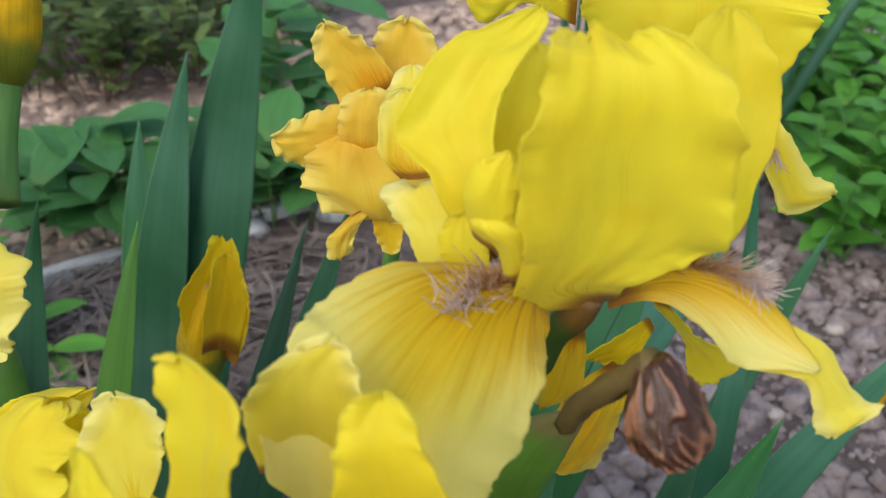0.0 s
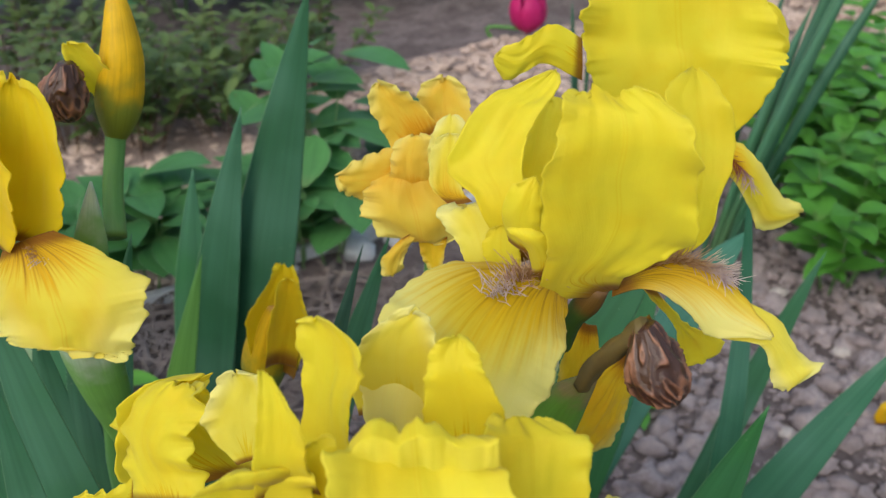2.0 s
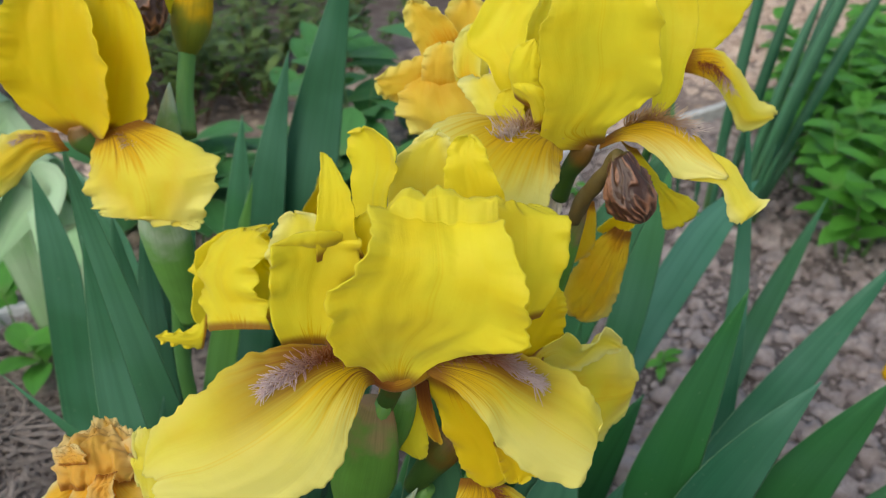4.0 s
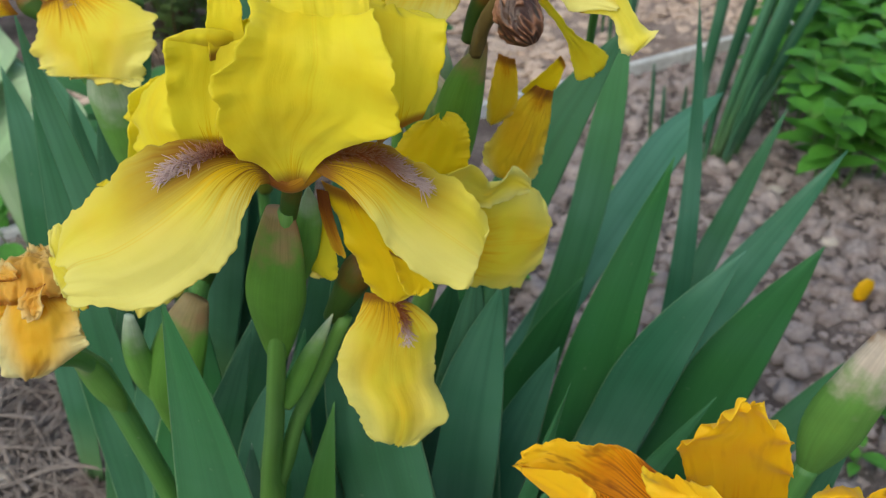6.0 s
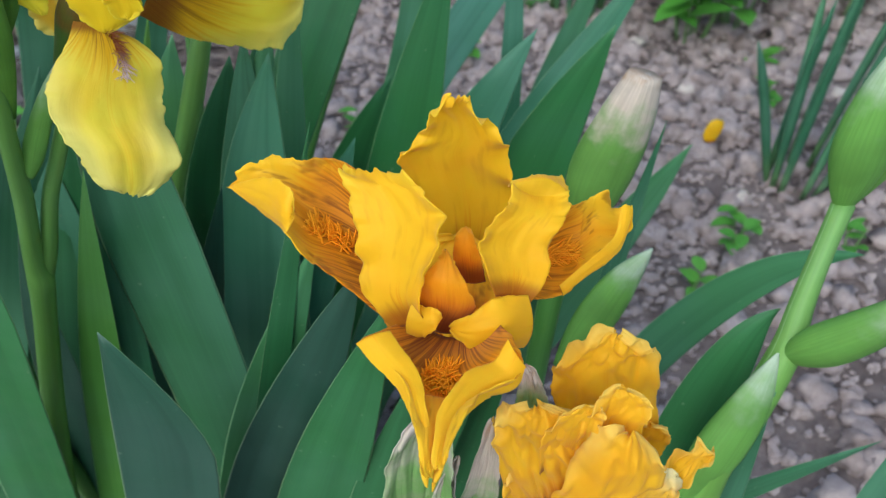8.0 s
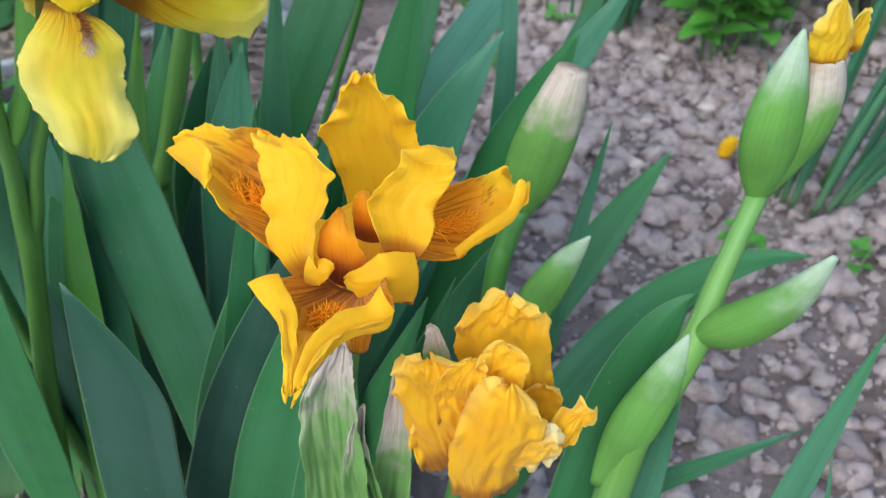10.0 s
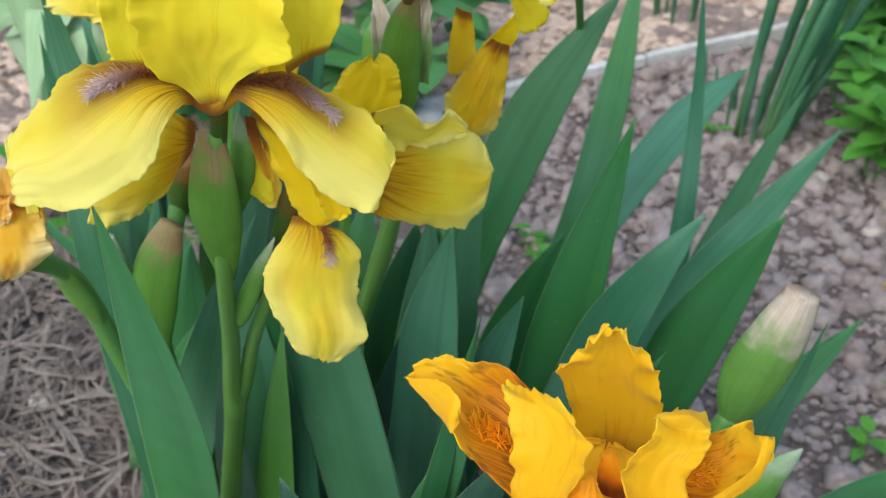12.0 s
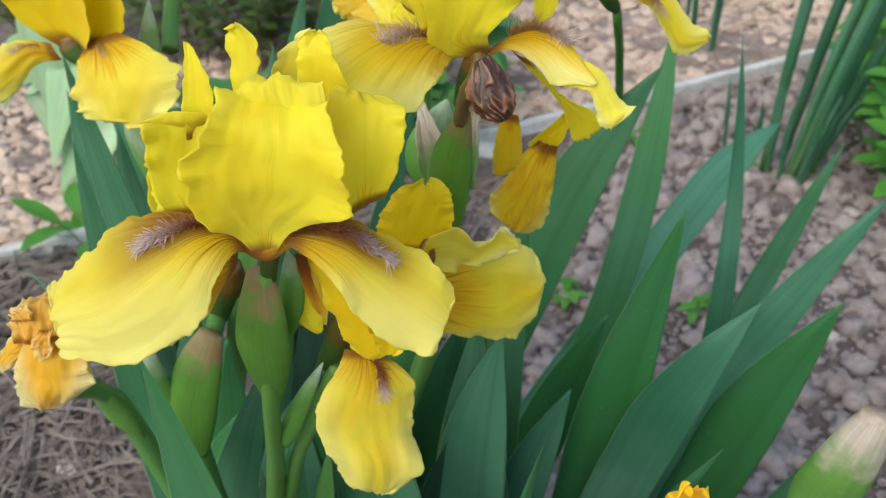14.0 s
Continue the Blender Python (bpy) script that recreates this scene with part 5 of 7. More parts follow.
petal(iris_g, "bud_petal", [((-0.1121, 0.438, 0.396), (0.0065, 0.004, -0.0026)), ((-0.1049, 0.4365, 0.4248), (0.0075, 0.0045, -0.0027)), ((-0.1023, 0.4375, 0.4423), (0.0054, 0.0035, -0.0027)), ((-0.1022, 0.4395, 0.4514), (0.0039, 0.0015, -0.0014))], (0.4, 1, 0.1), M_BACK_Y, seed=67, label='folded golden petal of the opening bud', cup=-0.4, ruffle=0.05, tip=0.9)

iris_h = thing("withered_iris", (-0.13, 0.25, 0), "shrivelled orange iris bloom on a leaning stalk", "iris")
tube(iris_h, "stem", [(-0.085, 0.29, -0.005), (-0.1004, 0.265, 0.1862), (-0.1159, 0.24, 0.3774), (-0.1127, 0.225, 0.4176), (-0.116, 0.212, 0.433), (-0.1172, 0.204, 0.4465)], [0.0058, 0.0053, 0.0051, 0.0042, 0.0048, 0.0047], M_LEAF_FRESH)
sheath(iris_h, "bud_sheath", [(-0.1138, 0.238, 0.3764), (-0.1149, 0.232, 0.3967), (-0.1139, 0.224, 0.4183), (-0.1155, 0.22, 0.4252)], 0.0136, M_SHEATH_WHITE, seed=9, label='papery green bract')
petal(iris_h, "shrivelled_petal", [((-0.1097, 0.208, 0.4654), (0.0086, 0.002, -0.0003)), ((-0.1097, 0.2045, 0.4592), (0.0138, 0.0025, 0.0015)), ((-0.1103, 0.202, 0.4509), (0.0164, 0.003, 0.0013)), ((-0.1117, 0.201, 0.442), (0.0169, 0.003, 0.0035)), ((-0.1202, 0.2025, 0.4301), (0.0095, 0.0025, 0.0021))], (0, -1, 0.4), M_FADED, seed=70, label='smooth faded lower petal', cup=-0.28, ruffle=0.05, crumple=0.04)
petal(iris_h, "shrivelled_petal", [((-0.1198, 0.209, 0.4608), (-0.0009, -0.003, -0.0038)), ((-0.1275, 0.205, 0.4573), (-0.0012, -0.003, -0.0067)), ((-0.1353, 0.204, 0.4506), (-0.0013, -0.002, -0.0054)), ((-0.1401, 0.205, 0.4436), (0.0006, -0.001, -0.0009))], (-0.2, -0.8, 0.6), M_FADED, seed=72, cup=-0.3, ruffle=0.08, crumple=0.08)
petal(iris_h, "shrivelled_petal", [((-0.1142, 0.206, 0.4622), (0.0109, 0.002, 0.0009)), ((-0.1147, 0.21, 0.4685), (0.0148, 0.002, 0.0006)), ((-0.1187, 0.2175, 0.4697), (0.0146, 0.0015, 0.0015)), ((-0.1195, 0.225, 0.4675), (0.0101, 0.001, 0.0009))], (0, -1, 0.4), M_DRIED, seed=71, cup=-0.25, ruffle=0.12, crumple=0.15)
petal(iris_h, "shrivelled_petal", [((-0.1134, 0.213, 0.4691), (0.0098, 0.001, 0.0007)), ((-0.1141, 0.219, 0.472), (0.0095, 0.001, 0.0011)), ((-0.1185, 0.2265, 0.4704), (0.0059, 0.0005, 0.0002)), ((-0.1216, 0.23, 0.4687), (0.0045, 0, 0.0003))], (0, -1, 0.4), M_DRIED, seed=73, cup=0.2, ruffle=0.14, crumple=0.17)
petal(iris_h, "shrivelled_petal", [((-0.1058, 0.2035, 0.4732), (0.0038, 0.0005, 0.001)), ((-0.1067, 0.1995, 0.4707), (0.0049, 0.0005, 0.0025)), ((-0.1065, 0.1985, 0.4654), (0.0044, 0.0005, 0.0022)), ((-0.107, 0.199, 0.4616), (0.0024, 0, 0.0012))], (0, -1, 0.4), M_DRIED, seed=74, cup=0.35, ruffle=0.12, crumple=0.2)
petal(iris_h, "shrivelled_petal", [((-0.1014, 0.211, 0.4662), (0.0035, -0.003, -0.0039)), ((-0.0984, 0.209, 0.4614), (0.0029, -0.003, -0.0053)), ((-0.0966, 0.2075, 0.4532), (0.0024, -0.0025, -0.0045)), ((-0.0964, 0.2065, 0.4461), (0.0012, -0.0015, -0.0022))], (0.4, -0.8, 0.4), M_FADED, seed=75, cup=-0.3, ruffle=0.08, crumple=0.12)
petal(iris_h, "shrivelled_petal", [((-0.1193, 0.2055, 0.4725), (0.0059, -0.0005, 0.0018)), ((-0.1222, 0.2085, 0.4745), (0.0058, -0.0005, 0.0023)), ((-0.1247, 0.2125, 0.4738), (0.0039, -0.0005, 0.002))], (0, -0.6, 0.8), M_DRIED, seed=76, cup=0.35, ruffle=0.12, crumple=0.15)

iris_i = thing("orange_iris", (0.14, 0.22, 0), "bright orange bearded iris, freshly open, with brown-veined falls", "iris", "orange irises")
tube(iris_i, "stem", [(0.125, 0.2, -0.005), (0.1246, 0.1825, 0.1408), (0.1242, 0.165, 0.2866), (0.1306, 0.155, 0.3441), (0.1367, 0.15, 0.3873)], [0.0056, 0.0051, 0.0049, 0.0039, 0.0036], M_LEAF_FRESH)
petal(iris_i, "bract", [((0.1238, 0.152, 0.2635), (0.0158, 0, 0.0052)), ((0.1277, 0.143, 0.3203), (0.0125, 0, 0.0036)), ((0.1304, 0.138, 0.365), (0.0108, 0, 0.0042)), ((0.1332, 0.137, 0.3844), (0.0077, 0, 0.0032)), ((0.1372, 0.138, 0.3999), (0.0038, 0, 0.0014))], (0, 1, 0), M_BRACT, seed=110, cup=-0.55, ruffle=0.06, crumple=0.1, label='green bract with a papery whitish tip')
petal(iris_i, "bract", [((0.137, 0.152, 0.2678), (0.0103, 0, 0.0034)), ((0.1364, 0.146, 0.3171), (0.0069, 0, 0.0038)), ((0.1377, 0.143, 0.3453), (0.0036, 0, 0.0026)), ((0.1418, 0.142, 0.3661), (0.0015, 0, 0.001))], (0, 1, 0), M_BRACT, seed=111, cup=-0.5, ruffle=0.06, crumple=0.12, label='green bract with a papery whitish tip')
f9 = tube(iris_i, "flower", [(0.1394, 0.15, 0.3871), (0.1417, 0.152, 0.4007), (0.1434, 0.156, 0.409), (0.1437, 0.16, 0.4122)], [0.0039, 0.0051, 0.0078, 0.0068], M_ORANGE_FALL)
a = petal(f9, "fall", [((0.1168, 0.168, 0.4278), (-0.003, 0.012, 0.0163)), ((0.1034, 0.173, 0.4351), (-0.0018, 0.015, 0.0112)), ((0.0937, 0.1745, 0.4381), (-0.0019, 0.0135, 0.0086)), ((0.0856, 0.1775, 0.4403), (-0.0026, 0.0105, 0.0063)), ((0.0773, 0.18, 0.4413), (-0.0017, 0.007, 0.004)), ((0.0712, 0.182, 0.4398), (-0.0008, 0.004, 0.0012)), ((0.0684, 0.1825, 0.4383), (-0.0004, 0.0015, 0.0005))], (0.1, -0.8, 0.9), M_ORANGE_FALL, seed=80, label='orange fall with brown veins', cup=0.5, ruffle=0.08, fold=0.02)
beard(f9, a, 0.10, 0.34, M_BEARD_ORANGE, 130, 0.0052, 0.085, 21, "tufted orange beard", -0.20, thick=2.6)
petal(f9, "fall_lip", [((0.0703, 0.1775, 0.4414), (0.0002, -0.0005, -0.0007)), ((0.0792, 0.172, 0.444), (0.0001, -0.001, -0.0048)), ((0.0871, 0.166, 0.4464), (0.0001, -0.002, -0.007)), ((0.0918, 0.1605, 0.4479), (-0.0005, -0.0025, -0.0059)), ((0.0936, 0.1595, 0.4479), (-0.0002, -0.0015, -0.0027))], (0, -0.5, 1), M_ORANGE_LIP, seed=180, label='turned-over orange rim of the fall', cup=-0.3, ruffle=0.06, fold=0.01)
petal(f9, "standard", [((0.1284, 0.143, 0.422), (0.0056, -0.002, 0.0021)), ((0.1233, 0.144, 0.4325), (0.0076, -0.003, 0.0042)), ((0.1233, 0.147, 0.4422), (0.0104, -0.004, 0.0047)), ((0.1243, 0.1505, 0.4512), (0.0124, -0.0045, 0.0046)), ((0.1222, 0.1555, 0.4566), (0.0124, -0.0045, 0.004)), ((0.1176, 0.161, 0.46), (0.0107, -0.004, 0.0032)), ((0.1138, 0.168, 0.4598), (0.0082, -0.003, 0.0024))], (0.2, 1, 0.1), M_ORANGE, seed=81, cup=-0.28, ruffle=0.15, waves=5, fold=0.02, tip=0.95)
petal(f9, "standard", [((0.1383, 0.199, 0.3913), (0.0118, 0, 0.0014)), ((0.1396, 0.198, 0.4133), (0.0145, 0, 0.0016)), ((0.138, 0.197, 0.4294), (0.0166, 0, 0.0007)), ((0.1353, 0.195, 0.4436), (0.0175, 0, -0.0008)), ((0.1372, 0.194, 0.4514), (0.0138, 0, 0.0015)), ((0.1363, 0.193, 0.4592), (0.0089, -0, 0.0008)), ((0.1345, 0.191, 0.4654), (0.006, 0, 0.0011)), ((0.1362, 0.19, 0.469), (0.0029, 0, 0.0005))], (0, -1, 0.2), M_ORANGE, seed=82, cup=0.18, ruffle=0.17, waves=5, fold=0.02, tip=0.97)
petal(f9, "standard", [((0.1563, 0.1495, 0.4306), (0.0049, 0.0015, -0.002)), ((0.1567, 0.1515, 0.4385), (0.0086, 0.0025, -0.0035)), ((0.1558, 0.155, 0.4454), (0.0095, 0.003, -0.0033)), ((0.1593, 0.16, 0.4509), (0.0098, 0.003, -0.0011)), ((0.1617, 0.1655, 0.453), (0.0079, 0.0025, -0.0021)), ((0.1616, 0.171, 0.4542), (0.0084, 0.002, -0.002)), ((0.1623, 0.177, 0.4522), (0.0041, 0.001, -0.0004))], (-0.2, 1, 0.1), M_ORANGE, seed=83, cup=-0.28, ruffle=0.17, waves=5, fold=0.02, tip=0.95)
a = petal(f9, "fall", [((0.1555, 0.168, 0.4279), (0.0027, 0.01, 0.0047)), ((0.1704, 0.178, 0.4249), (0.0009, 0.01, 0.0097)), ((0.1767, 0.1825, 0.427), (0.0004, 0.0105, 0.0067)), ((0.1826, 0.1875, 0.4281), (-0.0009, 0.0095, 0.0061)), ((0.188, 0.1915, 0.4261), (-0.0005, 0.0065, 0.0023)), ((0.1902, 0.1955, 0.4296), (-0.0007, 0.0025, -0.0001))], (-0.2, -0.6, 0.9), M_ORANGE_FALL, seed=84, label='orange fall with brown veins', cup=0.45, ruffle=0.12, fold=0.02)
beard(f9, a, 0.12, 0.30, M_BEARD_ORANGE, 130, 0.0052, 0.09, 22, "tufted orange beard", -0.05, thick=2.6)
petal(f9, "fall_lip", [((0.1703, 0.1675, 0.4184), (-0.0007, 0.0005, 0.0016)), ((0.1761, 0.1715, 0.4226), (-0.0006, 0.0005, 0.0018)), ((0.1828, 0.1775, 0.4248), (-0.001, 0.0005, 0.0022)), ((0.1874, 0.1845, 0.4264), (-0.0013, 0.0005, 0.0017)), ((0.1893, 0.1925, 0.4329), (-0.0018, 0.0005, 0.001))], (-0.2, -0.6, 0.9), M_ORANGE_LIP, seed=181, label='turned-over orange rim of the fall', cup=-0.3, ruffle=0.06, fold=0.01)
a = petal(f9, "fall", [((0.139, 0.154, 0.4172), (0.011, 0, 0.0012)), ((0.1367, 0.13, 0.4331), (0.0197, 0, 0.0024)), ((0.1403, 0.121, 0.4332), (0.0194, 0, -0.0007)), ((0.1403, 0.113, 0.4354), (0.011, 0, -0.0008)), ((0.1403, 0.103, 0.4368), (0.0066, 0, -0.0007)), ((0.1403, 0.094, 0.4356), (0.0039, 0, 0)), ((0.1406, 0.088, 0.4319), (0.0025, 0, 0.0004))], (0, -0.6, 0.95), M_ORANGE_FALL, seed=85, label='orange fall with brown veins', cup=0.55, ruffle=0.05, fold=0.02)
beard(f9, a, 0.16, 0.34, M_BEARD_ORANGE, 190, 0.0052, 0.11, 23, "tufted orange beard", thick=2.6)
petal(f9, "fall_lip", [((0.1581, 0.124, 0.4366), (-0.0024, 0.002, 0.0026)), ((0.1552, 0.1205, 0.4316), (-0.0031, 0.0015, 0.0031)), ((0.148, 0.1145, 0.4331), (-0.0025, 0.0015, 0.0029)), ((0.1425, 0.1025, 0.4334), (-0.0022, 0.0015, 0.0021)), ((0.1415, 0.089, 0.4337), (-0.0015, 0.001, 0.0003))], (0, -0.6, 0.9), M_ORANGE_LIP, seed=185, cup=-0.35, ruffle=0.12, label='turned-over orange rim of the fall')
petal(f9, "fall_lip", [((0.1213, 0.124, 0.4381), (0.0041, 0.002, 0.0007)), ((0.1258, 0.1195, 0.4361), (0.0034, 0.0015, 0.0017)), ((0.1319, 0.1125, 0.4356), (0.0025, 0.0015, 0.0017)), ((0.1359, 0.103, 0.435), (0.0017, 0.001, 0.0014)), ((0.1383, 0.094, 0.4327), (0.0011, 0.001, -0.0001)), ((0.1399, 0.0875, 0.4321), (0.0011, 0.0005, -0.0003))], (0, -0.6, 0.9), M_ORANGE_LIP, seed=186, cup=-0.35, ruffle=0.12, label='turned-over orange rim of the fall')
petal(f9, "style_arm", [((0.1351, 0.152, 0.4147), (0.0045, -0, -0.0018)), ((0.1379, 0.148, 0.4287), (0.0078, 0, -0.0013)), ((0.1379, 0.147, 0.4376), (0.0058, 0, -0.0015)), ((0.1376, 0.15, 0.442), (0.0025, 0, -0.001)), ((0.137, 0.153, 0.4436), (0.001, 0, -0.0005))], (0, -1, 0.3), M_ORANGE_DEEP, seed=86, label='small orange style arm', cup=-0.3, ruffle=0.08)
petal(f9, "style_arm", [((0.1431, 0.162, 0.4254), (0.0047, -0, -0.0002)), ((0.1423, 0.161, 0.4356), (0.0039, 0, -0.0007)), ((0.1416, 0.162, 0.4411), (0.0026, 0, -0.0008)), ((0.1418, 0.165, 0.4421), (0.0014, 0, -0.0002))], (0, -1, 0.2), M_ORANGE_DEEP, seed=87, label='small orange style arm', cup=-0.3, ruffle=0.08)
petal(f9, "style_arm", [((0.1383, 0.158, 0.3995), (0.0192, 0, 0.0028)), ((0.1374, 0.166, 0.4105), (0.0209, 0, 0.0022)), ((0.1363, 0.178, 0.416), (0.0178, 0, 0.0017)), ((0.1379, 0.19, 0.4177), (0.01, 0, 0.0009))], (0, -1, 0.4), M_ORANGE_FALL, seed=187, label='deep orange petal inside the throat', cup=0.3, ruffle=0.05)
petal(f9, "style_arm", [((0.1279, 0.1425, 0.4271), (-0.0006, -0.0015, -0.0044)), ((0.1318, 0.141, 0.4277), (-0.0002, -0.002, -0.004)), ((0.135, 0.14, 0.4296), (-0.0002, -0.002, -0.0026)), ((0.1368, 0.141, 0.4295), (-0.0004, -0.001, -0.0008))], (0, -0.6, 1), M_ORANGE_LIP, seed=88, label='rolled orange petal lip', cup=-0.3, ruffle=0.05, fold=0.01)
petal(f9, "style_arm", [((0.1602, 0.149, 0.4228), (0, -0.002, -0.0084)), ((0.1529, 0.1435, 0.4263), (0.001, -0.0025, -0.0079)), ((0.1449, 0.1415, 0.4248), (0.0004, -0.0025, -0.0039)), ((0.1397, 0.1435, 0.4233), (0.0006, -0.0015, -0.0009))], (0, -0.6, 1), M_ORANGE_LIP, seed=89, label='rolled orange petal lip', cup=-0.35, ruffle=0.06, fold=0.01)

iris_j = thing("orange_iris", (0.2, 0.2, 0), "wilting orange iris bloom with faded curled petals", "iris", "orange irises")
tube(iris_j, "stem", [(0.17, 0.19, -0.005), (0.1705, 0.18, 0.1279), (0.171, 0.17, 0.2609), (0.1732, 0.162, 0.2972), (0.1772, 0.157, 0.3234)], [0.0064, 0.0058, 0.0055, 0.0052, 0.0053], M_LEAF_FRESH)
petal(iris_j, "bract", [((0.1392, 0.16, 0.2652), (0.0111, 0, 0.0035)), ((0.1468, 0.155, 0.3101), (0.0083, 0, 0.0024)), ((0.1509, 0.152, 0.3462), (0.0051, 0, 0.0013)), ((0.1526, 0.152, 0.3745), (0.0021, 0, 0.0005))], (0, 1, 0), M_BRACT, seed=112, cup=-0.5, ruffle=0.06, crumple=0.1, label='green bract with a papery whitish tip')
petal(iris_j, "bract", [((0.165, 0.16, 0.3689), (0.0063, 0, 0.0015)), ((0.1641, 0.163, 0.3793), (0.004, 0, -0.0003)), ((0.1624, 0.165, 0.3867), (0.0019, 0, -0.0002))], (0, 1, 0), M_PAPER, seed=113, cup=-0.4, ruffle=0.06, crumple=0.12, label='papery whitish bract, torn and dry')
petal(iris_j, "wilting_petal", [((0.1905, 0.164, 0.3577), (0.0165, 0, 0.0032)), ((0.189, 0.165, 0.3737), (0.017, 0, -0.0006)), ((0.1867, 0.166, 0.3902), (0.0162, 0, 0.0034)), ((0.1879, 0.166, 0.3982), (0.0109, 0, 0.0011)), ((0.1887, 0.166, 0.4036), (0.0047, 0, -0.0012))], (0, -1, 0.3), M_ORANGE_WILT, seed=90, cup=-0.2, ruffle=0.14, crumple=0.12)
petal(iris_j, "wilting_petal", [((0.1752, 0.152, 0.3354), (0.0129, 0, 0.014)), ((0.1714, 0.147, 0.3589), (0.0152, 0, 0.0055)), ((0.1677, 0.146, 0.3743), (0.0147, 0, 0.0021)), ((0.1668, 0.145, 0.3855), (0.0136, 0, 0)), ((0.1652, 0.146, 0.3911), (0.009, 0, 0.0002))], (0, -1, 0.3), M_ORANGE_WILT, seed=91, cup=-0.25, ruffle=0.14, crumple=0.12)
petal(iris_j, "wilting_petal", [((0.1851, 0.143, 0.3278), (0.0119, 0, 0.0056)), ((0.1869, 0.139, 0.3538), (0.0135, 0, 0.0021)), ((0.1926, 0.138, 0.3763), (0.0135, 0, -0.0024)), ((0.1932, 0.139, 0.391), (0.0072, 0, -0.0054))], (0, -1, 0.3), M_ORANGE_WILT, seed=92, cup=-0.4, ruffle=0.14, crumple=0.12)
petal(iris_j, "wilting_petal", [((0.17, 0.148, 0.3304), (0.009, 0, 0.0043)), ((0.1671, 0.145, 0.3507), (0.0099, 0, 0.0042)), ((0.171, 0.145, 0.363), (0.01, 0, 0.0022))], (0, -1, 0.3), M_ORANGE_WILT, seed=93, cup=0.35, ruffle=0.14, crumple=0.12)
petal(iris_j, "wilting_petal", [((0.1894, 0.148, 0.3474), (-0.0012, 0, 0.0162)), ((0.1986, 0.146, 0.3544), (-0.0013, 0, 0.0129)), ((0.2088, 0.146, 0.3597), (-0.0025, 0, 0.0069)), ((0.2163, 0.147, 0.3696), (-0.0021, 0, 0.0068)), ((0.2208, 0.148, 0.3726), (-0.0016, 0, 0.0039))], (0, -1, 0.3), M_ORANGE_WILT, seed=94, cup=-0.3, ruffle=0.14, crumple=0.12)
petal(iris_j, "wilting_petal", [((0.2001, 0.156, 0.352), (0.0065, 0, 0.0001)), ((0.2027, 0.158, 0.3634), (0.0079, 0, 0.0004)), ((0.2032, 0.159, 0.3691), (0.0047, 0, 0.0011))], (0, -1, 0.3), M_ORANGE_WILT, seed=95, cup=0.3, ruffle=0.14, crumple=0.12)
petal(iris_j, "wilting_petal", [((0.1881, 0.144, 0.3414), (0.0046, 0, 0.003)), ((0.1891, 0.137, 0.3677), (0.0055, 0, 0.0015)), ((0.1858, 0.137, 0.3764), (0.0045, 0, 0.0004))], (0, -1, 0.3), M_ORANGE_WILT, seed=96, cup=-0.4, ruffle=0.14, crumple=0.12)
petal(iris_j, "wilting_petal", [((0.1864, 0.146, 0.3639), (0.008, 0, 0.0036)), ((0.1882, 0.141, 0.3868), (0.0094, 0, 0.0029)), ((0.1905, 0.142, 0.3978), (0.0084, 0, 0.0006)), ((0.1903, 0.145, 0.4026), (0.0042, 0, -0.0004))], (0, -1, 0.3), M_ORANGE_WILT, seed=296, cup=0.35, ruffle=0.14, crumple=0.12)
petal(iris_j, "wilting_petal", [((0.1758, 0.143, 0.3616), (0.0071, 0, 0.0034)), ((0.1762, 0.139, 0.3825), (0.0087, 0, 0.0021)), ((0.1785, 0.14, 0.3931), (0.0069, 0, 0.0016)), ((0.1801, 0.143, 0.3958), (0.0038, 0, 0.0003))], (0, -1, 0.3), M_ORANGE_WILT, seed=297, cup=0.4, ruffle=0.14, crumple=0.12)
petal(iris_j, "wilting_petal", [((0.1931, 0.142, 0.3534), (0.0019, 0, 0.0129)), ((0.203, 0.14, 0.361), (0.0006, 0, 0.0128)), ((0.2118, 0.141, 0.3627), (-0.0003, 0, 0.0076))], (0, -1, 0.3), M_FADED, seed=298, cup=-0.3, ruffle=0.15, crumple=0.12)

iris_k = thing("iris_bud_stalk", (0.19, 0.3, 0), "unopened iris bud in a green sheath with papery tip", "iris bud")
tube(iris_k, "stem", [(0.15, 0.27, -0.005), (0.161, 0.269, 0.1523), (0.1721, 0.268, 0.3097), (0.1769, 0.272, 0.3398), (0.182, 0.276, 0.358)], [0.0064, 0.0059, 0.0056, 0.0054, 0.0053], M_LEAF_FRESH)
sheath(iris_k, "bud_sheath", [(0.1822, 0.276, 0.3547), (0.188, 0.276, 0.3844), (0.1946, 0.277, 0.4083), (0.2001, 0.278, 0.4304)], 0.0263, M_SHEATH_WHITE, seed=13, label='green sheath with a dry papery tip', flat=0.7, tipw=0.5)
sheath(iris_k, "bud_sheath", [(0.1801, 0.262, 0.2817), (0.1944, 0.268, 0.3103), (0.2046, 0.273, 0.3299), (0.2155, 0.278, 0.3446)], 0.0194, M_SHEATH_GREEN, seed=14, label='slim green sheath with silvery keel', flat=0.5)

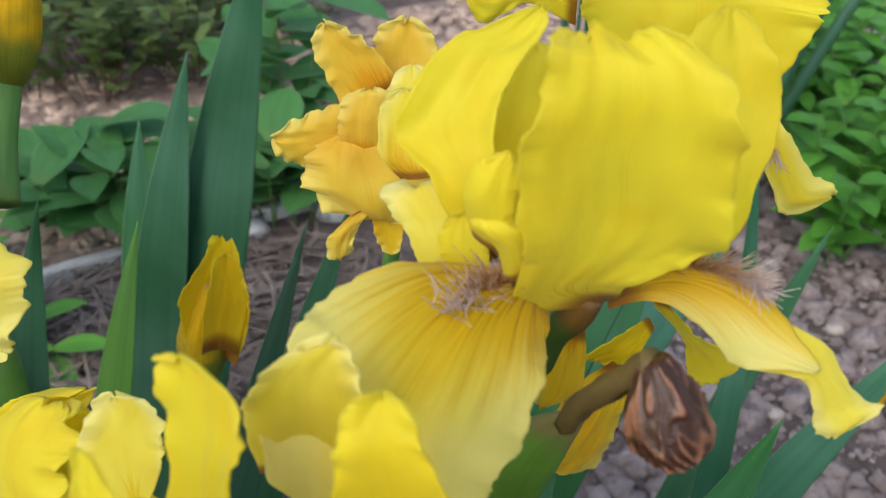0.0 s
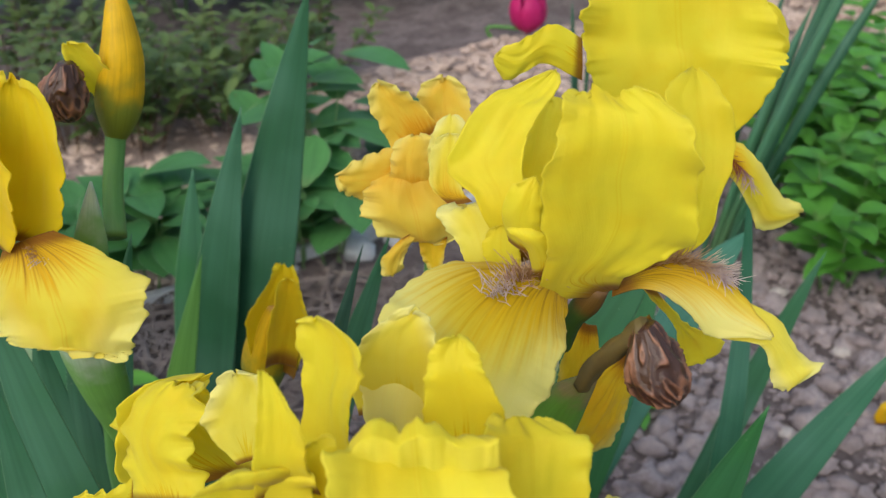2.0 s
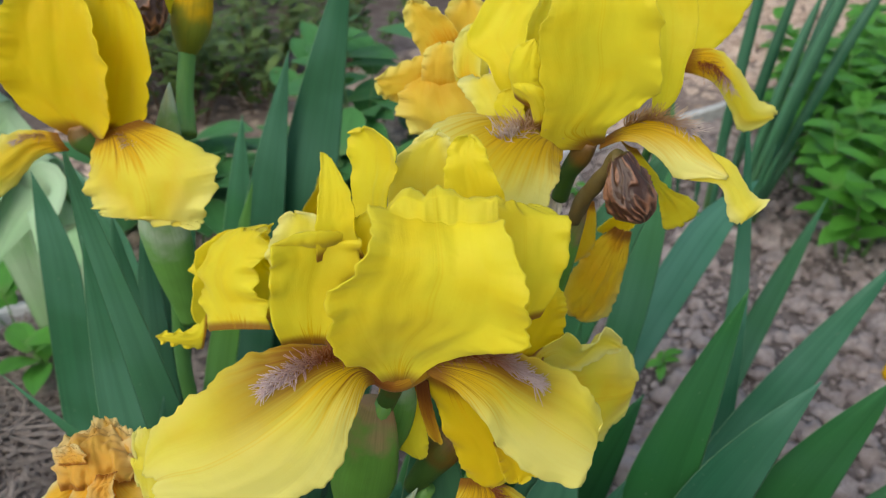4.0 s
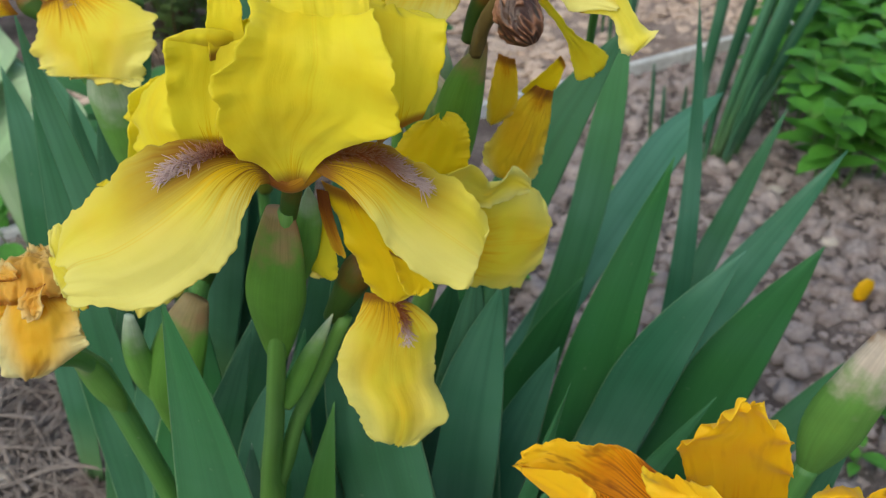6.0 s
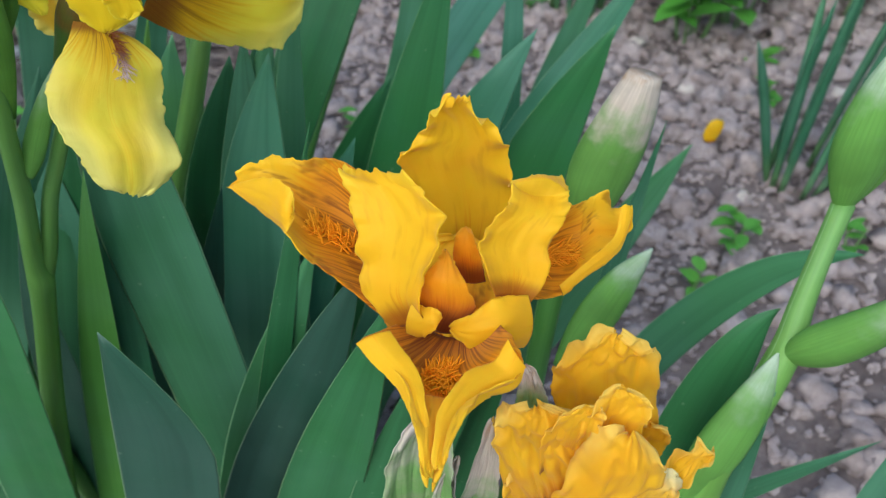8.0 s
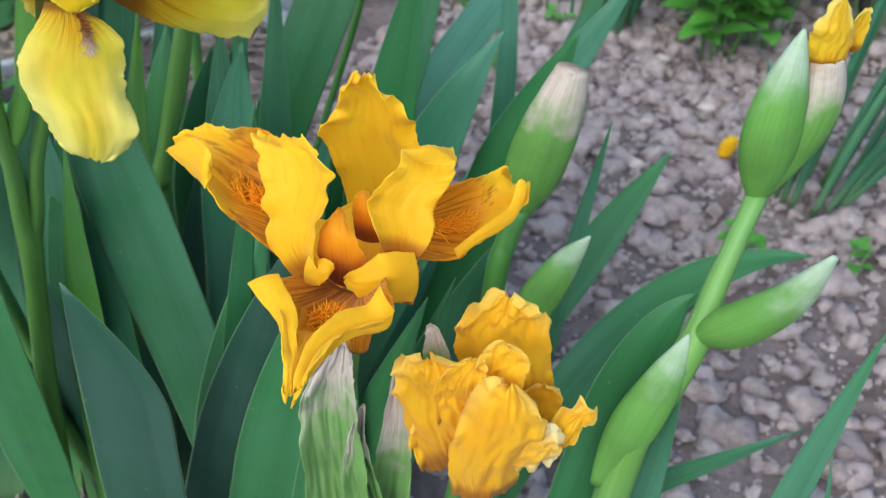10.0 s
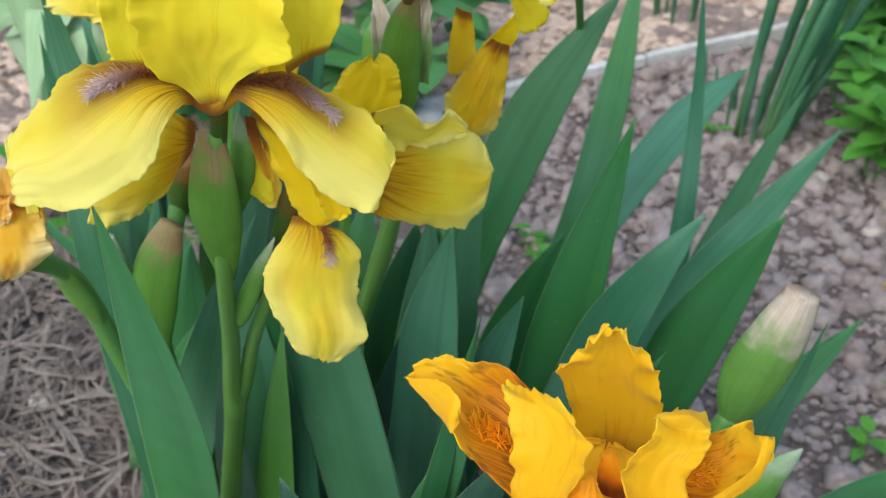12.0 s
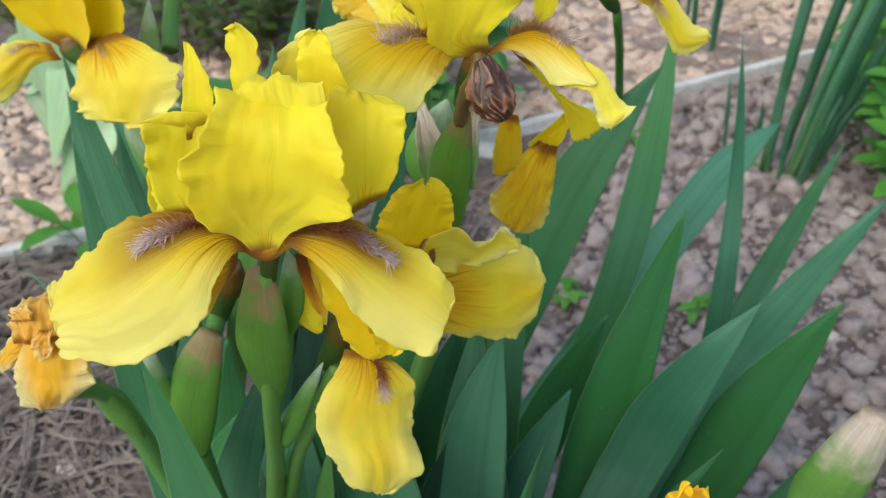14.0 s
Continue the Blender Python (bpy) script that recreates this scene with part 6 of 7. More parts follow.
iris_l = thing("iris_bud_stalk", (0.27, 0.21, 0), "thick green iris stalk with two swollen bud sheaths", "iris bud")
tube(iris_l, "stem", [(0.215, 0.185, -0.005), (0.2265, 0.188, 0.12), (0.24, 0.2, 0.2832), (0.2525, 0.21, 0.3197), (0.263, 0.222, 0.3438), (0.2674, 0.233, 0.3602), (0.2737, 0.246, 0.3764), (0.2795, 0.2567, 0.3917)], [0.0090, 0.0085, 0.0080, 0.0074, 0.0064, 0.0050, 0.0044, 0.0046], M_STEM)
sheath(iris_l, "stem_leaf", [(0.2306, 0.196, 0.2694), (0.2417, 0.2, 0.3068), (0.2509, 0.207, 0.3304), (0.2586, 0.217, 0.3479)], 0.0215, M_SHEATH_GREEN, seed=32, label="broad green leaf sheath round the stalk", flat=0.5)
sheath(iris_l, "bud_sheath", [(0.2793, 0.2567, 0.3905), (0.2781, 0.254, 0.4155), (0.278, 0.252, 0.441), (0.2796, 0.252, 0.467)], 0.0225, M_SHEATH_GREEN, seed=15, label="swollen green sheath with a silvery keel", flat=0.75, belly=0.4)
sheath(iris_l, "bud_sheath", [(0.281, 0.258, 0.3916), (0.289, 0.259, 0.4159), (0.292, 0.26, 0.4346), (0.2908, 0.261, 0.4522)], 0.0200, M_SHEATH_WHITE, seed=16, label="swollen green sheath with a papery edge", flat=0.75, tipw=0.75, belly=0.6)
petal(iris_l, "bud_petal", [((0.2911, 0.2585, 0.4508), (0.0063, 0.0015, -0.0001)), ((0.291, 0.2585, 0.4596), (0.0079, 0.0015, -0.0013)), ((0.2912, 0.2585, 0.4676), (0.0063, 0.0015, -0.0014)), ((0.2908, 0.2585, 0.4777), (0.0016, 0.0015, -0.0012))], (0.1, -1, 0.1), M_WILT, seed=98, label='dry golden petal tip', crumple=0.12, cup=-0.4)
petal(iris_l, "bud_petal", [((0.2991, 0.262, 0.4532), (0.0038, 0.001, 0.0016)), ((0.3001, 0.262, 0.4617), (0.0038, 0.001, 0.0019)), ((0.3003, 0.262, 0.468), (0.0029, 0.001, 0.0009)), ((0.3014, 0.262, 0.4718), (0.0014, 0.001, 0.0001))], (0.1, -1, 0.1), M_WILT, seed=99, label='dry golden petal tip', crumple=0.12, cup=0.3)
sheath(iris_l, "bud_sheath", [(0.2623, 0.2205, 0.3425), (0.2752, 0.215, 0.3572), (0.2894, 0.208, 0.3796), (0.2987, 0.203, 0.4062)], 0.0205, M_SHEATH_GREEN, seed=17, label="green bud sheath with a silvery tip", flat=0.7, tipw=0.12)

fan_a = thing("iris_leaf_fan", (-0.04, 0.2, 0), "fan of broad green sword-shaped iris leaves", "leaves", "iris leaf fans")
sword(fan_a, (-0.1218, 0.2628, 0), (-0.083, 0.2207, 0.2497), (-0.0389, 0.173, 0.4975), 0.0385, 0, M_LEAF_DEEP, seed=1, lean=-1.0, taper=0.3)
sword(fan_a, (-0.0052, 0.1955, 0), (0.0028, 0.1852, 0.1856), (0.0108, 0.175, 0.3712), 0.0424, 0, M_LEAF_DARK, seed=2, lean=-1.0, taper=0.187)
sword(fan_a, (0.03, 0.262, 0), (0.012, 0.262, 0.24), (-0.008, 0.258, 0.478), 0.0460, 8, M_LEAF, seed=3, taper=0.3)
sword(fan_a, (-0.09, 0.2638, 0), (-0.0532, 0.2544, 0.1965), (-0.0164, 0.245, 0.3931), 0.0269, -10, M_LEAF_FRESH, seed=4)
sword(fan_a, (-0.208, 0.3, 0), (-0.1425, 0.3, 0.1903), (-0.077, 0.3, 0.3805), 0.0337, 20, seed=5)
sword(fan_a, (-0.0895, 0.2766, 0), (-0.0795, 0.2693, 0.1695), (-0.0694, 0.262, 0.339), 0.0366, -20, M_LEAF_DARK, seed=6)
sword(fan_a, (-0.2012, 0.33, 0), (-0.1383, 0.33, 0.1935), (-0.0753, 0.33, 0.3869), 0.0376, 20, seed=7)
sword(fan_a, (-0.0504, 0.262, 0), (-0.0327, 0.262, 0.2244), (-0.015, 0.262, 0.4487), 0.0151, 30, seed=8)
sword(fan_a, (-0.1211, 0.3, 0), (-0.0853, 0.3, 0.1911), (-0.0495, 0.3, 0.3823), 0.0350, 10, M_LEAF_DEEP, seed=9)
sword(fan_a, (-0.1703, 0.32, 0), (-0.1424, 0.32, 0.1835), (-0.1145, 0.32, 0.367), 0.0565, 10, M_LEAF_DEEP, seed=10)

fan_b = thing("iris_leaf_fan", (0.06, 0.24, 0), "dense fan of upright green iris leaves under the blooms", "leaves", "iris leaf fans")
sword(fan_b, (-0.0069, 0.2426, 0), (0.0371, 0.2368, 0.2153), (0.081, 0.231, 0.4307), 0.0140, 15, M_LEAF_DEEP, seed=11)
sword(fan_b, (0.0125, 0.3322, 0), (0.0221, 0.3251, 0.2088), (0.0317, 0.318, 0.4177), 0.0463, 5, M_LEAF, seed=12)
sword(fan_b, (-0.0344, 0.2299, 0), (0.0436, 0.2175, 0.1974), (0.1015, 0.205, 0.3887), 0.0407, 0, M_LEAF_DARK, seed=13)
sword(fan_b, (0.0028, 0.2218, 0), (0.0694, 0.2059, 0.1982), (0.116, 0.19, 0.3904), 0.0373, 0, M_LEAF_DEEP, seed=14)
sword(fan_b, (-0.0311, 0.2572, 0), (0.0232, 0.2461, 0.1873), (0.0775, 0.235, 0.3747), 0.0312, 20, M_LEAF_LIGHT, seed=15)
sword(fan_b, (0.0477, 0.24, 0), (0.0669, 0.24, 0.1564), (0.0861, 0.24, 0.3127), 0.0319, 0, M_LEAF_DEEP, seed=16)
sword(fan_b, (-0.1047, 0.33, 0), (-0.0599, 0.33, 0.2096), (-0.0152, 0.33, 0.4192), 0.0202, 10, M_LEAF_FRESH, seed=17)
sword(fan_b, (-0.0873, 0.34, 0), (-0.027, 0.34, 0.207), (0.0332, 0.34, 0.414), 0.0144, 10, M_LEAF_LIGHT, seed=18)
sword(fan_b, (-0.0047, 0.38, 0), (0.0179, 0.38, 0.2134), (0.0406, 0.38, 0.4267), 0.0239, 10, M_LEAF_LIGHT, seed=19)
sword(fan_b, (-0.0344, 0.3307, 0), (0.0057, 0.3243, 0.2167), (0.0458, 0.318, 0.4335), 0.0326, 0, M_LEAF_LIGHT, seed=20)
sword(fan_b, (-0.0666, 0.3268, 0), (-0.0234, 0.3084, 0.177), (0.0199, 0.29, 0.354), 0.0212, 0, M_LEAF_DARK, seed=21)
sword(fan_b, (0.0733, 0.2, 0), (0.0975, 0.2, 0.1697), (0.1217, 0.2, 0.3395), 0.0376, 0, M_LEAF_DEEP, seed=22)

fan_c = thing("iris_leaf_fan", (0.16, 0.36, 0), "fan of long leaning green iris leaves over soil", "leaves", "iris leaf fans")
sword(fan_c, (0.0268, 0.3782, 0), (0.0861, 0.391, 0.2162), (0.1171, 0.394, 0.438), 0.0407, 0, M_LEAF_DEEP, seed=23, lean=0.95, taper=0.42)
sword(fan_c, (0.0684, 0.41, 0), (0.1465, 0.4183, 0.1886), (0.1991, 0.405, 0.3846), 0.0424, 0, M_LEAF_DEEP, seed=24, lean=0.8, taper=0.30)
sword(fan_c, (0.0234, 0.3583, 0), (0.0785, 0.3711, 0.1987), (0.1586, 0.392, 0.3872), 0.0362, 0, M_LEAF_TEAL, seed=25, lean=0.8, taper=0.27)
sword(fan_c, (0.0297, 0.4517, -0), (0.129, 0.5025, 0.1849), (0.2378, 0.56, 0.3622), 0.0355, 0, M_LEAF_TEAL, seed=26)
sword(fan_c, (0.095, 0.5948, 0), (0.1659, 0.673, 0.1494), (0.2237, 0.72, 0.3156), 0.0236, 0, M_LEAF, seed=27)
sword(fan_c, (-0.1011, 0.3525, 0), (-0.0203, 0.4477, 0.2303), (0.0892, 0.525, 0.4546), 0.04, 0, M_LEAF_DEEP, seed=28, lean=0.9, taper=0.23)
sword(fan_c, (-0.0452, 0.4965, 0), (0.0892, 0.5597, 0.2083), (0.0862, 0.64, 0.4437), 0.027, 0, M_LEAF_LIGHT, seed=29, lean=0.4, taper=0.3)
sword(fan_c, (-0.0895, 0.3816, -0), (0.0372, 0.5427, 0.1961), (0.1731, 0.76, 0.3055), 0.034, 0, M_LEAF_TEAL, seed=30, lean=0.8, taper=0.16)
sword(fan_c, (0.1132, 0.5114, 0), (0.162, 0.5569, 0.2232), (0.1324, 0.6, 0.4481), 0.0219, 0, M_LEAF_TEAL, seed=31, lean=0.2, taper=0.75)
sword(fan_c, (0.0086, 0.34, 0), (0.0791, 0.34, 0.1662), (0.1496, 0.34, 0.3325), 0.0185, 0, seed=32)
sword(fan_c, (0.1494, 0.49, 0), (0.2146, 0.49, 0.1315), (0.2678, 0.49, 0.2595), 0.0314, 0, M_LEAF_LIGHT, seed=33)
sword(fan_c, (0.1717, 0.33, 0), (0.1962, 0.33, 0.189), (0.2206, 0.33, 0.378), 0.0128, 0, seed=34)

fan_g = thing("iris_leaf_fan", (0.0, 0.33, 0), "crowded fan of broad dark green iris leaves", "leaves", "iris leaf fans")
sword(fan_g, (-0.0948, 0.3, 0), (-0.0762, 0.3, 0.198), (-0.0648, 0.3, 0.3561), 0.05, 0, M_LEAF_TEAL, seed=81, taper=0.3)
sword(fan_g, (-0.1672, 0.315, 0), (-0.1362, 0.315, 0.1768), (-0.1172, 0.315, 0.3136), 0.048, 0, M_LEAF_DEEP, seed=82, taper=0.3)
sword(fan_g, (-0.0729, 0.33, 0), (-0.0543, 0.33, 0.1943), (-0.0429, 0.33, 0.3485), 0.05, 0, M_LEAF_TEAL, seed=83, taper=0.3)
sword(fan_g, (-0.0717, 0.365, 0), (-0.0407, 0.365, 0.2143), (-0.0217, 0.365, 0.3886), 0.04, 0, M_LEAF_LIGHT, seed=84, taper=0.3)
sword(fan_g, (-0.0234, 0.335, 0), (0.0014, 0.335, 0.2171), (0.0166, 0.335, 0.3942), 0.046, 0, M_LEAF_DEEP, seed=85, taper=0.3)
sword(fan_g, (-0.0164, 0.312, 0), (0.0208, 0.312, 0.2256), (0.0436, 0.312, 0.4112), 0.04, 0, M_LEAF_TEAL, seed=86, taper=0.3)
sword(fan_g, (-0.0269, 0.4097, 0), (0.0215, 0.4208, 0.168), (0.0768, 0.43, 0.334), 0.034, 0, M_LEAF_DEEP, seed=87, taper=0.3)
sword(fan_g, (-0.0306, 0.3247, 0), (0.023, 0.342, 0.1671), (0.0681, 0.36, 0.3365), 0.032, 0, M_LEAF_TEAL, seed=88, taper=0.3)

fan_d = thing("iris_leaf_fan", (0.25, 0.22, 0), "low arching green iris leaves beside a bud stalk", "leaves", "iris leaf fans")
sword(fan_d, (0.15, 0.29, 0.0), (0.2179, 0.32, 0.3166), (0.334, 0.34, 0.298), 0.0279, 0, seed=61, lean=-0.3)
sword(fan_d, (0.205, 0.200, 0.0), (0.222, 0.222, 0.335), (0.262, 0.238, 0.3513), 0.0300, 0, M_LEAF_DEEP, seed=62, lean=-0.3)
sword(fan_d, (0.0777, 0.233, 0.05), (0.1994, 0.233, 0.1657), (0.3212, 0.233, 0.2813), 0.0199, 0, seed=35)
sword(fan_d, (0.3024, 0.22, 0), (0.3175, 0.22, 0.1803), (0.3326, 0.22, 0.3606), 0.0175, 0, seed=36)
sword(fan_d, (0.3751, 0.18, 0), (0.3445, 0.18, 0.1653), (0.3138, 0.18, 0.3307), 0.0066, 0, seed=37)
sword(fan_d, (0.0766, 0.215, 0), (0.1197, 0.215, 0.1833), (0.1628, 0.215, 0.3666), 0.0225, 0, M_LEAF_DEEP, seed=38)
sword(fan_d, (0.0404, 0.205, 0), (0.0967, 0.205, 0.1813), (0.153, 0.205, 0.3626), 0.0243, 0, M_LEAF_DEEP, seed=39)
sword(fan_d, (0.2329, 0.21, 0), (0.2462, 0.21, 0.1674), (0.2594, 0.21, 0.3348), 0.0283, 0, seed=40)
sword(fan_d, (0.0576, 0.29, 0), (0.1199, 0.29, 0.1721), (0.1823, 0.29, 0.3441), 0.0359, 20, seed=41)

fan_e = thing("iris_leaf_fan", (-0.2, 0.38, 0), "loose fan of dark green iris leaves", "leaves", "iris leaf fans")
sword(fan_e, (-0.3673, 0.49, 0), (-0.3469, 0.49, 0.209), (-0.3265, 0.49, 0.4181), 0.0321, 0, seed=42, lean=-0.9, taper=0.195)
sword(fan_e, (-0.2446, 0.5, 0), (-0.2728, 0.5, 0.2089), (-0.301, 0.5, 0.4178), 0.0304, 0, seed=43, lean=-0.6, taper=0.155)
sword(fan_e, (-0.1571, 0.37, 0), (-0.1841, 0.37, 0.2534), (-0.2111, 0.37, 0.5069), 0.0353, 0, seed=44)
sword(fan_e, (0.0836, 0.34, 0), (-0.0889, 0.34, 0.1907), (-0.2615, 0.34, 0.3814), 0.0239, -10, seed=45)
sword(fan_e, (-0.2411, 0.4, 0), (-0.2173, 0.4, 0.2288), (-0.1935, 0.4, 0.4576), 0.0311, 0, seed=46)
sword(fan_e, (-0.19, 0.4, 0), (-0.1215, 0.4, 0.2498), (-0.053, 0.4, 0.4996), 0.0195, 0, M_LEAF_DARK, seed=47)
sword(fan_e, (-0.3045, 0.42, 0), (-0.2351, 0.42, 0.2424), (-0.1657, 0.42, 0.4848), 0.0332, 0, seed=48)
sword(fan_e, (-0.2227, 0.4, 0), (-0.218, 0.4, 0.2239), (-0.2134, 0.4, 0.4478), 0.0444, 10, seed=49)
sword(fan_e, (-0.1962, 0.33, 0), (-0.1897, 0.33, 0.2406), (-0.1832, 0.33, 0.4811), 0.0310, 10, seed=50)
sword(fan_e, (-0.2303, 0.33, 0), (-0.1826, 0.33, 0.198), (-0.1349, 0.33, 0.3959), 0.0284, 0, seed=51)
sword(fan_e, (-0.2267, 0.36, 0), (-0.2042, 0.36, 0.1803), (-0.1817, 0.36, 0.3606), 0.0341, 0, seed=52)

fan_f = thing("iris_leaf_fan", (-0.18, 0.6, 0), "tall upright pair of green iris leaves behind the blooms", "leaves", "iris leaf fans")
sword(fan_f, (-0.2919, 0.598, 0), (-0.2352, 0.598, 0.2343), (-0.1786, 0.598, 0.4686), 0.0378, 0, seed=53)
sword(fan_f, (-0.2746, 0.61, 0), (-0.1926, 0.61, 0.2748), (-0.1306, 0.61, 0.5437), 0.0478, 0, seed=54)
sword(fan_f, (-0.1973, 0.54, 0), (-0.1359, 0.54, 0.2088), (-0.0746, 0.54, 0.4176), 0.0251, 0, seed=55)
sword(fan_f, (-0.3024, 0.52, 0), (-0.2435, 0.52, 0.2036), (-0.1846, 0.52, 0.4072), 0.0235, 0, M_LEAF_FRESH, seed=56)
sword(fan_f, (-0.3037, 0.66, 0), (-0.2769, 0.66, 0.1937), (-0.2502, 0.66, 0.3874), 0.0325, 0, seed=57)


# ---------------------------------------------------------------- edging, path and loose ground cover
def box_strip(parent, name, a, b, wide, low, high, mat, label=""):
    """A straight strip with slightly uneven, rounded upper edges."""
    a, b = np.array(a), np.array(b)
    d = unit(b - a)
    s = np.array((-d[1], d[0], 0))
    verts = []
    n = 60
    for i in range(n):
        p = a + (b - a) * i / (n - 1)
        j = 0.002 * wave(i * 0.4, 3.0)
        for x, z in ((-1, low), (-1, high - 0.003), (-0.7, high), (0.7, high), (1, high - 0.003), (1, low)):
            verts.append((p[0] + s[0] * (0.5 * wide * x + j), p[1] + s[1] * (0.5 * wide * x + j), z + (0.003 * wave(i * 0.21, 7.0) if z > low else 0)))
    f = grid_faces(n, 6, True) + [tuple(range(6))[::-1], tuple((n - 1) * 6 + k for k in range(6))]
    return part(name, verts, f, mat, parent, label, smooth=False)


edging = thing("edging_strip", (-0.4, 1.085, 0), "weathered whitish edging strip between soil bed and path", "edging")
for x0, x1 in ((-1.9, -0.86), (-0.855, 0.02), (0.025, 0.62)):
    box_strip(edging, "board", (x0, board_y(x0), 0), (x1, board_y(x1), 0), 0.014, -0.02, 0.015, M_BOARD)

spots = []
while len(spots) < 13000:
    x, d = rnd.uniform(-1.5, 1.0), 0.025 + 0.55 * rnd.random() ** 1.2
    y = board_y(x) + d * 1.25
    spots.append((x, y, 0.004 + 0.013 * rnd.random() ** 2.0))
scatter("wood_chips", spots, M_CHIP, "tan wood chips and crumbs covering the path", "wood chips", 0.5, CRUMBS, CRUMB_F, 0.011)

verts, faces = [], []
for _ in range(5200):
    x, y = rnd.uniform(-1.25, -0.14), rnd.uniform(0.25, 1.1)
    if y > board_y(x) - 0.01 or (x > -0.28 and rnd.random() < 0.6):
        continue
    a, ln, w = rnd.uniform(0, 6.28), rnd.uniform(0.03, 0.13), 0.0007 + 0.0020 * rnd.random() ** 1.6
    z = height(x, y) + 0.002 + 0.016 * rnd.random()
    k0 = len(verts)
    c = rnd.gauss(0, 0.7)
    for i in range(5):
        u = i / 4 - 0.5
        b = a + c * u
        px, py = x + ln * u * math.cos(a) - c * ln * u * u * math.sin(a) * 0.5, y + ln * u * math.sin(a) + c * ln * u * u * math.cos(a) * 0.5
        pz = z + 0.006 * wave(x * 40 + i * 0.6, y * 40)
        for q, dz in ((-1, 0), (0, 0.8 * w), (1, 0)):
            verts.append((px - w * q * math.sin(b), py + w * q * math.cos(b), pz + dz))
    for i in range(4):
        for j in range(2):
            faces.append((k0 + i * 3 + j, k0 + i * 3 + j + 1, k0 + i * 3 + j + 4, k0 + i * 3 + j + 3))
tagged(part("dry_grass", verts, faces, M_STRAW), "tangle of dry greyish grass stems on the ground", "dry grass", kind="stuff")


def stone(at, size, mat, label, category="stone", name="stone", flat=0.6):
    x, y = at
    ob = thing(name, (x, y, 0), label, category)
    v = lump(int(x * 917 + y * 313) % 50, 0.35) * size * np.array((1, 0.8, flat)) + np.array((x, y, height(x, y) + size * flat * 0.45))
    part("body", v, LUMP_F, mat, ob)
    return ob


for x, y, s in ((0.41, 1.24, 0.017), (0.36, 1.02, 0.012), (0.30, 1.13, 0.012), (0.43, 1.16, 0.010), (0.55, 1.02, 0.013), (0.39, 0.79, 0.014), (0.46, 0.93, 0.011), (0.27, 0.86, 0.010)):
    stone((x, y), s, M_STONE, "pale tan stone lying in the soil")
for x, y, s in ((-0.27, 1.155, 0.030), (-0.36, 1.09, 0.026), (-0.22, 1.20, 0.024), (-0.64, 0.60, 0.010)):
    stone((x, y), s, M_BOARD, "whitish stone lying on the ground")
stone((-0.455, 0.476), 0.021, M_STONE, "flat grey stone among dry grass", flat=0.28)
pet = thing("fallen_petal", (0.375, 0.888, 0), "small fallen orange petal curled on the soil", "petal")
petal(pet, "petal", [((0.371, 0.885, 0.002), (0.006, 0.001, 0.0)), ((0.372, 0.887, 0.012), (0.010, 0.002, 0.001)), ((0.374, 0.889, 0.022), (0.010, 0.002, 0.001)), ((0.376, 0.892, 0.029), (0.005, 0.001, 0.0))], (0, -1, 0.5), M_ORANGE, cup=-0.3, seed=200, nu=14, nv=9)


# ---------------------------------------------------------------- plants behind the irises
def leafy_plant(name, at, label, category, stems, high, spread, ln, wd, mat, seed, group="", per=8, lean=(0, 0), droop=0.3, twig="stem", stem_mat=None):
    """A low herb: a few thin stems, each with pairs of oval leaves."""
    r = random.Random(seed)
    x, y = at
    ob = thing(name, (x, y, height(x, y)), label, category, group)
    lv, lf, luv = [], [], []
    for i in range(stems):
        a = r.uniform(0, 6.28)
        d = spread * math.sqrt(r.random())
        b = np.array((x + 0.25 * d * math.cos(a), y + 0.25 * d * math.sin(a), height(x, y) - 0.004))
        tip = np.array((x + d * math.cos(a) + lean[0] * high, y + d * math.sin(a) + lean[1] * high, high * r.uniform(0.6, 1.0)))
        mid = (b + tip) / 2 + np.array((0, 0, 0.15 * high))
        sv, sf, k0 = [], [], 0
        for q in range(7):
            u = q / 6
            c = (1 - u) ** 2 * b + 2 * u * (1 - u) * mid + u * u * tip
            for s in range(4):
                sv.append(c + 0.0016 * (1.2 - u) * np.array((math.cos(s * 1.571), math.sin(s * 1.571), 0)))
        sf += [(k0 + q * 4 + s, k0 + q * 4 + (s + 1) % 4, k0 + q * 4 + 4 + (s + 1) % 4, k0 + q * 4 + 4 + s) for q in range(6) for s in range(4)]
        part(twig, sv, sf, stem_mat or M_WEED, ob)
        for q in range(per):
            u = 0.25 + 0.75 * (q + r.random()) / per
            c = (1 - u) ** 2 * b + 2 * u * (1 - u) * mid + u * u * tip
            w = r.uniform(0, 6.28)
            blade_leaf(lv, lf, luv, c, (math.cos(w), math.sin(w), r.uniform(-0.1, 0.6)), (0, 0, 1), ln * r.uniform(0.6, 1.1), wd * r.uniform(0.7, 1.1), droop)
    part("foliage", lv, lf, mat, ob, "", luv)
    return ob


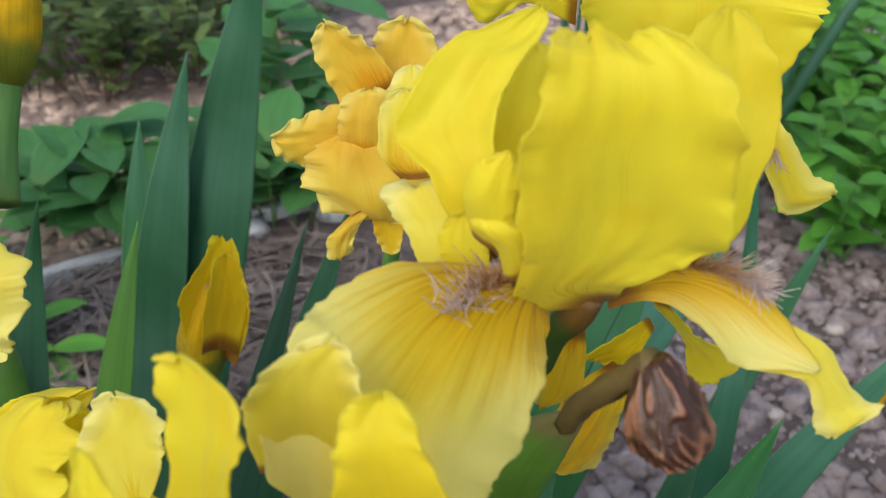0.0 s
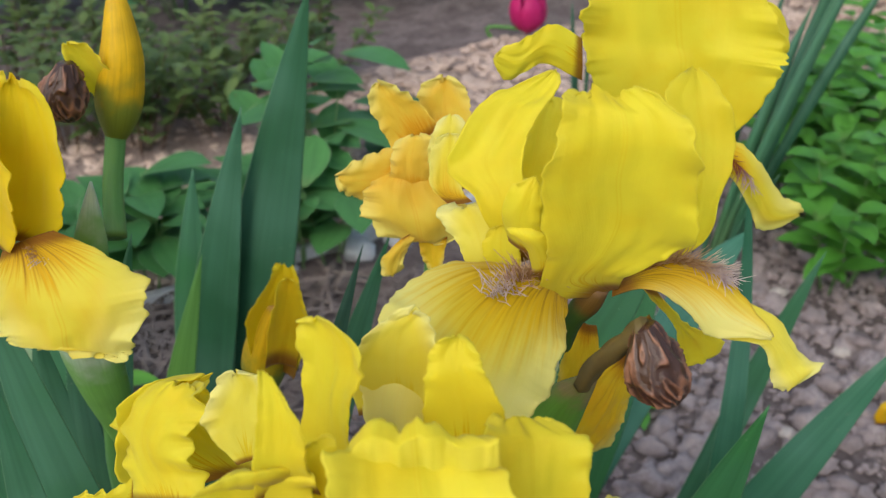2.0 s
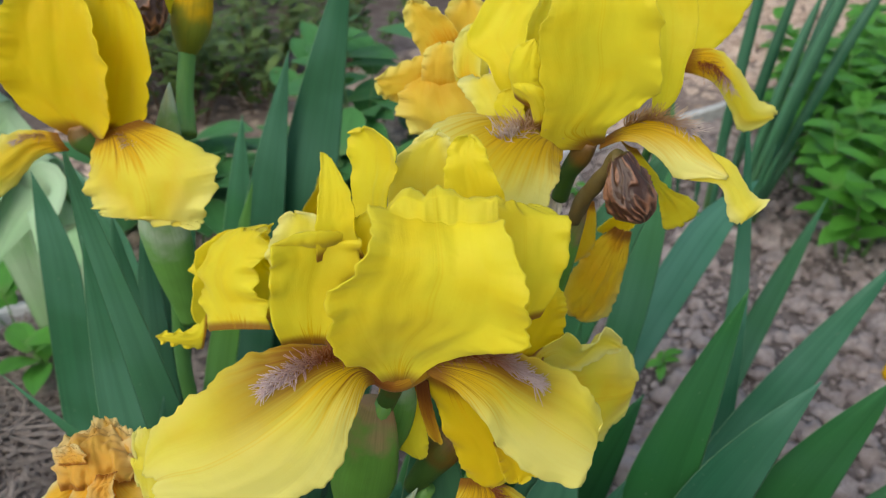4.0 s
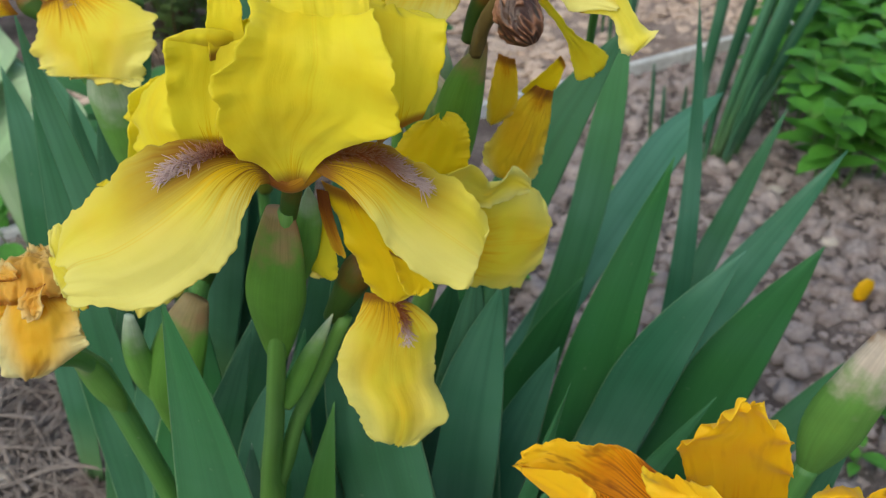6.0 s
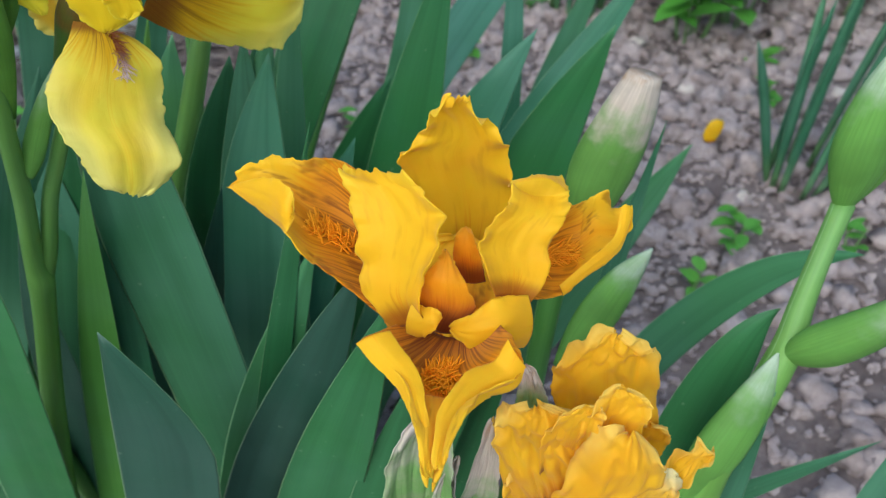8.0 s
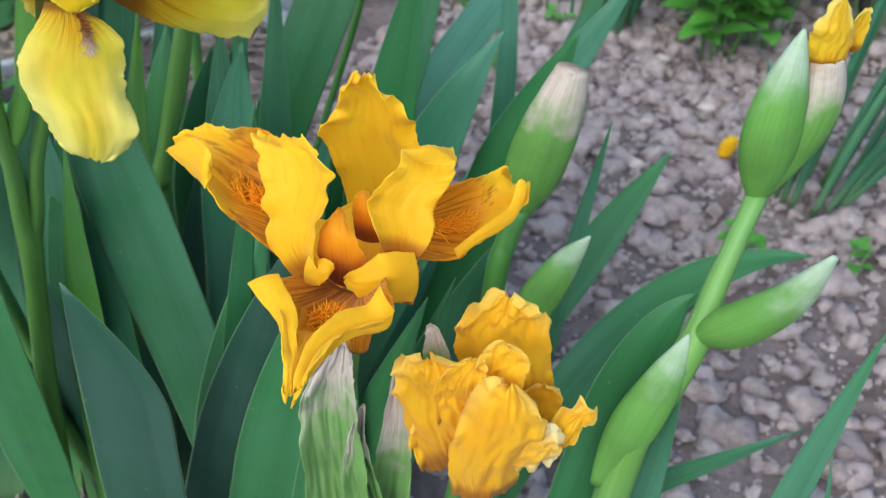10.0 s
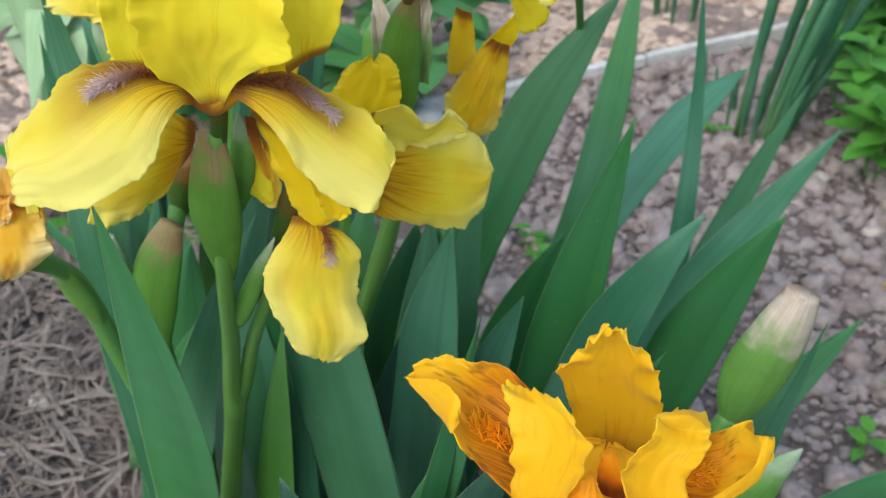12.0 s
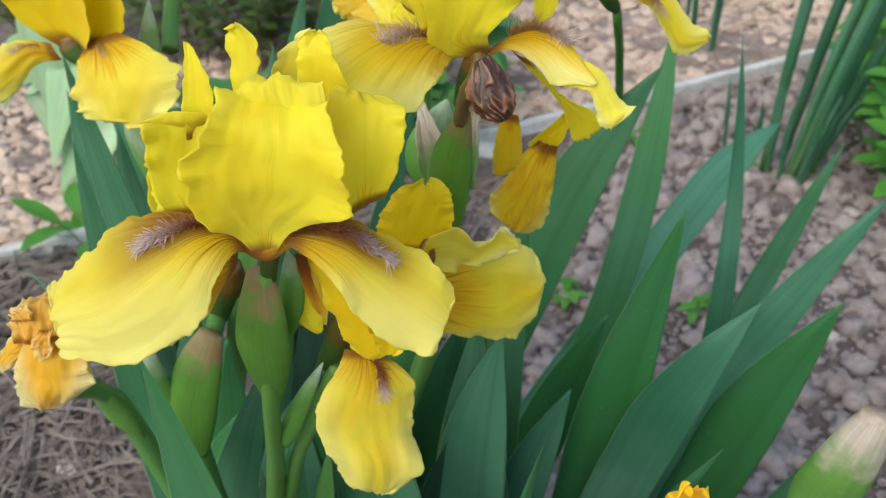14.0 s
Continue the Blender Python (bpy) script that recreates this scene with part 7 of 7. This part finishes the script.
for i, (x, y) in enumerate(((0.37, 1.16), (0.44, 1.20), (0.33, 1.36), (0.40, 1.38), (0.36, 1.52), (0.47, 1.30), (0.60, 1.27), (0.52, 1.45), (0.68, 1.42), (0.44, 1.55), (0.60, 1.60), (0.78, 1.55), (0.80, 1.32), (0.52, 1.72), (0.72, 1.75), (0.92, 1.45))):
    leafy_plant("leafy_herb", (x, y), "bright green leafy herb with rounded leaves", "herb", 9, 0.20, 0.10, 0.055, 0.034, M_WEED, 300 + i, "row of green herbs", 9)
for i, (x, y, h) in enumerate(((-0.52, 1.02, 0.14), (-0.62, 1.12, 0.12), (-0.42, 1.33, 0.20), (-0.34, 1.12, 0.12), (-0.47, 1.20, 0.10), (-0.30, 1.36, 0.15))):
    leafy_plant("broad_leaf_plant", (x, y), "dark green young plant with pointed oval leaves", "plant", 3, h, 0.07, 0.105, 0.055, M_BROAD, 330 + i, "young broad-leaved plants", 4, droop=0.2)
for i, (x, y, h) in enumerate(((-0.35, 1.27, 0.26), (-0.52, 1.05, 0.17), (-0.30, 1.12, 0.13))):
    leafy_plant("broad_leaf_plant", (x, y), "leafy green plant with broad pointed leaves", "plant", 4, h, 0.06, 0.125, 0.062, M_BROAD, 370 + i, "young broad-leaved plants", 5, droop=0.2)
for i, (x, y, h) in enumerate(((-0.69, 0.84, 0.05), (-0.58, 0.76, 0.05), (-0.66, 0.93, 0.06), (-0.50, 0.83, 0.05))):
    leafy_plant("broad_leaf_plant", (x, y), "small green seedling with oval leaves by the edging", "plant", 2, h, 0.04, 0.075, 0.036, M_WEED, 345 + i, "young broad-leaved plants", 3, droop=0.2)
for i, (x, y) in enumerate(((-0.03, 0.85), (0.07, 1.06), (0.12, 0.87), (0.37, 0.71), (0.45, 1.07), (0.46, 1.0), (-0.04, 0.86), (0.49, 0.71), (0.38, 0.73), (0.15, 1.2), (0.32, 0.62), (0.0, 1.25))):
    leafy_plant("weed_seedling", (x, y), "tiny green weed seedling in the soil", "weed", 2, 0.028, 0.02, 0.028, 0.014, M_WEED, 360 + i, "weed seedlings", 3)
for i, (x, y, h) in enumerate(((-0.95, 2.15, 0.34), (-0.72, 2.22, 0.30), (-0.50, 2.35, 0.34), (-1.25, 2.05, 0.36), (-1.5, 1.9, 0.4), (-0.2, 2.5, 0.34), (0.1, 2.6, 0.3), (-1.75, 1.7, 0.4), (0.4, 2.55, 0.3), (0.75, 2.4, 0.3), (1.05, 2.2, 0.3))):
    leafy_plant("border_plant", (x, y), "dense dark green border plant with long leaves", "plant", 12, h, 0.2, 0.15, 0.05, M_LEAF, 380 + i, "dark border plants", 9, droop=0.35)
for i, (x, y, h) in enumerate(((-0.60, 1.52, 0.20), (-0.72, 1.42, 0.22), (-0.84, 1.40, 0.24), (-0.48, 1.70, 0.20), (-0.78, 1.55, 0.22), (-0.92, 1.72, 0.26), (-1.08, 1.62, 0.24), (-0.66, 1.68, 0.18), (-1.2, 1.45, 0.22))):
    leafy_plant("small_shrub", (x, y), "sparse olive-green shrub with thin brown twigs", "shrub", 16, h, 0.16, 0.040, 0.017, M_SHRUB, 400 + i, "sparse shrubs", 14, droop=0.2, twig="twig", stem_mat=M_TWIG)


def tube_leaves(name, at, label, group, n, high, spread, seed, rad=0.006, lean=(0.0, 0.0)):
    """A clump of upright hollow leaves that fan out from one foot."""
    r = random.Random(seed)
    x, y = at
    ob = thing(name, (x, y, 0), label, "onion", group)
    for i in range(n):
        a = r.uniform(0, 6.28)
        d = spread * r.uniform(0.3, 1.0)
        h = high * r.uniform(0.65, 1.05)
        tip = (x + d * math.cos(a) + lean[0] * h, y + d * math.sin(a) * 0.7 + lean[1] * h, h)
        b = (x + 0.035 * math.cos(a), y + 0.03 * math.sin(a), -0.005)
        m1 = tuple(b[k] + (tip[k] - b[k]) * 0.4 + (0, 0, 0.06 * h)[k] for k in range(3))
        m2 = tuple(b[k] + (tip[k] - b[k]) * 0.75 + (0, 0, 0.05 * h)[k] for k in range(3))
        tube(ob, "leaf", [b, m1, m2, tip], [rad * 0.6, rad, rad * 0.85, 0.0008], M_ONION, sides=10, steps=14, flat=0.7)
    return ob


tube_leaves("spring_onion", (0.216, 1.217), "dense clump of dark blue-green upright tubular leaves", "tubular-leaf clumps", 11, 0.46, 0.13, 511, 0.0085, (0.22, 0.10))
tube_leaves("spring_onion", (0.222, 1.207), "short fresh green shoots at the foot of a clump", "tubular-leaf clumps", 9, 0.15, 0.10, 521, 0.0050, (0.05, 0.0))
tube_leaves("spring_onion", (0.46, 0.825), "dense clump of blue-green upright tubular leaves", "tubular-leaf clumps", 16, 0.26, 0.13, 502, 0.0058, (0.22, 0.08))
tube_leaves("spring_onion", (0.16, 1.24), "thin young tubular leaves", "tubular-leaf clumps", 6, 0.12, 0.05, 503, 0.003)
tube_leaves("spring_onion", (0.05, 1.62), "thin young tubular leaves", "tubular-leaf clumps", 7, 0.22, 0.07, 504, 0.004)

pale = thing("tulip_plant", (-0.58, 0.80, 0), "fading pale grey-green tulip leaves bending over", "plant")
sword(pale, (-0.58, 0.80, -0.004), (-0.4997, 0.8, 0.3949), (-0.5956, 0.72, 0.1582), 0.11, 0, M_PALELEAF, seed=701, taper=0.55, thick=0.04)
sword(pale, (-0.58, 0.80, -0.004), (-0.4607, 0.78, 0.3437), (-0.476, 0.7, 0.1857), 0.085, 0, M_PALELEAF, seed=702, taper=0.55, thick=0.04)
sword(pale, (-0.58, 0.80, -0.004), (-0.5407, 0.8, 0.4856), (-0.5952, 0.72, 0.1863), 0.1, 0, M_PALELEAF, seed=703, taper=0.55, thick=0.04)
sword(pale, (-0.58, 0.80, -0.004), (-0.5066, 0.78, 0.3704), (-0.5122, 0.7, 0.1998), 0.085, 0, M_PALELEAF, seed=704, taper=0.55, thick=0.04)
sword(pale, (-0.58, 0.80, -0.004), (-0.6197, 0.8, 0.4173), (-0.7117, 0.8, 0.2174), 0.09, 0, M_PALELEAF, seed=705, taper=0.55, thick=0.04)
sword(pale, (-0.58, 0.80, -0.004), (-0.6289, 0.8, 0.4758), (-0.5529, 0.74, 0.3348), 0.09, 0, M_PALELEAF, seed=706, taper=0.55, thick=0.04)

pink = thing("pink_flower", (-0.160, 2.0, 0), "magenta-pink tulip bloom on a thin green stalk", "flower")
tube(pink, "stem", [(-0.160, 2.0, -0.004), (-0.180, 2.0, 0.037), (-0.0955, 2, 0.035)], [0.004, 0.004, 0.004], M_LEAF_FRESH)
petal(pink, "petal", [((-0.0895, 2, 0.03), (0, 0.008, 0)), ((-0.0675, 2, 0.055), (0, 0.022, 0)), ((-0.0635, 2, 0.087), (0, 0.022, 0)), ((-0.0735, 2, 0.115), (0, 0.008, 0))], (-1, 0, 0), M_PINK, cup=0.3, seed=210, nu=16, nv=11)
petal(pink, "petal", [((-0.0936, 2.0057, 0.03), (-0.0076, 0.0025, 0)), ((-0.0868, 2.0266, 0.055), (-0.0209, 0.0068, 0)), ((-0.0856, 2.0304, 0.087), (-0.0209, 0.0068, 0)), ((-0.0887, 2.0209, 0.115), (-0.0076, 0.0025, 0))], (-0.3091, -0.951, 0), M_PINK, cup=0.3, seed=211, nu=16, nv=11)
petal(pink, "petal", [((-0.1003, 2.0035, 0.03), (-0.0047, -0.0065, 0)), ((-0.1181, 2.0165, 0.055), (-0.0129, -0.0178, 0)), ((-0.1213, 2.0188, 0.087), (-0.0129, -0.0178, 0)), ((-0.1133, 2.0129, 0.115), (-0.0047, -0.0065, 0))], (0.809, -0.5878, 0), M_PINK, cup=0.3, seed=212, nu=16, nv=11)
petal(pink, "petal", [((-0.1003, 1.9965, 0.03), (0.0047, -0.0065, 0)), ((-0.1181, 1.9835, 0.055), (0.0129, -0.0178, 0)), ((-0.1213, 1.9812, 0.087), (0.0129, -0.0178, 0)), ((-0.1133, 1.9871, 0.115), (0.0047, -0.0065, 0))], (0.8091, 0.5877, 0), M_PINK, cup=0.3, seed=213, nu=16, nv=11)
petal(pink, "petal", [((-0.0936, 1.9943, 0.03), (0.0076, 0.0025, 0)), ((-0.0868, 1.9734, 0.055), (0.0209, 0.0068, 0)), ((-0.0856, 1.9696, 0.087), (0.0209, 0.0068, 0)), ((-0.0887, 1.9791, 0.115), (0.0076, 0.0025, 0))], (-0.3089, 0.9511, 0), M_PINK, cup=0.3, seed=214, nu=16, nv=11)
